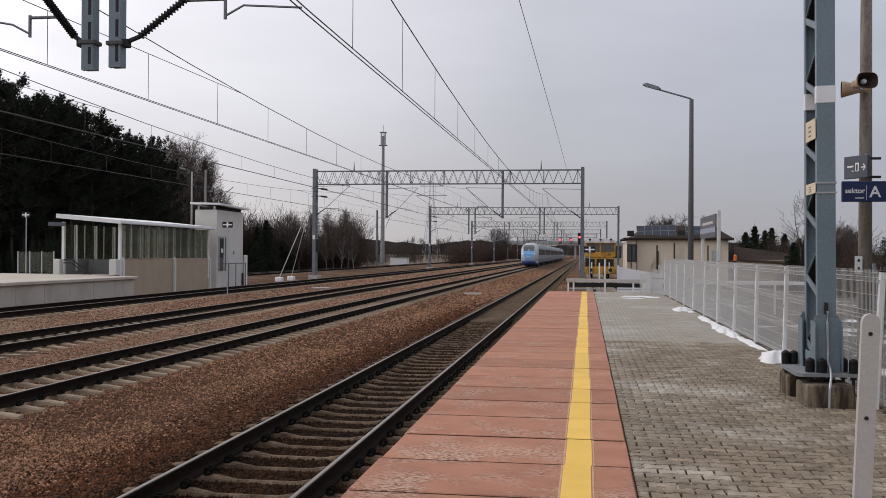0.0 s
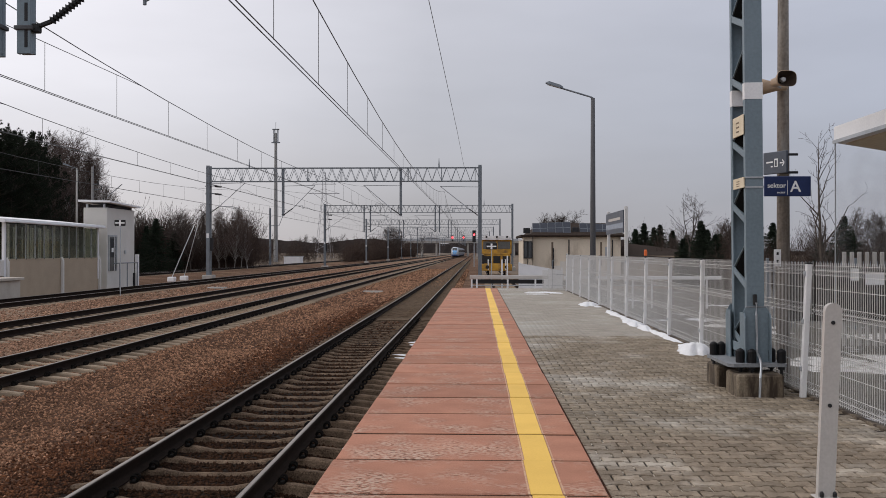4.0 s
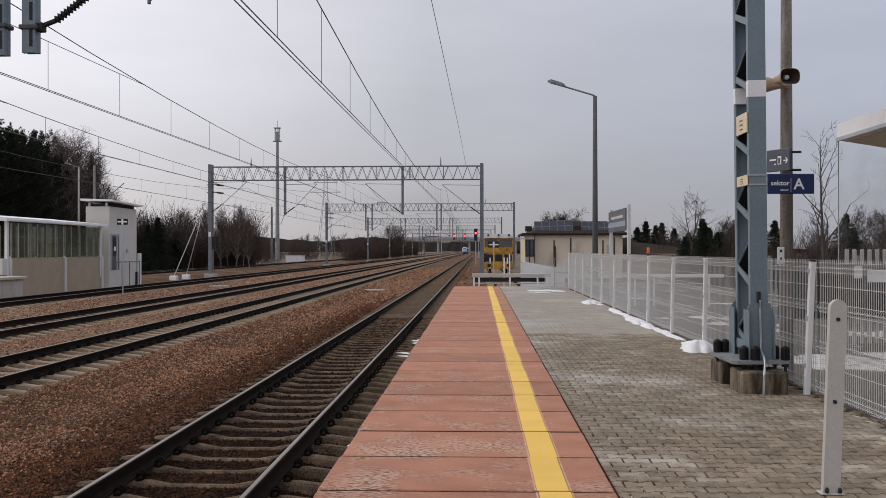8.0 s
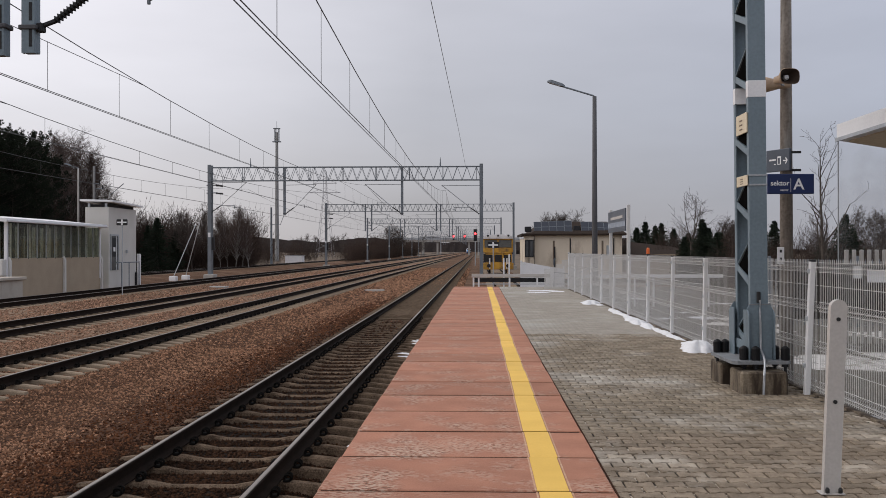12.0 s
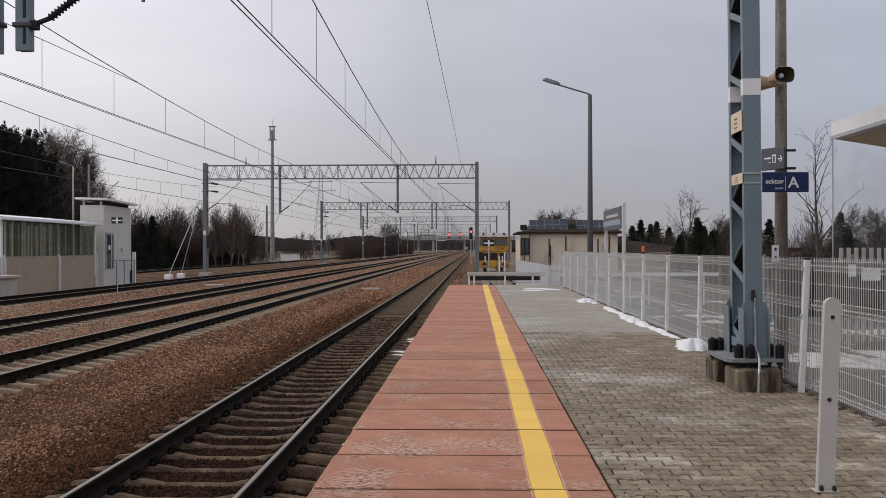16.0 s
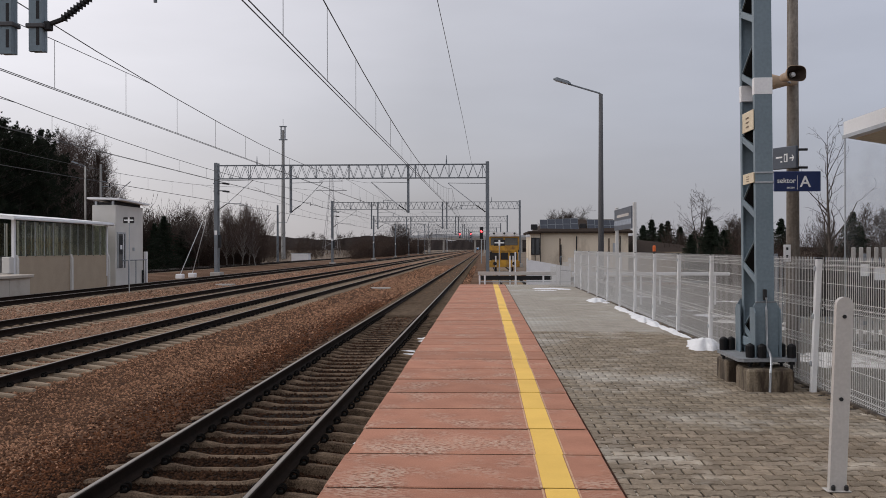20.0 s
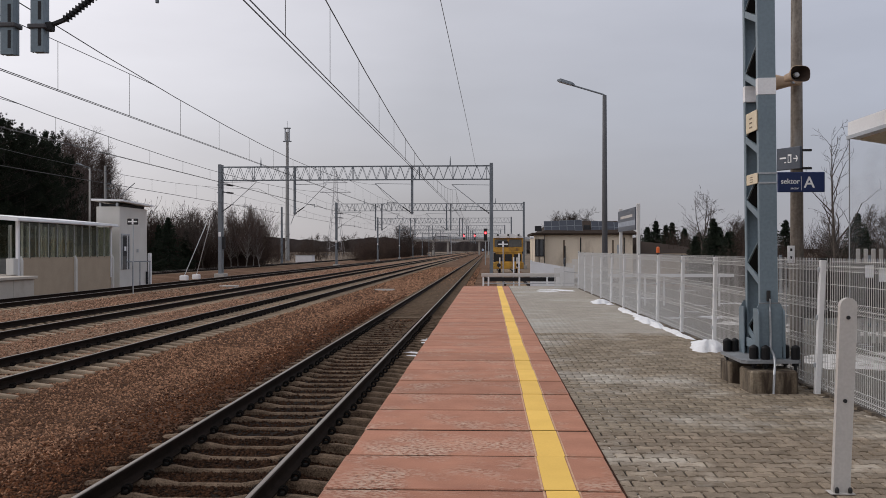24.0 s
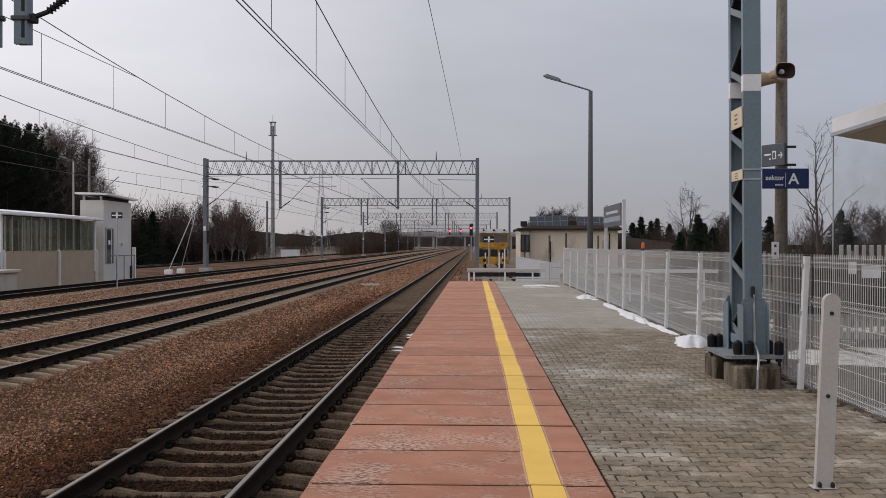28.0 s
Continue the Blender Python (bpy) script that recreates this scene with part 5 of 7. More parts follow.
def signal_bridge():
    b = thing("road_bridge", "pale road overbridge far along the line", "bridge", (0, 520, 0))
    part("deck", Geo().box(-48, 60, -5, 5, 6.2, 7.4, 0.05), M_CONC, b)
    part("parapet", Geo().box(-48, 60, -5.2, -5.0, 7.4, 8.6, 0.02), M_GALV, b)
    for x in (-40, -30, -22, -5, 8, 20):
        part("pier", Geo().box(x - 0.5, x + 0.5, -4, 4, -1.1, 6.2, 0.05), M_CONC, b)
    for x, z in ((-13.2, 8.7), (-7.2, 8.7)):
        s = thing("light_signal", "railway light signal showing red above the line", "signal", (x, 512, z), group="red signals")
        part("head", Geo().box(-0.5, 0.5, 0, 0.3, -1.6, 1.6, 0.1), M_BLACK, s)
        part("lens", Geo().disc((0, -0.05, 0.5), 0.55, 0.06, 14), M_RED, s)
    part("signal_beam", Geo().box(-20, 0, -8.3, -7.9, 7.9, 8.3, 0.02).box(-20.2, -19.8, -8.3, -7.9, -1, 8.3).box(-0.2, 0.2, -8.3, -7.9, -1, 8.3), M_GALV, b)


signal_bridge()


# ---- right side: yard, building, canopy ----
yard = part("yard", Geo().add([(3.62, -15, -0.86), (60, -15, -0.86), (60, 62, -0.86), (3.62, 62, -0.86)], [(0, 1, 2, 3)]), M_YARD)
tagged(yard, "grey gravel yard with patches of old snow", "pavement", kind="structure")


def building():
    b = thing("station_building", "single-storey cream building with dark eaves and solar panels", "building", (4.68, 80.0, -0.86))
    part("wall", Geo().box(0, 7.3, 0, 22, 0, 3.64), M_BRICK, b)
    part("roof_overhang", Geo().box(-0.3, 7.7, -0.4, 22.4, 3.64, 3.80, 0.03), M_ROOF, b)
    part("roof", Geo().loft([[(x, y, z) for x, y, z in ((-0.3, -0.35, 3.80), (7.65, -0.35, 3.80), (7.65, 22.3, 3.80), (-0.3, 22.3, 3.80))], [(1.2, 2.2, 4.85), (6.3, 2.2, 4.85), (6.3, 20, 4.85), (1.2, 20, 4.85)]]), M_ROOF, b)
    for x0, n, lean in ((0.0, 5, 1.5), (3.95, 4, -1.5)):
        for row in range(2):
            for k in range(n):
                at = pose(x0 + k * 0.64, 0.1 + row * 0.36, 3.87 + row * 0.47 + 0.017 * lean * k, -38, 0, 0)
                p = part("solar_panel", Geo().box(0.02, 0.61, 0, 0.04, 0, 0.58, 0.004), M_SOLAR, b, "dark blue-grey solar panel", at=at)
                part("panel_frame", Geo().box(0.0, 0.02, -0.006, 0.045, 0, 0.58).box(0.61, 0.63, -0.006, 0.045, 0, 0.58).box(0.0, 0.63, -0.007, 0.045, 0.56, 0.585).box(0.0, 0.63, -0.007, 0.045, -0.005, 0.02), M_STEEL_D, p)
    part("vent", Geo().box(3.32, 3.85, 0.3, 0.8, 3.85, 4.45, 0.03), M_DARK, b, "dark roof vent")
    part("vent", Geo().box(-0.75, -0.2, 0.5, 1.0, 3.95, 4.40, 0.03), M_DARK, b, "dark roof vent")
    for x, w, h in ((1.7, 0.12, 2.7), (3.0, 0.1, 3.4), (6.6, 0.1, 3.4)):
        part("downpipe", Geo().cyl((x, -0.07, 0), (x, -0.07, h), w / 2, 8), M_DARK, b, "dark downpipe")
    for x in (1.55, 5.6):
        part("recess", Geo().box(x, x + 0.16, -0.012, 0.02, 1.2, 3.2), mat("brown_stain", (0.2, 0.15, 0.11)), b, "dark narrow slot in the wall")
    part("cabinet", Geo().box(6.0, 6.4, -0.15, 0.02, 1.9, 2.8, 0.02), M_GALV, b)
    # lower annexe with windows towards the tracks
    a = thing("annexe", "cream annexe with dark windows and overhanging dark eaves", "building", (3.85, 79.2, -0.86))
    part("wall", Geo().box(0, 0.82, 0, 9, 0, 3.6), M_BRICK, a)
    for x0, x1 in ((0.08, 0.30), (0.42, 0.68)):
        w = part("window", Geo().box(x0, x1, -0.03, 0.03, 1.9, 3.2, 0.01), M_DARKGLASS, a, "dark window in brown frame")
        part("window_frame", Geo().box(x0 - 0.06, x0, -0.05, 0.03, 1.84, 3.26).box(x1, x1 + 0.06, -0.05, 0.03, 1.84, 3.26).box(x0, x1, -0.05, 0.03, 3.2, 3.26).box(x0, x1, -0.06, 0.03, 1.84, 1.9), M_DARK, w)
    part("door", Geo().box(0.33, 0.38, -0.04, 0.02, 0, 1.8).box(0.76, 0.81, -0.04, 0.02, 0, 3.6), M_DARK, a)
    part("roof_overhang", Geo().box(-0.25, 0.82, -0.35, 9.2, 3.6, 3.80, 0.03), M_ROOF, a)
    part("floodlight", Geo().box(-0.45, -0.1, -0.5, -0.3, 3.3, 3.5, 0.03), M_WHITE, a)
    # sheet-metal ramp wall in front
    r = thing("ramp_wall", "white sheet metal parapet beside the ramp", "parapet", (2.0, 45.0, -1.1))
    part("panel", Geo().prism([(0.0, 0.6), (2.0, 0.6), (2.0, 1.75), (0.0, 2.1)], "y", 0, 0.05), M_WHITE, r)
    part("handrail", Geo().tube([(1.55, -0.1, 0.9), (1.55, -0.1, 2.2), (1.65, -0.1, 2.25)], 0.025, 6).tube([(1.55, -0.1, 1.6), (2.6, -0.1, 1.5), (3.4, -0.1, 1.95)], 0.02, 6), M_STEEL_D, r)
    part("post", Geo().box(-0.02, 0.06, -0.02, 0.06, 0, 2.15).box(1.98, 2.04, -0.02, 0.06, 0, 1.9), M_WHITE, r)


building()


def canopy():
    c = thing("waiting_shelter_canopy", "white-edged canopy roof with wooden soffit on a thin post", "canopy", (5.0, 13.5, 0))
    z = 3.05
    part("roof", Geo().loft([[(0, -9, z), (3.6, -9, z - 0.6), (3.6, -9, z - 0.3), (0, -9, z + 0.22)], [(0, 0, z), (3.6, 0, z - 0.6), (3.6, 0, z - 0.3), (0, 0, z + 0.22)]]), M_WHITE, c)
    part("soffit", Geo().loft([[(0.12, -8.9, z - 0.035), (3.5, -8.9, z - 0.6), (3.5, -8.9, z - 0.585), (0.12, -8.9, z - 0.02)], [(0.12, -0.12, z - 0.035), (3.5, -0.12, z - 0.6), (3.5, -0.12, z - 0.585), (0.12, -0.12, z - 0.02)]]), M_WOOD, c)
    part("fascia_trim", Geo().box(-0.02, 0.0, -9, 0.0, z - 0.02, z + 0.03), M_GALV, c)
    part("post", Geo().cyl((0.0, -0.05, -0.86), (0.0, -0.05, z), 0.008, 8), M_GALV, c)
    part("glass_wall", Geo().prism([(0.01, -0.80), (3.4, -0.80), (3.4, z - 0.61), (0.13, z - 0.05), (0.01, z - 0.03)], "y", -0.056, -0.044), M_CLEAR, c, "clear glass side wall")
    for y in (-1.5, -5):
        part("column", Geo().box(2.0, 2.12, y - 0.06, y + 0.06, -0.86, z - 0.4, 0.01), M_WHITE, c)


canopy()


def beacon():
    b = thing("warning_lamp", "small orange warning lamp on a fence post", "lamp", (FENCE_X, 20.1, 1.42))
    part("base", Geo().cyl((0, 0, 0), (0, 0, 0.03), 0.035, 10), M_BLACK, b)
    part("lens", Geo().tube([(0, 0, 0.03), (0, 0, 0.13), (0, 0, 0.155)], [0.034, 0.034, 0.018], 10), M_BEACON, b, "orange lens")


beacon()


def parked_car():
    c = thing("parked_car", "grey-green car parked on the far side of the yard", "car", (28.6, 108.0, -1.1))
    body = [(-0.85, 0.25), (0.85, 0.25), (0.88, 0.6), (0.84, 0.92), (0.62, 1.42), (-0.62, 1.42), (-0.84, 0.92), (-0.88, 0.6)]
    rings = []
    for y, k in ((0.0, 0.93), (0.15, 1.0), (2.6, 1.0), (3.0, 0.86), (4.1, 0.8)):
        rings.append([(x, y, min(z, 0.95) if k < 0.9 else z) for x, z in body])
    part("body", Geo().loft(rings), M_CARPAINT, c)
    part("rear_window", Geo().box(-0.55, 0.55, -0.02, 0.02, 0.95, 1.32, 0.01), M_DARKGLASS, c)
    part("bumper", Geo().box(-0.86, 0.86, -0.1, 0.05, 0.3, 0.55, 0.03), M_DARK, c)
    for x in (-0.72, 0.72):
        part("tail_light", Geo().box(x - 0.1, x + 0.1, -0.03, 0.02, 0.7, 0.9, 0.01), M_BEACON, c)
        for y in (0.8, 3.3):
            w = part("wheel", Geo().disc((x - 0.1, y, 0.31), 0.31, 0.2, 16, "x"), M_BLACK, c)
            part("rim", Geo().disc((x - 0.11, y, 0.31), 0.19, 0.22, 12, "x"), M_GALV, w)


parked_car()


def twin_lamp():
    l = thing("park_lamp", "slim lamp post with two short arms behind the yard", "street lamp", (47.5, 128.0, -1.1))
    part("column", Geo().tube([(0, 0, 0), (0, 0, 3.7)], [0.07, 0.05], 8), M_GALV, l)
    for s in (-1, 1):
        part("arm", Geo().tube([(0, 0, 3.5), (s * 0.4, 0, 3.8), (s * 1.1, 0, 3.85)], 0.04, 6), M_GALV, l)
        part("head", Geo().box(s * 1.1 - 0.3, s * 1.1 + 0.3, -0.1, 0.1, 3.78, 3.92, 0.03), M_WHITE, l)


twin_lamp()


def picket_fence():
    f = thing("picket_fence", "pale concrete picket fence in the yard", "fence", (9.12, 24.0, -0.80))
    one = Geo().box(-0.045, 0.045, -0.03, 0.03, 0, 2.33, 0.012).mesh("picket")
    one.materials.append(M_CONC)
    for k in range(33):
        part("picket", one, None, f, at=(k * 0.185, 0, 0))
    # Plain panel added to give the dark band across the pickets.
    part("windbreak_sheet", Geo().box(-1.7, 6.4, -0.06, -0.045, 0.62, 1.97, 0.004), M_DARKPANEL, f, "dark panel along the fence")
    for x, w, z in ((0.14, 0.20, 1.62), (0.48, 0.46, 1.52)):
        part("notice", Geo().box(x, x + w, -0.075, -0.065, z, z + 0.30, 0.003), M_WHITE, f, "white notice board")
    part("rail", Geo().box(-0.1, 4.4, 0.03, 0.08, 1.2, 1.3, 0.01), M_CONC, f)
    part("rail", Geo().box(-0.1, 4.4, 0.03, 0.08, 0.5, 0.6, 0.01), M_CONC, f)


picket_fence()


def yard_fence():
    f = thing("dark_mesh_fence", "dark metal bar fence behind the yard", "fence", (0, 30.0, -0.86))
    g = Geo()
    for k in range(150):
        x = 9.0 + k * 0.11
        g.box(x, x + 0.02, 0, 0.02, 0.05, 2.1)
    bars = part("bar_infill", g, M_STEEL_D, f)
    for z in (0.3, 1.8):
        part("rail", Geo().box(9, 25.5, -0.02, 0.0, z, z + 0.05), M_STEEL_D, f)
    for k in range(7):
        part("post", Geo().box(9 + k * 2.7, 9.08 + k * 2.7, -0.05, 0.05, 0, 2.2, 0.01), M_STEEL_D, f)


yard_fence()


# ---- left side: opposite platform, stair shelter, lift tower ----
def left_platform():
    p = thing("opposite_platform", "pale concrete platform with panelled side wall", "platform", kind="structure")
    part("core", Geo().box(-31, -19.55, -30, 40.2, -1.1, 0.30), M_CONC, p)
    part("coping", Geo().box(-31, -19.38, -30, 40.32, 0.304, 0.43, 0.02), M_COPING, p)
    panel = Geo().box(-19.55, -19.50, 0.01, 1.79, -0.9, 0.29, 0.01).mesh("side_panel")
    panel.materials.append(M_COPING)
    for k in range(20):
        part("side_panel", panel, None, p, at=(0, 40.2 - 1.8 * (k + 1), 0))
    part("landing", Geo().box(-31, -21.48, 40.34, 43.0, -1.1, 0.43, 0.02), M_COPING, p)


left_platform()


def shelter():
    s = thing("stair_shelter", "white-roofed stair shelter with tan panels and glazed sides", "shelter", (-21.38, 42.4, -0.5))
    L, W = 10.95, 2.95
    zb, zg, zr = 1.66, 3.32, 3.34
    for y0, y1 in ((0.35, 6.0), (6.12, L - 0.1)):
        part("lower_panel", Geo().box(-0.06, 0.0, y0, y1, -0.3, zb, 0.01), M_WALLTAN, s, "tan-brown lower panel")
    for y in (0.3, 6.06, L - 0.05):
        part("panel_post", Geo().tube([(0.06, y, -0.3), (0.06, y, zb - 0.1), (-0.02, y, zb + 0.06)], 0.10, 6), M_RENDER, s, "white drain post")
    n = 11
    w = (L - 0.4) / n
    pane = Geo().box(-0.04, -0.028, 0.03, w - 0.03, zb + 0.03, zg).mesh("pane")
    pane.materials.append(M_GLASS)
    bar = Geo().box(-0.06, 0.0, -0.012, 0.012, zb, zg, 0.004).mesh("glazing_bar")
    bar.materials.append(M_GALV)
    stud = Geo().box(-0.06, 0.02, -0.04, 0.04, zb - 0.6, zg, 0.006).mesh("inner_stud")
    stud.materials.append(M_WHITE)
    bolt = Geo().box(0.0, 0.02, -0.03, 0.03, -0.03, 0.03, 0.006).mesh("pane_clip")
    bolt.materials.append(M_DARK)
    for side in (0, -W):
        for k in range(n):
            part("pane", pane, None, s, at=(side, 0.3 + k * w, 0))
        for k in range(n + 1):
            b = part("glazing_bar", bar, None, s, at=(side, 0.3 + k * w, 0))
            if k % 2 or k in (6, 10):
                part("inner_stud", stud, None, s, at=(side + 0.1 if side else -0.35, 0.3 + k * w, 0))
            if side == 0:
                part("pane_clip", bolt, None, b, at=(0, 0, zb + 0.02))
                part("pane_clip", bolt, None, b, at=(0, 0, zb + 0.7))
    part("glazing_rail", Geo().box(-0.05, 0.01, 0.3, L - 0.1, zb - 0.02, zb + 0.03, 0.006), M_WALLTAN, s)
    part("back_panel", Geo().box(-W - 0.06, -W, 0.1, L, -0.3, zb), M_STAIR, s, "grey stair side wall")
    part("stair_floor", Geo().box(-W + 0.02, -0.08, 3.5, L, -0.3, 0.2), M_CONC, s)
    part("end_wall", Geo().box(-W, -0.08, L - 0.12, L - 0.02, -0.3, zg), M_GLASS, s)
    for x, y in ((-0.02, 0.12), (-W + 0.05, 0.12), (-W + 0.05, 6.0), (-0.02, L - 0.15)):
        part("column", Geo().box(x - 0.07, x + 0.07, y - 0.07, y + 0.07, 0.5, zr + 0.1, 0.012), M_WHITE, s)
    part("parapet", Geo().box(-0.36, 0.02, -0.30, 0.2, 0.9, 1.66, 0.03), M_RENDER, s)
    part("newel", Geo().box(-W - 0.25, -W + 0.08, -0.30, 0.25, 0.9, 1.66, 0.03), M_RENDER, s)
    part("kerb_wall", Geo().box(-W + 0.08, -0.36, 2.4, 2.5, 0.6, 1.62), M_STAIR, s)
    part("handrail", Geo().tube([(-W + 0.25, -0.2, 1.62), (-2.25, -0.2, 1.62), (-1.25, -0.2, 0.86)], 0.035, 6), M_DARK, s)
    part("handrail", Geo().tube([(-W + 0.25, -0.2, 1.48), (-2.3, -0.2, 1.48), (-1.4, -0.2, 0.80)], 0.028, 6), M_DARK, s)
    part("roof", Geo().loft([[(0.25, y, zr), (0.25, y, zr + 0.17), (-W - 0.08, y, zr + 0.48), (-W - 0.08, y, zr + 0.27)] for y in (-0.35, L + 0.3)]), M_WHITE, s, "white sloping metal roof")
    part("gutter", Geo().box(0.25, 0.32, -0.3, L + 0.25, zr + 0.02, zr + 0.10, 0.01), M_WHITE, s)
    part("roof_sign", Geo().box(-W - 0.4, -W + 0.5, -0.5, -0.44, zr - 0.12, zr + 0.06, 0.01), M_GREYSIGN, s, "dark hanging direction sign")
    for k in range(4):
        part("fence_post", Geo().box(-W - 0.42 - k * 0.62, -W - 0.37 - k * 0.62, 0.0, 0.05, 0.9, 2.02, 0.006), M_GALV, s)
    for k in range(3):
        part("fence_pane", Geo().box(-W - 0.97 - k * 0.62, -W - 0.44 - k * 0.62, 0.02, 0.03, 1.0, 1.97), M_GLASS, s, "glass balustrade pane")
    part("fence_rail", Geo().box(-W - 2.28, -W - 0.36, 0.015, 0.035, 1.98, 1.995), M_DARK, s)


shelter()


def lift_tower():
    t = thing("lift_tower", "pale rendered lift tower with a raised flat white roof", "lift tower", (-21.36, 54.5, -0.5))
    part("body", Geo().box(-1.40, 0, 0, 4.4, -0.3, 4.58, 0.03), M_RENDER, t)
    part("roof", Geo().loft([[(-1.55, -0.4, 4.90), (0.35, -0.4, 4.86), (0.35, -0.4, 4.96), (-1.55, -0.4, 5.02)], [(-1.55, 4.6, 4.78), (0.35, 4.6, 4.74), (0.35, 4.6, 4.84), (-1.55, 4.6, 4.90)]]), M_WHITE, t)
    part("roof_void", Geo().box(-1.30, -0.1, 0.15, 4.2, 4.58, 4.74), M_DARK, t)
    for x in (-1.2, -0.2):
        for y in (0.1, 4.25):
            part("roof_support", Geo().box(x - 0.06, x + 0.06, y - 0.06, y + 0.06, 4.56, 4.80), M_GALV, t)
    d = part("door", Geo().box(-0.02, 0.03, 0.25, 1.3, 0.9, 2.9, 0.01), M_SCREEN, t, "grey glazed lift door")
    part("door_leaf", Geo().box(0.03, 0.045, 0.45, 0.95, 1.7, 2.8, 0.004), M_DARK, d)
    part("door_mullion", Geo().box(0.03, 0.07, 0.98, 1.04, 0.9, 2.9), M_WHITE, d)
    part("notice", Geo().box(0.046, 0.052, 0.55, 0.85, 2.0, 2.25), M_LETTER, d)
    part("door_frame", Geo().box(-0.02, 0.06, 0.15, 0.25, 0.9, 3.0).box(-0.02, 0.06, 1.3, 1.4, 0.9, 3.0).box(-0.02, 0.06, 0.25, 1.3, 2.9, 3.0), M_GALV, d)
    part("railing", Geo().cyl((0.4, 0.1, 1.35), (0.4, 3.9, 1.35), 0.03, 6), M_STEEL_D, t)
    for y in (0.9, 2.1, 3.8):
        part("rail_post", Geo().cyl((0.4, y, -0.3), (0.4, y, 1.35), 0.03, 6), M_STEEL_D, t)
    part("meter_box", Geo().box(0.0, 0.08, 2.6, 2.8, 1.9, 2.1, 0.01), M_GALV, t)
    part("side_post", Geo().box(0.02, 0.2, 4.45, 4.7, -0.3, 1.85, 0.02), M_WHITE, t)
    part("drainpipe", Geo().cyl((0.06, 4.2, -0.3), (0.06, 4.2, 0.7), 0.07, 8), M_DARK, t)


lift_tower()


def left_yard_things():
    # tall radio mast
    m = thing("radio_mast", "tall slender grey radio mast with antennas at its top", "mast", (-36.5, 172.0, -0.35))
    part("shaft", Geo().tube([(0, 0, 0), (0, 0, 23.4)], [0.40, 0.24], 12), M_GREYPOLE, m)
    part("antenna_ring", Geo().box(-0.75, 0.75, -0.3, 0.3, 21.6, 21.75), M_STEEL_D, m)
    part("antenna_ring", Geo().box(-0.6, 0.6, -0.3, 0.3, 24.0, 24.15), M_STEEL_D, m)
    for x in (-0.35, 0.35):
        part("antenna", Geo().box(x - 0.12, x + 0.12, -0.2, 0.2, 21.7, 24.0, 0.03), M_GALV, m)
    part("spike", Geo().cyl((0, 0, 23.4), (0, 0, 25.4), 0.04, 5), M_STEEL_D, m)
    a = thing("line_mast", "grey line mast with short insulator arms behind the lift tower", "mast", (-30.6, 75.0, -1.0))
    part("shaft", Geo().tube([(0, 0, 0), (0, 0, 9.3)], [0.13, 0.09], 8), M_GREYPOLE, a)
    for z, w in ((7.9, 0.55), (7.5, 0.8)):
        part("arm", Geo().cyl((-0.1, 0, z), (w, 0, z), 0.03, 6), M_STEEL_D, a)
        insulator(a, (w - 0.1, 0, z - 0.05), (w - 0.1, 0, z + 0.3), 0.07, 5)
    part("strut", Geo().cyl((1.2, 0, 6.9), (2.4, 0, 7.9), 0.035, 6), M_STEEL_D, a)
    s = thing("small_mast", "short grey mast beside the tracks", "mast", (-36.0, 165.0, -0.9))
    part("shaft", Geo().tube([(0, 0, 0), (0, 0, 10.0)], [0.22, 0.16], 8), M_STEEL_D, s)
    part("arm", Geo().tube([(0, 0, 7.0), (1.6, 0, 7.0), (2.6, 0, 9.6)], 0.05, 6), M_STEEL_D, s)
    c = thing("equipment_container", "white equipment container beside the line", "container", (-32.7, 168.0, -0.9))
    part("body", Geo().box(-1.5, 1.5, 0, 2.4, 0.1, 1.5, 0.03), M_WHITE, c)
    part("lid", Geo().box(-1.65, 1.65, -0.05, 2.45, 1.5, 1.57, 0.01), M_GALV, c)
    # stays of the first portal
    g = thing("mast_stays", "two slanted guy rods anchored in white concrete blocks", "guy wire", (-21.0, 74, -0.7))
    for x, yb in ((-2.5, -1.2), (-2.5, 1.9)):
        part("rod", Geo().cyl((x, yb, 0.2), (x + 1.5, yb * 0.3, 4.3), 0.03, 6), M_GALV, g)
        part("anchor_block", Geo().box(x - 0.28, x + 0.28, yb - 0.28, yb + 0.28, -0.1, 0.28, 0.05), M_WHITE, g)
    for x, y in ((-16.0, 58.0), (-6.35, 58.0)):
        b = part("cable_trough_lid", Geo().box(x - 0.6, x + 0.6, y - 0.5, y + 0.5, bed_z(x) - 0.02, bed_z(x) + 0.1, 0.02), M_CONC)
        tagged(b, "pale concrete lid lying in the ballast", "lid", group="concrete lids")
    # lattice pylon far behind
    p = thing("power_pylon", "faint steel lattice pylon far behind the tracks", "pylon", (-64.4, 400, -1))
    g = Geo()
    for sx in (-1, 1):
        for sy in (-1, 1):
            g.bar((sx * 3.5, sy * 3.5, 0), (sx * 0.8, sy * 0.8, 26), 0.11, 0.11)
            g.bar((sx * 0.8, sy * 0.8, 26), (sx * 0.5, sy * 0.5, 36), 0.10, 0.10)
    for k in range(9):
        z0, z1 = k * 3.0, k * 3.0 + 3
        w0, w1 = 3.5 - 2.7 * z0 / 26, 3.5 - 2.7 * z1 / 26
        g.bar((-w0, -w0, z0), (w1, -w1, z1), 0.1, 0.1)
        g.bar((w0, -w0, z0), (-w1, -w1, z1), 0.1, 0.1)
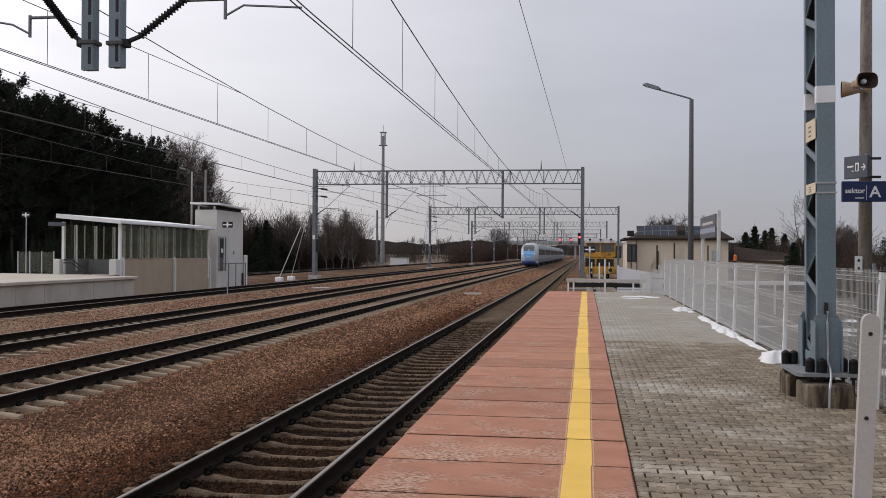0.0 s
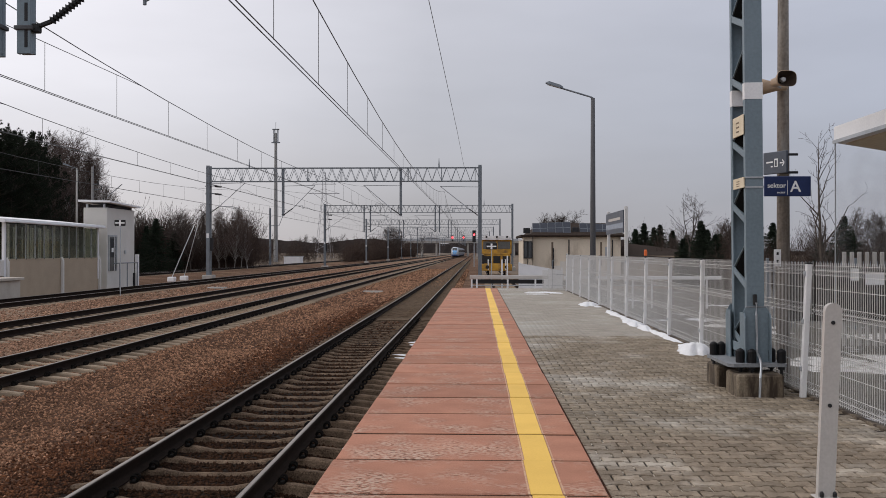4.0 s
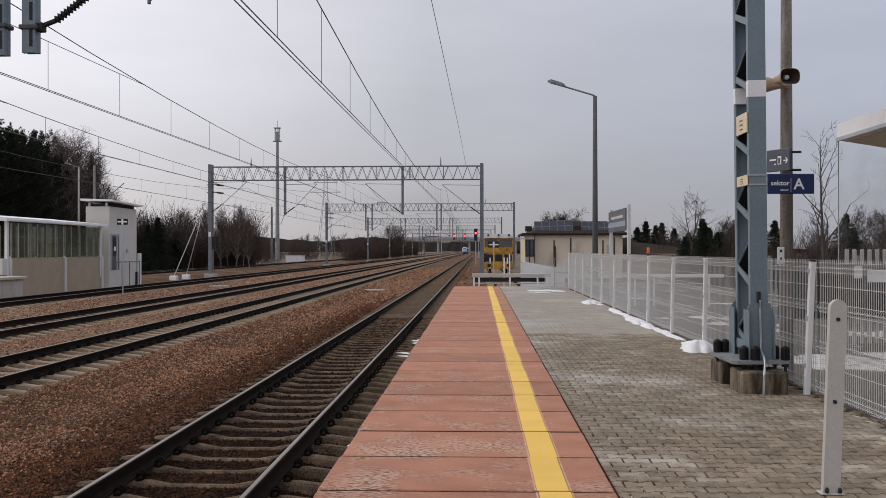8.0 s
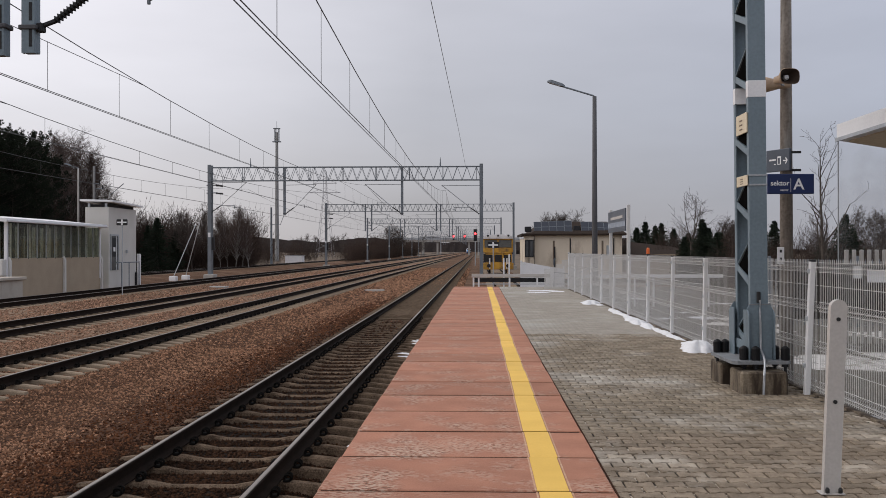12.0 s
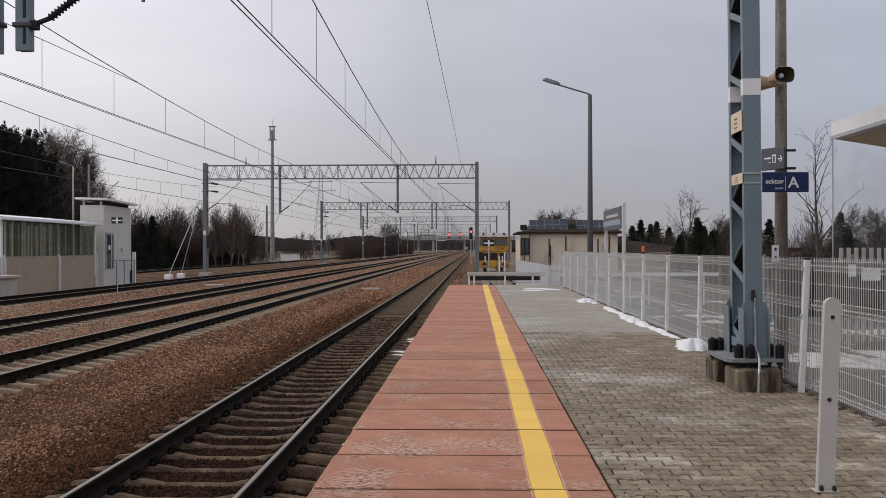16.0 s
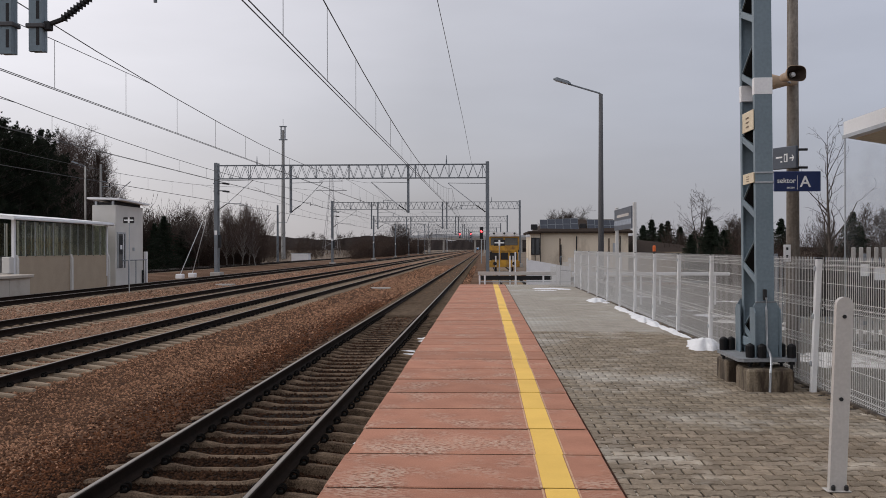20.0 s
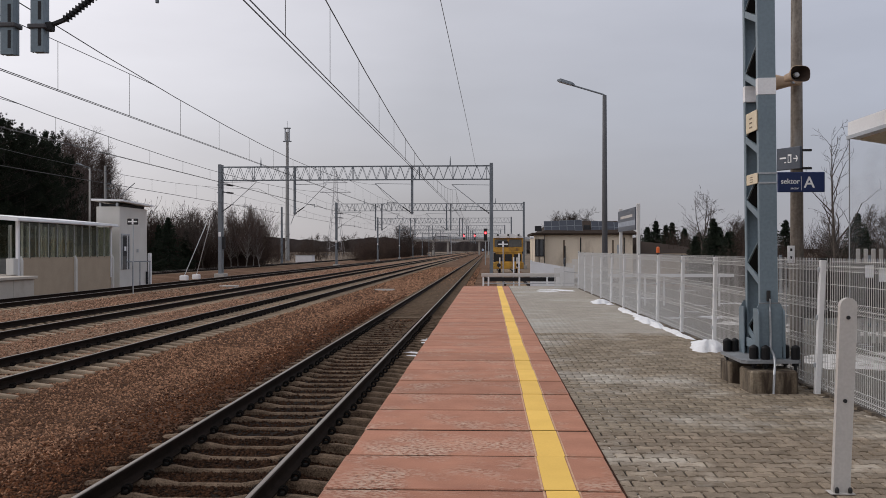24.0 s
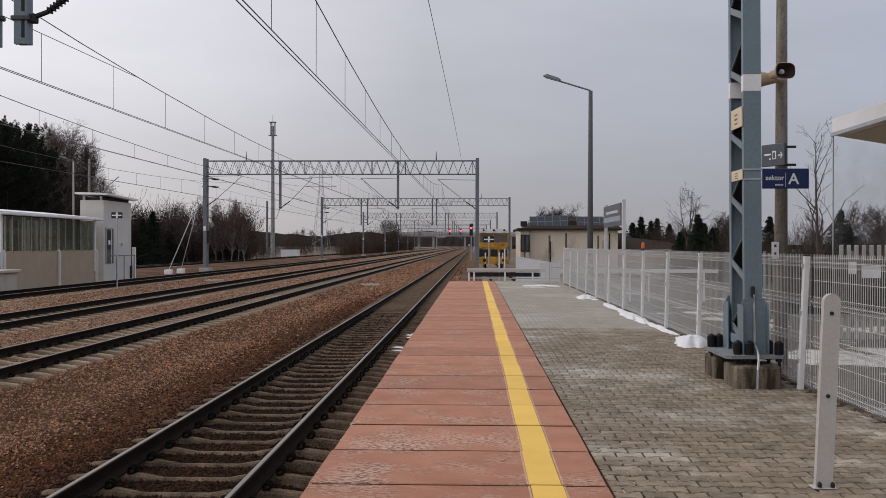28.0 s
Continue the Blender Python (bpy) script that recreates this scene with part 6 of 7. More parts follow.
    for z, w in ((27, 6.5), (31, 5.0)):
        g.bar((-w, 0, z), (w, 0, z), 0.25, 0.25)
        g.bar((-w, 0, z), (0, 0, z + 2), 0.1, 0.1)
        g.bar((w, 0, z), (0, 0, z + 2), 0.1, 0.1)
    part("frame", g, M_FARSTEEL, p)


left_yard_things()


# ---- the train ----
def train():
    t = thing("express_train", "silver high-speed train with a light blue pointed nose", "train", (TRACKS[1][0], 157.0, TRACKS[1][1]))

    def ring(w, h0, h1, y, e=0.45):
        pts = []
        for i in range(24):
            a = 2 * math.pi * i / 24
            c, s = math.cos(a), math.sin(a)
            u = math.copysign(abs(c) ** e, c) * w / 2
            v = (h0 + h1) / 2 + math.copysign(abs(s) ** 0.5, s) * (h1 - h0) / 2
            if v > h1 - 0.9 and h1 > 3:
                u *= 1 - 0.32 * ((v - (h1 - 0.9)) / 0.9) ** 2
            pts.append((u, y, v))
        return pts
    nose = [ring(1.3, 0.75, 1.6, 0.0, 0.72), ring(2.0, 0.55, 2.15, 0.25, 0.72), ring(2.4, 0.42, 2.7, 0.8, 0.72), ring(2.62, 0.38, 3.25, 1.6, 0.72), ring(2.74, 0.36, 3.7, 2.6, 0.65), ring(2.8, 0.36, 3.95, 4.0, 0.55), ring(2.83, 0.36, 4.05, 6.5)]
    ns = part("nose", Geo().loft(nose), M_TRAINW, t, "silver tapering nose", smooth=True)
    part("nose_skirt", Geo().loft([ring(1.36, 0.62, 1.05, -0.03), ring(2.08, 0.42, 1.12, 0.22), ring(2.48, 0.36, 1.15, 0.78), ring(2.69, 0.34, 1.1, 1.7), ring(2.80, 0.33, 1.0, 3.0), ring(2.86, 0.33, 0.95, 6.0)]), M_TRAINN, ns, "navy blue lower skirt", smooth=True)
    part("bonnet", Geo().loft([[(-0.55, -0.03, 1.15), (0.55, -0.03, 1.15), (0.55, 0.1, 1.15), (-0.55, 0.1, 1.15)], [(-0.62, 0.0, 1.55), (0.62, 0.0, 1.55), (0.62, 0.15, 1.5), (-0.62, 0.15, 1.5)], [(-0.85, 0.20, 2.10), (0.85, 0.20, 2.10), (0.85, 0.35, 2.0), (-0.85, 0.35, 2.0)], [(-0.86, 0.66, 2.62), (0.86, 0.66, 2.62), (0.86, 0.78, 2.5), (-0.86, 0.78, 2.5)]]), M_TRAINB, ns, "light blue bonnet patch")
    part("windscreen", Geo().loft([[(-0.8, 0.66, 2.55), (0.8, 0.66, 2.55), (0.84, 0.74, 2.66), (-0.84, 0.74, 2.66)], [(-0.95, 1.5, 3.24), (0.95, 1.5, 3.24), (0.95, 1.75, 3.30), (-0.95, 1.75, 3.30)], [(-0.78, 2.2, 3.60), (0.78, 2.2, 3.60), (0.78, 2.4, 3.58), (-0.78, 2.4, 3.58)]]), M_DARKGLASS, ns)
    for x in (-0.75, 0.75):
        part("tail_lamp", Geo().box(x - 0.22, x + 0.22, 0.36, 0.56, 2.05, 2.22, 0.05), M_LAMP, ns)
    y = 6.5
    for k in range(7):
        L = 26.0
        body = Geo().loft([ring(2.83, 0.4, 4.05, y), ring(2.83, 0.4, 4.05, y + L - 0.5)])
        c = part("car_body", body, M_TRAINS, t, smooth=False)
        part("window_band", Geo().box(-1.43, -1.405, y + 0.6, y + L - 1.2, 1.95, 2.95).box(1.405, 1.43, y + 0.6, y + L - 1.2, 1.95, 2.95), M_DARKGLASS, c, "dark window band")
        part("blue_stripe", Geo().box(-1.432, -1.41, y, y + L - 0.5, 0.75, 0.95).box(1.41, 1.432, y, y + L - 0.5, 0.75, 0.95), M_TRAINN, c)
        part("gangway", Geo().box(-1.1, 1.1, y + L - 0.5, y + L, 0.7, 3.6), M_DARK, c)
        for yb in (y + 4, y + L - 4.5):
            part("bogie", Geo().box(-1.2, 1.2, yb - 1.9, yb + 1.9, 0.05, 0.75, 0.05), M_DARK, t)
        y += L
    part("nose", Geo().loft([[(p[0], 2 * 0 + y + 6.5 - p[1], p[2]) for p in r] for r in reversed(nose)]), M_TRAINW, t, smooth=True)
    return t


TRAIN = train()


# ---- trees and woods ----
def sticks(segs, least):
    """Join straight tapering three-sided sticks (start, end, radius, end radius) into arrays."""
    a = np.array([s[0] for s in segs], float).reshape(-1, 3)
    b = np.array([s[1] for s in segs], float).reshape(-1, 3)
    ra = np.maximum(np.array([s[2] for s in segs]), least)[:, None]
    rb = np.maximum(np.array([s[3] for s in segs]), least * 0.6)[:, None]
    d = (b - a) / (np.linalg.norm(b - a, axis=1)[:, None] + 1e-9)
    h = np.where(np.abs(d[:, 2:3]) > 0.8, np.array([[1.0, 0, 0]]), np.array([[0, 0, 1.0]]))
    e1 = np.cross(d, h)
    e1 /= np.linalg.norm(e1, axis=1)[:, None]
    e2 = np.cross(d, e1)
    ring = [(math.cos(w), math.sin(w)) for w in (0.5, 2.594, 4.689)]
    v = np.stack([a + ra * (c * e1 + s * e2) for c, s in ring] + [b + rb * (c * e1 + s * e2) for c, s in ring], 1).reshape(-1, 3)
    f = np.array([(0, 1, 4), (0, 4, 3), (1, 2, 5), (1, 5, 4), (2, 0, 3), (2, 3, 5)])
    return v, (f[None] + 6 * np.arange(len(a))[:, None, None]).reshape(-1, 3)


def slivers(segs, least, seed=1):
    """The finest twigs: one narrow pointed blade from each start to its end."""
    a = np.array([s[0] for s in segs], float).reshape(-1, 3)
    b = np.array([s[1] for s in segs], float).reshape(-1, 3)
    r = np.maximum(np.array([s[2] for s in segs]), least)[:, None]
    w = np.random.default_rng(seed).normal(0, 1, a.shape)
    w -= (b - a) * (np.sum(w * (b - a), 1) / (np.sum((b - a) ** 2, 1) + 1e-9))[:, None]
    w *= r / (np.linalg.norm(w, axis=1)[:, None] + 1e-9)
    v = np.stack([a + w, a - w, b + (b - a) * 0.15], 1).reshape(-1, 3)
    return v, np.arange(len(v)).reshape(-1, 3)


def grow(rng, segs, p, d, length, r, level, depth, kids, angle, bend, lift, shrink):
    """One limb of four bent pieces with side limbs, each starting on its parent."""
    n = 4
    for k in range(n):
        d = d + np.array([rng.gauss(0, bend), rng.gauss(0, bend), rng.gauss(lift, bend * 0.6)])
        d = d / np.linalg.norm(d)
        q = p + d * length / n
        r2 = r * 0.80
        segs.append((p, q, r, r2))
        p, r = q, r2
        if level < depth:
            for m in range(kids if level else kids):
                if rng.random() < 0.15:
                    continue
                s = np.array([rng.gauss(0, 1), rng.gauss(0, 1), rng.gauss(0.15, 0.6)])
                s = s - d * (s @ d)
                s = s / np.linalg.norm(s)
                c = d * math.cos(angle) + s * math.sin(angle)
                grow(rng, segs, p, c, length * rng.uniform(0.7, 1.2) * shrink, r * 0.55, level + 1, depth, kids, angle, bend * 1.1, lift, shrink)


def leafless(seed, height, start=0.25, limbs=24, reach=0.26, rise=0.9, depth=2, kids=2, lift=0.05, twig=0.008, trunk=0.012, forks=1, shrink=0.5, bend=0.10):
    """A leafless tree on the origin: trunk and limbs as one mesh, fine twigs as another."""
    rng = random.Random(seed)
    segs = []
    leaders = []
    base = np.array([0.0, 0.0, -0.25])
    if forks == 1:
        leaders.append((base, np.array([0.0, 0, 1]), height, height * trunk))
    else:
        top = np.array([rng.uniform(-0.02, 0.02) * height, 0, height * start])
        segs.append((base, top, height * trunk, height * trunk * 0.8))
        for k in range(forks):
            a = 6.28 * (k + rng.random() * 0.5) / forks
            leaders.append((top, np.array([math.cos(a) * 0.42, math.sin(a) * 0.42, 1.0]), height * (1 - start) * rng.uniform(0.8, 1.05), height * trunk * 0.62))
    for p, d, length, r in leaders:
        m = 12
        pts = [p]
        for k in range(m):
            d = d + np.array([rng.gauss(0, 0.06), rng.gauss(0, 0.06), 0.08])
            d = d / np.linalg.norm(d)
            pts.append(pts[-1] + d * length / m)
            segs.append((pts[-2], pts[-1], r * (1 - k / (m + 0.6)), r * (1 - (k + 1) / (m + 0.6))))
        u0 = start if forks == 1 else 0.12
        for k in range(limbs):
            u = u0 + (0.97 - u0) * (k + rng.random()) / limbs
            i = min(int(u * m), m - 1)
            q = pts[i] + (pts[i + 1] - pts[i]) * (u * m - i)
            a = rng.uniform(0, 6.28)
            c = np.array([math.cos(a), math.sin(a), rise * rng.uniform(0.6, 1.5)])
            grow(rng, segs, q, c / np.linalg.norm(c), height * reach * rng.uniform(0.6, 1.2) * (1.1 - 0.75 * u), r * (1 - u) * 0.5 + height * 0.0012, 0, depth, kids, 0.75, bend, lift, shrink)
    cut = height * 0.0022
    wood = [s for s in segs if s[2] > cut]
    fine = [s for s in segs if s[2] <= cut]
    v, f = sticks(wood, twig)
    v2, f2 = sticks(fine, twig)
    return raw_mesh("trunk", v, f), raw_mesh("crown", v2, f2)


def needles(rng, centre, aim, n, size, width=0.07, loose=0.8):
    """Tufts of narrow pointed needles at centres, leaning along each one's aim."""
    c = np.repeat(centre, n, 0)
    d = np.repeat(aim, n, 0) + rng.normal(0, loose, c.shape)
    d /= np.linalg.norm(d, axis=1)[:, None]
    side = np.cross(d, rng.normal(0, 1, c.shape))
    side /= np.linalg.norm(side, axis=1)[:, None] + 1e-6
    L = size * rng.uniform(0.5, 1.3, (len(c), 1))
    v = np.stack([c + side * L * width, c - side * L * width, c + d * L], 1).reshape(-1, 3)
    return v, np.arange(len(v)).reshape(-1, 3)


def pine(seed, height):
    """A Scots pine: bare lower stem, irregular boughs bearing flat clumps of needle tufts."""
    rng = np.random.default_rng(seed)
    segs, cen, aim = [], [], []
    p, pts = np.array([0.0, 0, -0.3]), []
    for k in range(13):
        pts.append(p)
        p = p + np.array([rng.normal(0, 0.006), rng.normal(0, 0.006), 1 / 12.2]) * height
        segs.append((pts[-1], p, height * 0.013 * (1 - k / 13.5), height * 0.013 * (1 - (k + 1) / 13.5)))
    pts.append(p)
    for k in range(58):
        u = 0.26 + 0.73 * (k + rng.random()) / 58
        i = min(int(u * 13), 12)
        q = pts[i] + (pts[i + 1] - pts[i]) * (u * 13 - i)
        a = rng.uniform(0, 6.28)
        reach = height * (0.05 + 0.19 * (1 - u) ** 0.55) * rng.uniform(0.45, 1.25)
        out = np.array([math.cos(a), math.sin(a), 0.10 + 0.75 * u * rng.uniform(0.4, 1.2)])
        tip = q + out * reach
        segs.append((q, tip, height * 0.0035, height * 0.001))
        across = np.array([-math.sin(a), math.cos(a), 0.0])
        for j in range(11):
            f = rng.uniform(0.25, 1.05)
            c = q + (tip - q) * f + across * rng.normal(0, 0.20) * reach * f + np.array([0, 0, abs(rng.normal(0.0, 0.03)) * height * 0.5])
            segs.append((q + (tip - q) * f * 0.85, c, height * 0.001, height * 0.0006))
            for e in range(3):
                cen.append(c + rng.normal(0, 0.007 * height, 3) + np.array([0, 0, 0.011 * height * e]))
                aim.append(out * 0.35 + np.array([0, 0, 0.9]))
    v, f = sticks(segs, 0.012)
    v2, f2 = needles(rng, np.array(cen), np.array(aim), 46, height * 0.0155, 0.062, 0.62)
    return raw_mesh("trunk", v, f), raw_mesh("crown", v2, f2)


def spruce(seed, height):
    """A spruce: a cone of drooping boughs with hanging sprays."""
    rng = np.random.default_rng(seed)
    segs = [(np.array([0.0, 0, -0.3]), np.array([0.0, 0, height]), height * 0.016, 0.01)]
    cen, aim = [], []
    z = 0.04 * height
    while z < height * 0.99:
        u = z / height
        r = height * (0.42 * (1 - u) ** 0.90 + 0.004)
        for k in range(8):
            a, rr = rng.uniform(0, 6.28), r * rng.uniform(0.35, 1.25)
            out = np.array([math.cos(a), math.sin(a), 0.12 - 0.45 * (1 - u)])
            q = np.array([0, 0, z])
            tip = q + out * rr
            segs.append((q, tip, height * 0.003, 0.006))
            for j in range(9):
                f = rng.uniform(0.1, 1.0)
                cen.append(q + (tip - q) * f + np.array([-out[1], out[0], 0]) * rng.normal(0, 0.16) * rr)
                aim.append(out + np.array([0, 0, -0.3]))
        z += height * 0.024
    v, f = sticks(segs, 0.01)
    v2, f2 = needles(rng, np.array(cen), np.array(aim), 18, height * 0.032, 0.08, 0.7)
    return raw_mesh("trunk", v, f), raw_mesh("crown", v2, f2)


def plant(name, label, category, meshes, mats, places, group):
    """Place one tree mesh pair at each (x, y, z, scale, turn)."""
    for x, y, z, s, r in places:
        t = thing(name, label, category, (x, y, z), group=group, turn=r)
        t.scale = (s, s, s)
        for me, nm, mt in zip(meshes, ("trunk", "crown"), mats):
            part(nm, me, mt, t)


def woods():
    rng = random.Random(11)
    # pines: they get taller away from the line
    pines = [pine(s, 16.0) for s in (1, 2, 3, 4, 5)]
    rows = []
    for k in range(66):
        u = (k % 33) / 32
        back = k // 33
        y = 80 + 22 * u + 16 * back + rng.uniform(-5, 5)
        ratio = 0.80 - 0.335 * u + rng.uniform(-0.012, 0.012)
        h = (13.0 + 35 * (ratio - 0.467)) * y / 85 * rng.uniform(0.66, 0.915)
        rows.append((-ratio * y, y, -1.1, h / 16, rng.uniform(0, 360)))
    edge = ((-48.9, 95, 15.9), (-49.9, 92, 17.4), (-47.5, 98, 14.6), (-49.5, 100, 15.6), (-48.4, 104, 14.5), (-50.9, 90, 17.7), (-48.8, 108, 13.4), (-49.7, 94, 16.8), (-54.0, 88, 18.6), (-53.1, 90, 18.2))
    rows += [(x, y, -1.1, h / 17.9, 47 * k) for k, (x, y, h) in enumerate(edge)]
    for k in range(5):
        plant("pine_tree", "tall dark green pine at the edge of the woods", "tree", pines[k], (M_BARK, M_PINE), rows[k::5], "pine woods")
    # birches beside the pines
    birch = [leafless(s, 17, 0.18, 80, 0.27, 1.75, 2, 2, 0.01, 0.011, 0.010, shrink=0.52, bend=0.08) for s in (21, 22, 23)]
    spots = ((-0.459, 118, 0.90), (-0.448, 121, 0.97), (-0.437, 119, 1.0), (-0.428, 124, 1.03), (-0.419, 120, 0.93), (-0.408, 123, 0.88), (-0.44, 130, 1.0), (-0.425, 134, 1.05), (-0.398, 126, 0.66), (-0.388, 130, 0.6), (-0.466, 126, 0.95), (-0.455, 134, 1.0), (-0.412, 132, 0.92), (-0.445, 114, 0.8), (-0.43, 114, 0.72), (-0.272, 119, 0.40), (-0.265, 121, 0.46), (-0.257, 118, 0.47), (-0.249, 121, 0.45), (-0.242, 119, 0.40), (-0.29, 124, 0.42), (-0.31, 126, 0.45))
    for k in range(3):
        plant("birch_tree", "bare pale-stemmed birch beside the pines", "tree", birch[k], (M_BIRCH, M_BIRCHTWIG), [(q * y, y, -1.1, sc, rng.uniform(0, 360)) for q, y, sc in spots[k::3]], "birches")
    # bare trees behind the tracks
    bare = [leafless(s, 9, 0.16, 22, 0.30, 1.1, 2, 2, 0.03, 0.014, 0.012, forks=f, shrink=0.55, bend=0.12) for s, f in ((31, 2), (32, 3), (33, 1))]
    places = [(-0.245 - 0.0105 * k + rng.uniform(-0.006, 0.006), 118 + rng.uniform(0, 34), rng.uniform(0.5, 0.85)) for k in range(18)]
    places += [(-0.302, 112, 0.92)]
    for k in range(3):
        plant("bare_tree", "leafless brown tree behind the tracks", "tree", bare[k], (M_BARK, M_TWIG), [(q * y, y, -1.1, sc, rng.uniform(0, 360)) for q, y, sc in places[k::3]], "bare trees behind the tracks")
    far = [(-0.175, 300, 0.9), (-0.15, 330, 0.9), (-0.165, 420, 1.0), (-0.09, 300, 1.25), (-0.085, 310, 1.2), (-0.145, 260, 0.8), (-0.19, 360, 0.9), (-0.11, 380, 1.0), (-0.06, 420, 1.1)]
    for k in range(3):
        plant("bare_tree", "leafless tree far along the line", "tree", bare[k], (M_BARK, M_TWIG), [(q * y, y, -1.1, sc, rng.uniform(0, 360)) for q, y, sc in far[k::3]], "far bare trees")
    # trees on the yard side: sideways share of the distance, distance, scale
    tall = leafless(44, 8.4, 0.20, 17, 0.33, 1.3, 2, 1, 0.05, 0.008, 0.017, shrink=0.42, bend=0.13)
    plant("bare_tree", "tall leafless tree with sparse rising limbs behind the yard", "tree", tall, (M_BARK, M_TWIG), [(16.5, 46, -1.0, 1.0, 40)], "bare trees behind the yard")
    wide = leafless(46, 7.0, 0.42, 9, 0.30, 0.7, 2, 1, 0.03, 0.010, 0.015, forks=3, shrink=0.5, bend=0.16)
    plant("bare_tree", "leafless tree with an open forked crown behind the yard", "tree", wide, (M_BARK, M_TWIG), [(16.5, 75, -1.0, 1.0, 20), (24.0, 68, -1.0, 0.55, 90)], "bare trees behind the yard")
    for k in range(3):
        plant("bare_tree", "leafless tree with a rounded crown behind the yard", "tree", bare[k], (M_BARK, M_TWIG), [(q * y, y, -1.0, sc, rng.uniform(0, 360)) for q, y, sc in
              ((0.256, 86, 0.62), (0.262, 90, 0.60), (0.246, 88, 0.56), (0.408, 74, 0.66), (0.416, 76, 0.64), (0.445, 74, 0.66), (0.215, 95, 0.5), (0.47, 70, 0.68), (0.36, 60, 0.50), (0.07, 128, 0.74), (0.074, 131, 0.80), (0.078, 130, 0.84), (0.082, 134, 0.88), (0.086, 130, 0.86), (0.090, 133, 0.88), (0.094, 129, 0.82), (0.098, 132, 0.78), (0.102, 130, 0.70))[k::3]], "bare trees behind the yard")
    firs = [spruce(s, 8.0) for s in (51, 52)]
    stands = ((16.8, 102, 0.62), (17.9, 103, 0.70), (18.6, 101, 0.64), (19.6, 103, 0.68), (20.7, 102, 0.60), (18.6, 80, 0.64), (17.9, 82, 0.50), (19.4, 81, 0.54), (27.3, 72, 0.65), (28.3, 73, 0.50), (24.5, 80, 0.62), (26.6, 75, 0.45), (15.9, 68, 0.56), (16.7, 70, 0.52), (15.2, 71, 0.44), (17.6, 71, 0.48), (19.9, 79, 0.5), (12.6, 92, 0.42), (-37.4, 110, 0.80), (-39.2, 112, 0.70), (-36.2, 113, 0.62))
    for k in range(2):
        plant("spruce_tree", "dark green spruce among the bare trees", "tree", firs[k], (M_BARK, M_SPRUCE), [(x, y, -1.0, sc, rng.uniform(0, 360)) for x, y, sc in stands[k::2]], "spruces")


def bush(seed, stems=8, depth=2):
    """One leafless shrub a metre high, all stems joined at the ground."""
    rng = random.Random(seed)
    segs = []
    for k in range(stems):
        a = rng.uniform(0, 6.28)
        d = np.array([math.cos(a) * 0.4, math.sin(a) * 0.4, 1.0])
        grow(rng, segs, np.array([rng.uniform(-0.12, 0.12), rng.uniform(-0.12, 0.12), -0.03]), d / np.linalg.norm(d), rng.uniform(0.6, 1.0), 0.008, 0, depth, 1, 0.55, 0.10, 0.06, 0.5)
    return segs


def thicket(name, label, strips, per_metre, seed, material, thin=0.0032):
    """Brush that nobody could count: many shrubs filling strips of ground with an uneven top."""
    rng = np.random.default_rng(seed)
    kinds = [slivers(bush(seed * 10 + k), thin, k) for k in range(4)]
    vs, fs, base = [], [], 0
    for x0, y0, x1, y1, h, deep in strips:
        m = int(per_metre * math.hypot(x1 - x0, y1 - y0))
        for i in range(m):
            u = (i + rng.random()) / m
            s = h * (0.62 + 0.20 * math.sin(u * 19 + seed) + 0.12 * math.sin(u * 53 + 2 * seed) + rng.uniform(-0.18, 0.22))
            w = s * rng.uniform(0.6, 1.0) if h > 3 else s * rng.uniform(0.9, 1.5)
            a = rng.uniform(0, 6.28)
            v, f = kinds[rng.integers(4)]
            c, q = math.cos(a) * w, math.sin(a) * w
            vs.append(np.stack([v[:, 0] * c - v[:, 1] * q + x0 + (x1 - x0) * u + rng.normal(0, 0.3), v[:, 0] * q + v[:, 1] * c + y0 + (y1 - y0) * u + rng.uniform(0, deep), v[:, 2] * s - 1.05], 1))
            fs.append(f + base)
            base += len(v)
    ob = part(name, raw_mesh(name, np.concatenate(vs), np.concatenate(fs)), material)
    tagged(ob, label, "bushes", kind="stuff")


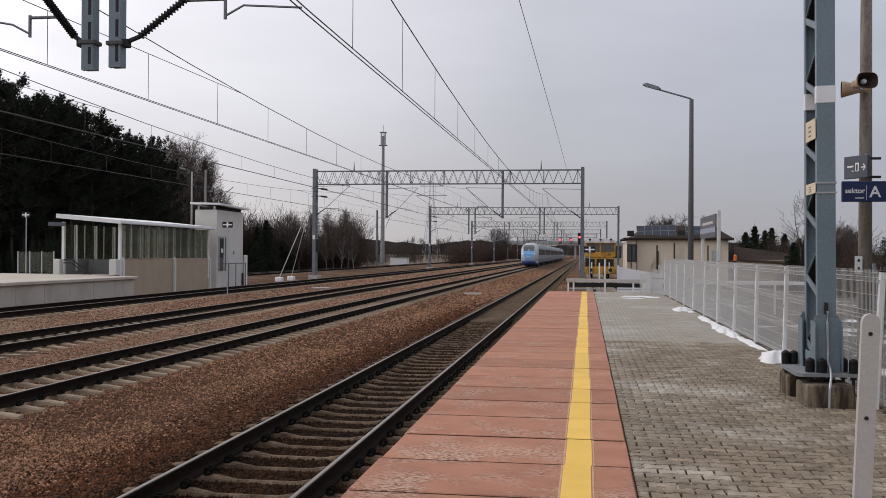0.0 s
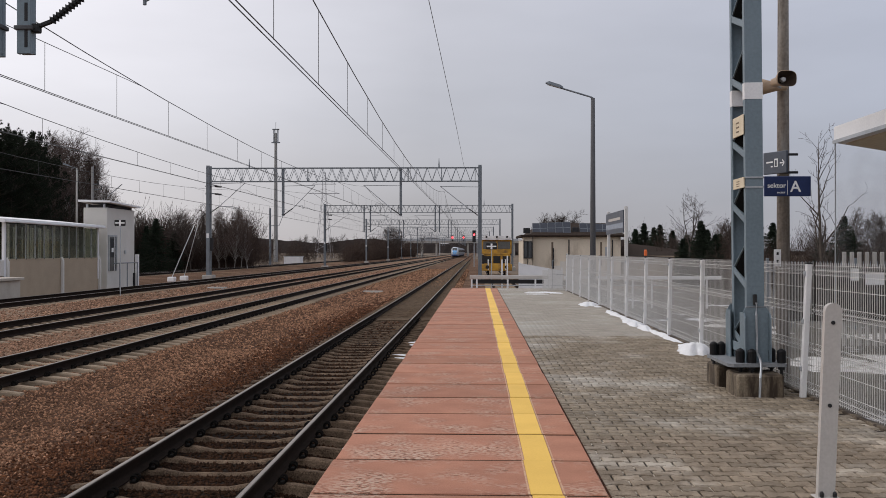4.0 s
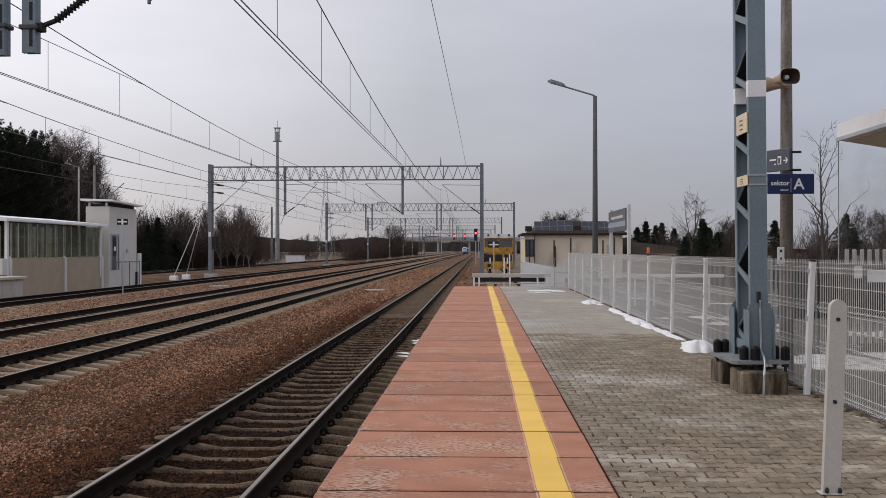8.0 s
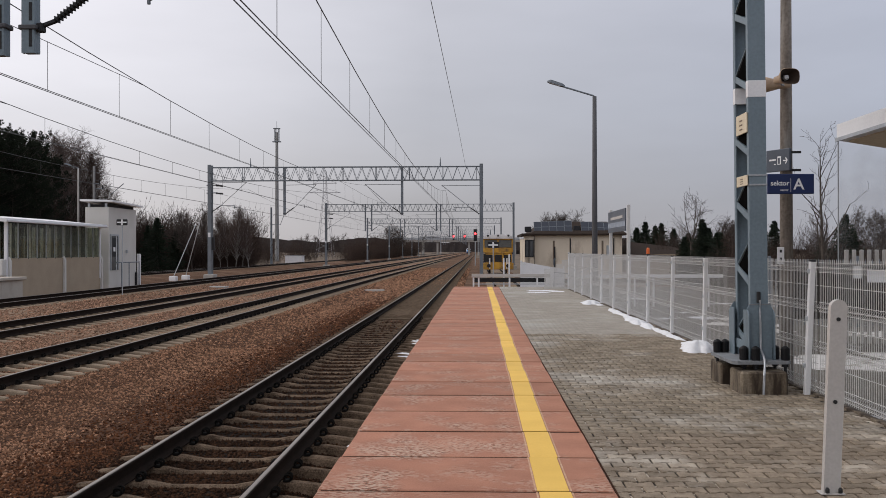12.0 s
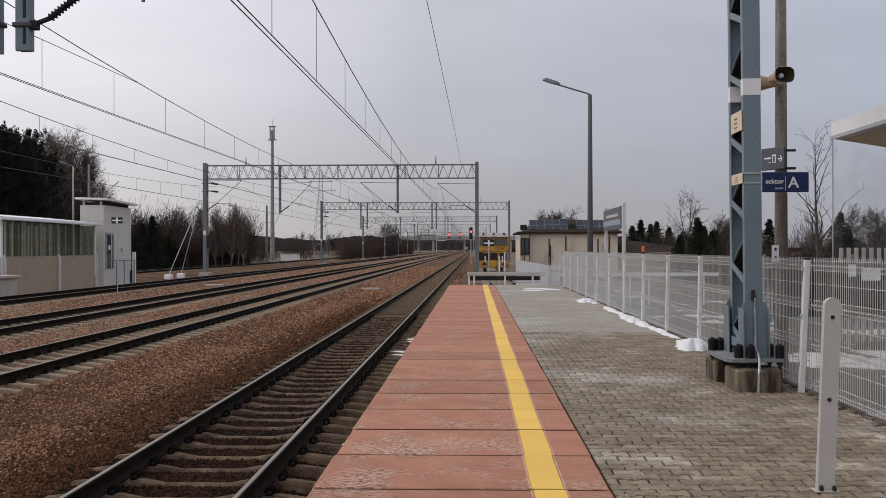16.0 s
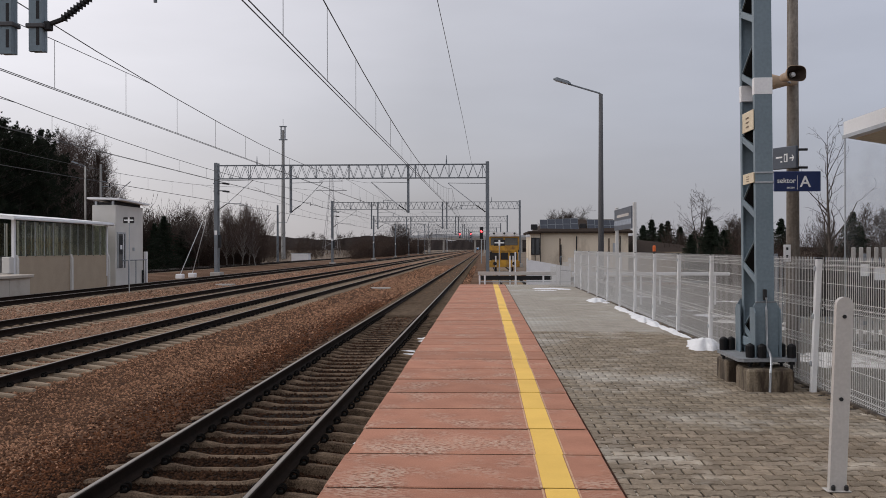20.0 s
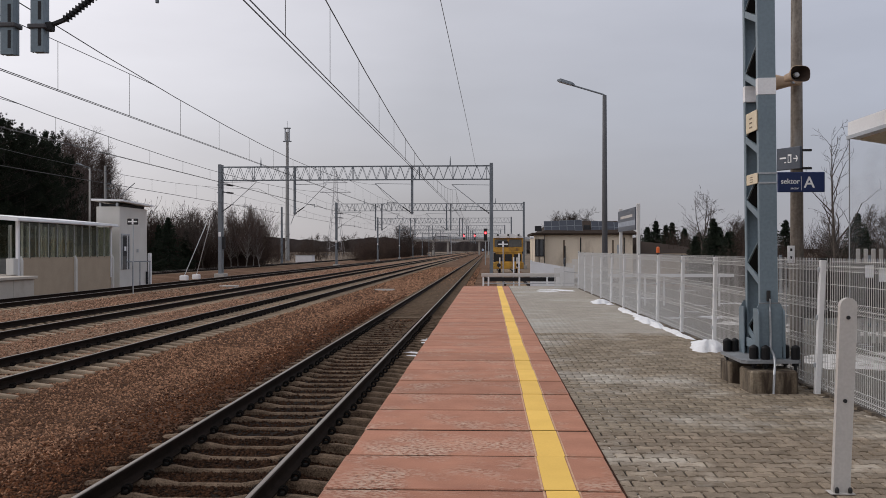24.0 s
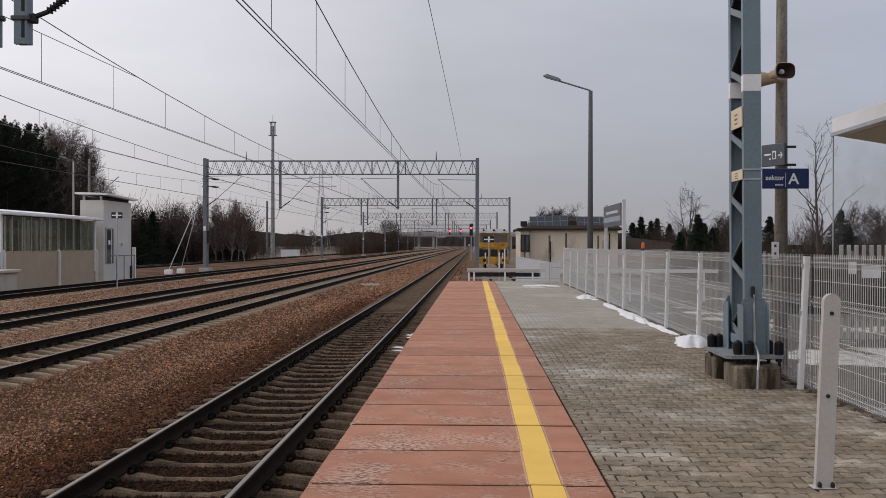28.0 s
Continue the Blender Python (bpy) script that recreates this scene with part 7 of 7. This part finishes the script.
woods()
thicket("brush_thicket", "brown leafless brush behind the tracks", ((-62, 98, -40, 112, 6.6, 6), (-52, 112, -30, 122, 5.6, 6), (-62, 132, -34, 140, 6.5, 8)), 15.0, 3, M_BRUSH, 0.0052)
thicket("far_brush", "brown leafless brush far along the line", ((-45, 128, -36, 165, 3.2, 6), (-27, 190, -27, 320, 4.2, 5), (-29, 240, -31, 470, 5.4, 8), (-60, 190, -34, 200, 4.0, 6), (-90, 260, -30, 300, 4.6, 8)), 2.4, 4, M_BRUSH, 0.007)
thicket("yard_brush", "dark leafless brush and hedges behind the yard", ((15, 106, 30, 100, 4.0, 5), (17, 77, 22, 75, 3.8, 4), (22, 75, 38, 70, 3.3, 6), (20, 90, 46, 84, 4.0, 6), (15.2, 84, 23, 82, 3.8, 4), (14.6, 58, 34, 56, 2.6, 4)), 10.0, 5, M_BRUSH, 0.0045)
thicket("pine_undergrowth", "dark undergrowth at the foot of the pines", ((-66, 78, -42, 92, 4.0, 6), (-75, 90, -48, 112, 7.0, 8), (-95, 100, -52, 118, 9.0, 6)), 9.0, 9, M_PINE, 0.010)


def far_woods():
    for x0, x1, y, h, seed in ((-1500, -60, 1500, 26, 1), (-700, 300, 1900, 29, 2), (20, 900, 700, 4, 3), (-500, -130, 500, 9, 4)):
        rng = random.Random(seed)
        n = 120
        pts = [(x0 + (x1 - x0) * k / n, y, -1.5 + h * (0.75 + 0.18 * math.sin(k * 0.21 + seed) + 0.10 * rng.random())) for k in range(n + 1)]
        vs = [(p[0], y + (k % 2) * 3, -2) for k, p in enumerate(pts)] + pts
        g = Geo().add(vs, [(k, k + 1, n + 2 + k, n + 1 + k) for k in range(n)])
        ob = part("backdrop_woods", g, M_FAR)
        tagged(ob, "hazy line of distant woods on the horizon", "woods", kind="structure")


far_woods()


def low_roofs():
    for x, y, w, d, h, label in ((13.0, 82, 4.6, 6, 2.2, "low dark shed with a sloping roof behind the yard"), (7.5, 110, 5, 8, 3.2, "brown house behind the yard")):
        s = thing("shed", label, "shed", (x, y, -1.0))
        part("wall", Geo().box(0, w, 0, d, 0, h), M_WALLTAN, s)
        part("roof", Geo().loft([[(-0.4, -0.4, h), (w + 0.4, -0.4, h - 0.3), (w + 0.4, d + 0.4, h - 0.3), (-0.4, d + 0.4, h)], [(0.2, d / 2 - 0.1, h + 1.1), (w - 0.2, d / 2 - 0.1, h + 0.6), (w - 0.2, d / 2 + 0.1, h + 0.6), (0.2, d / 2 + 0.1, h + 1.1)]]), M_ROOF, s)


low_roofs()
pavers()


# ---- what moves ----
def motions():
    rows = [(t, pose(TRACKS[1][0], 157.0 + 54.4 * t, TRACKS[1][1])) for t in (0.0, 7.0, 14.0, 21.0, 28.0)]
    walk(TRAIN, rows)


motions()
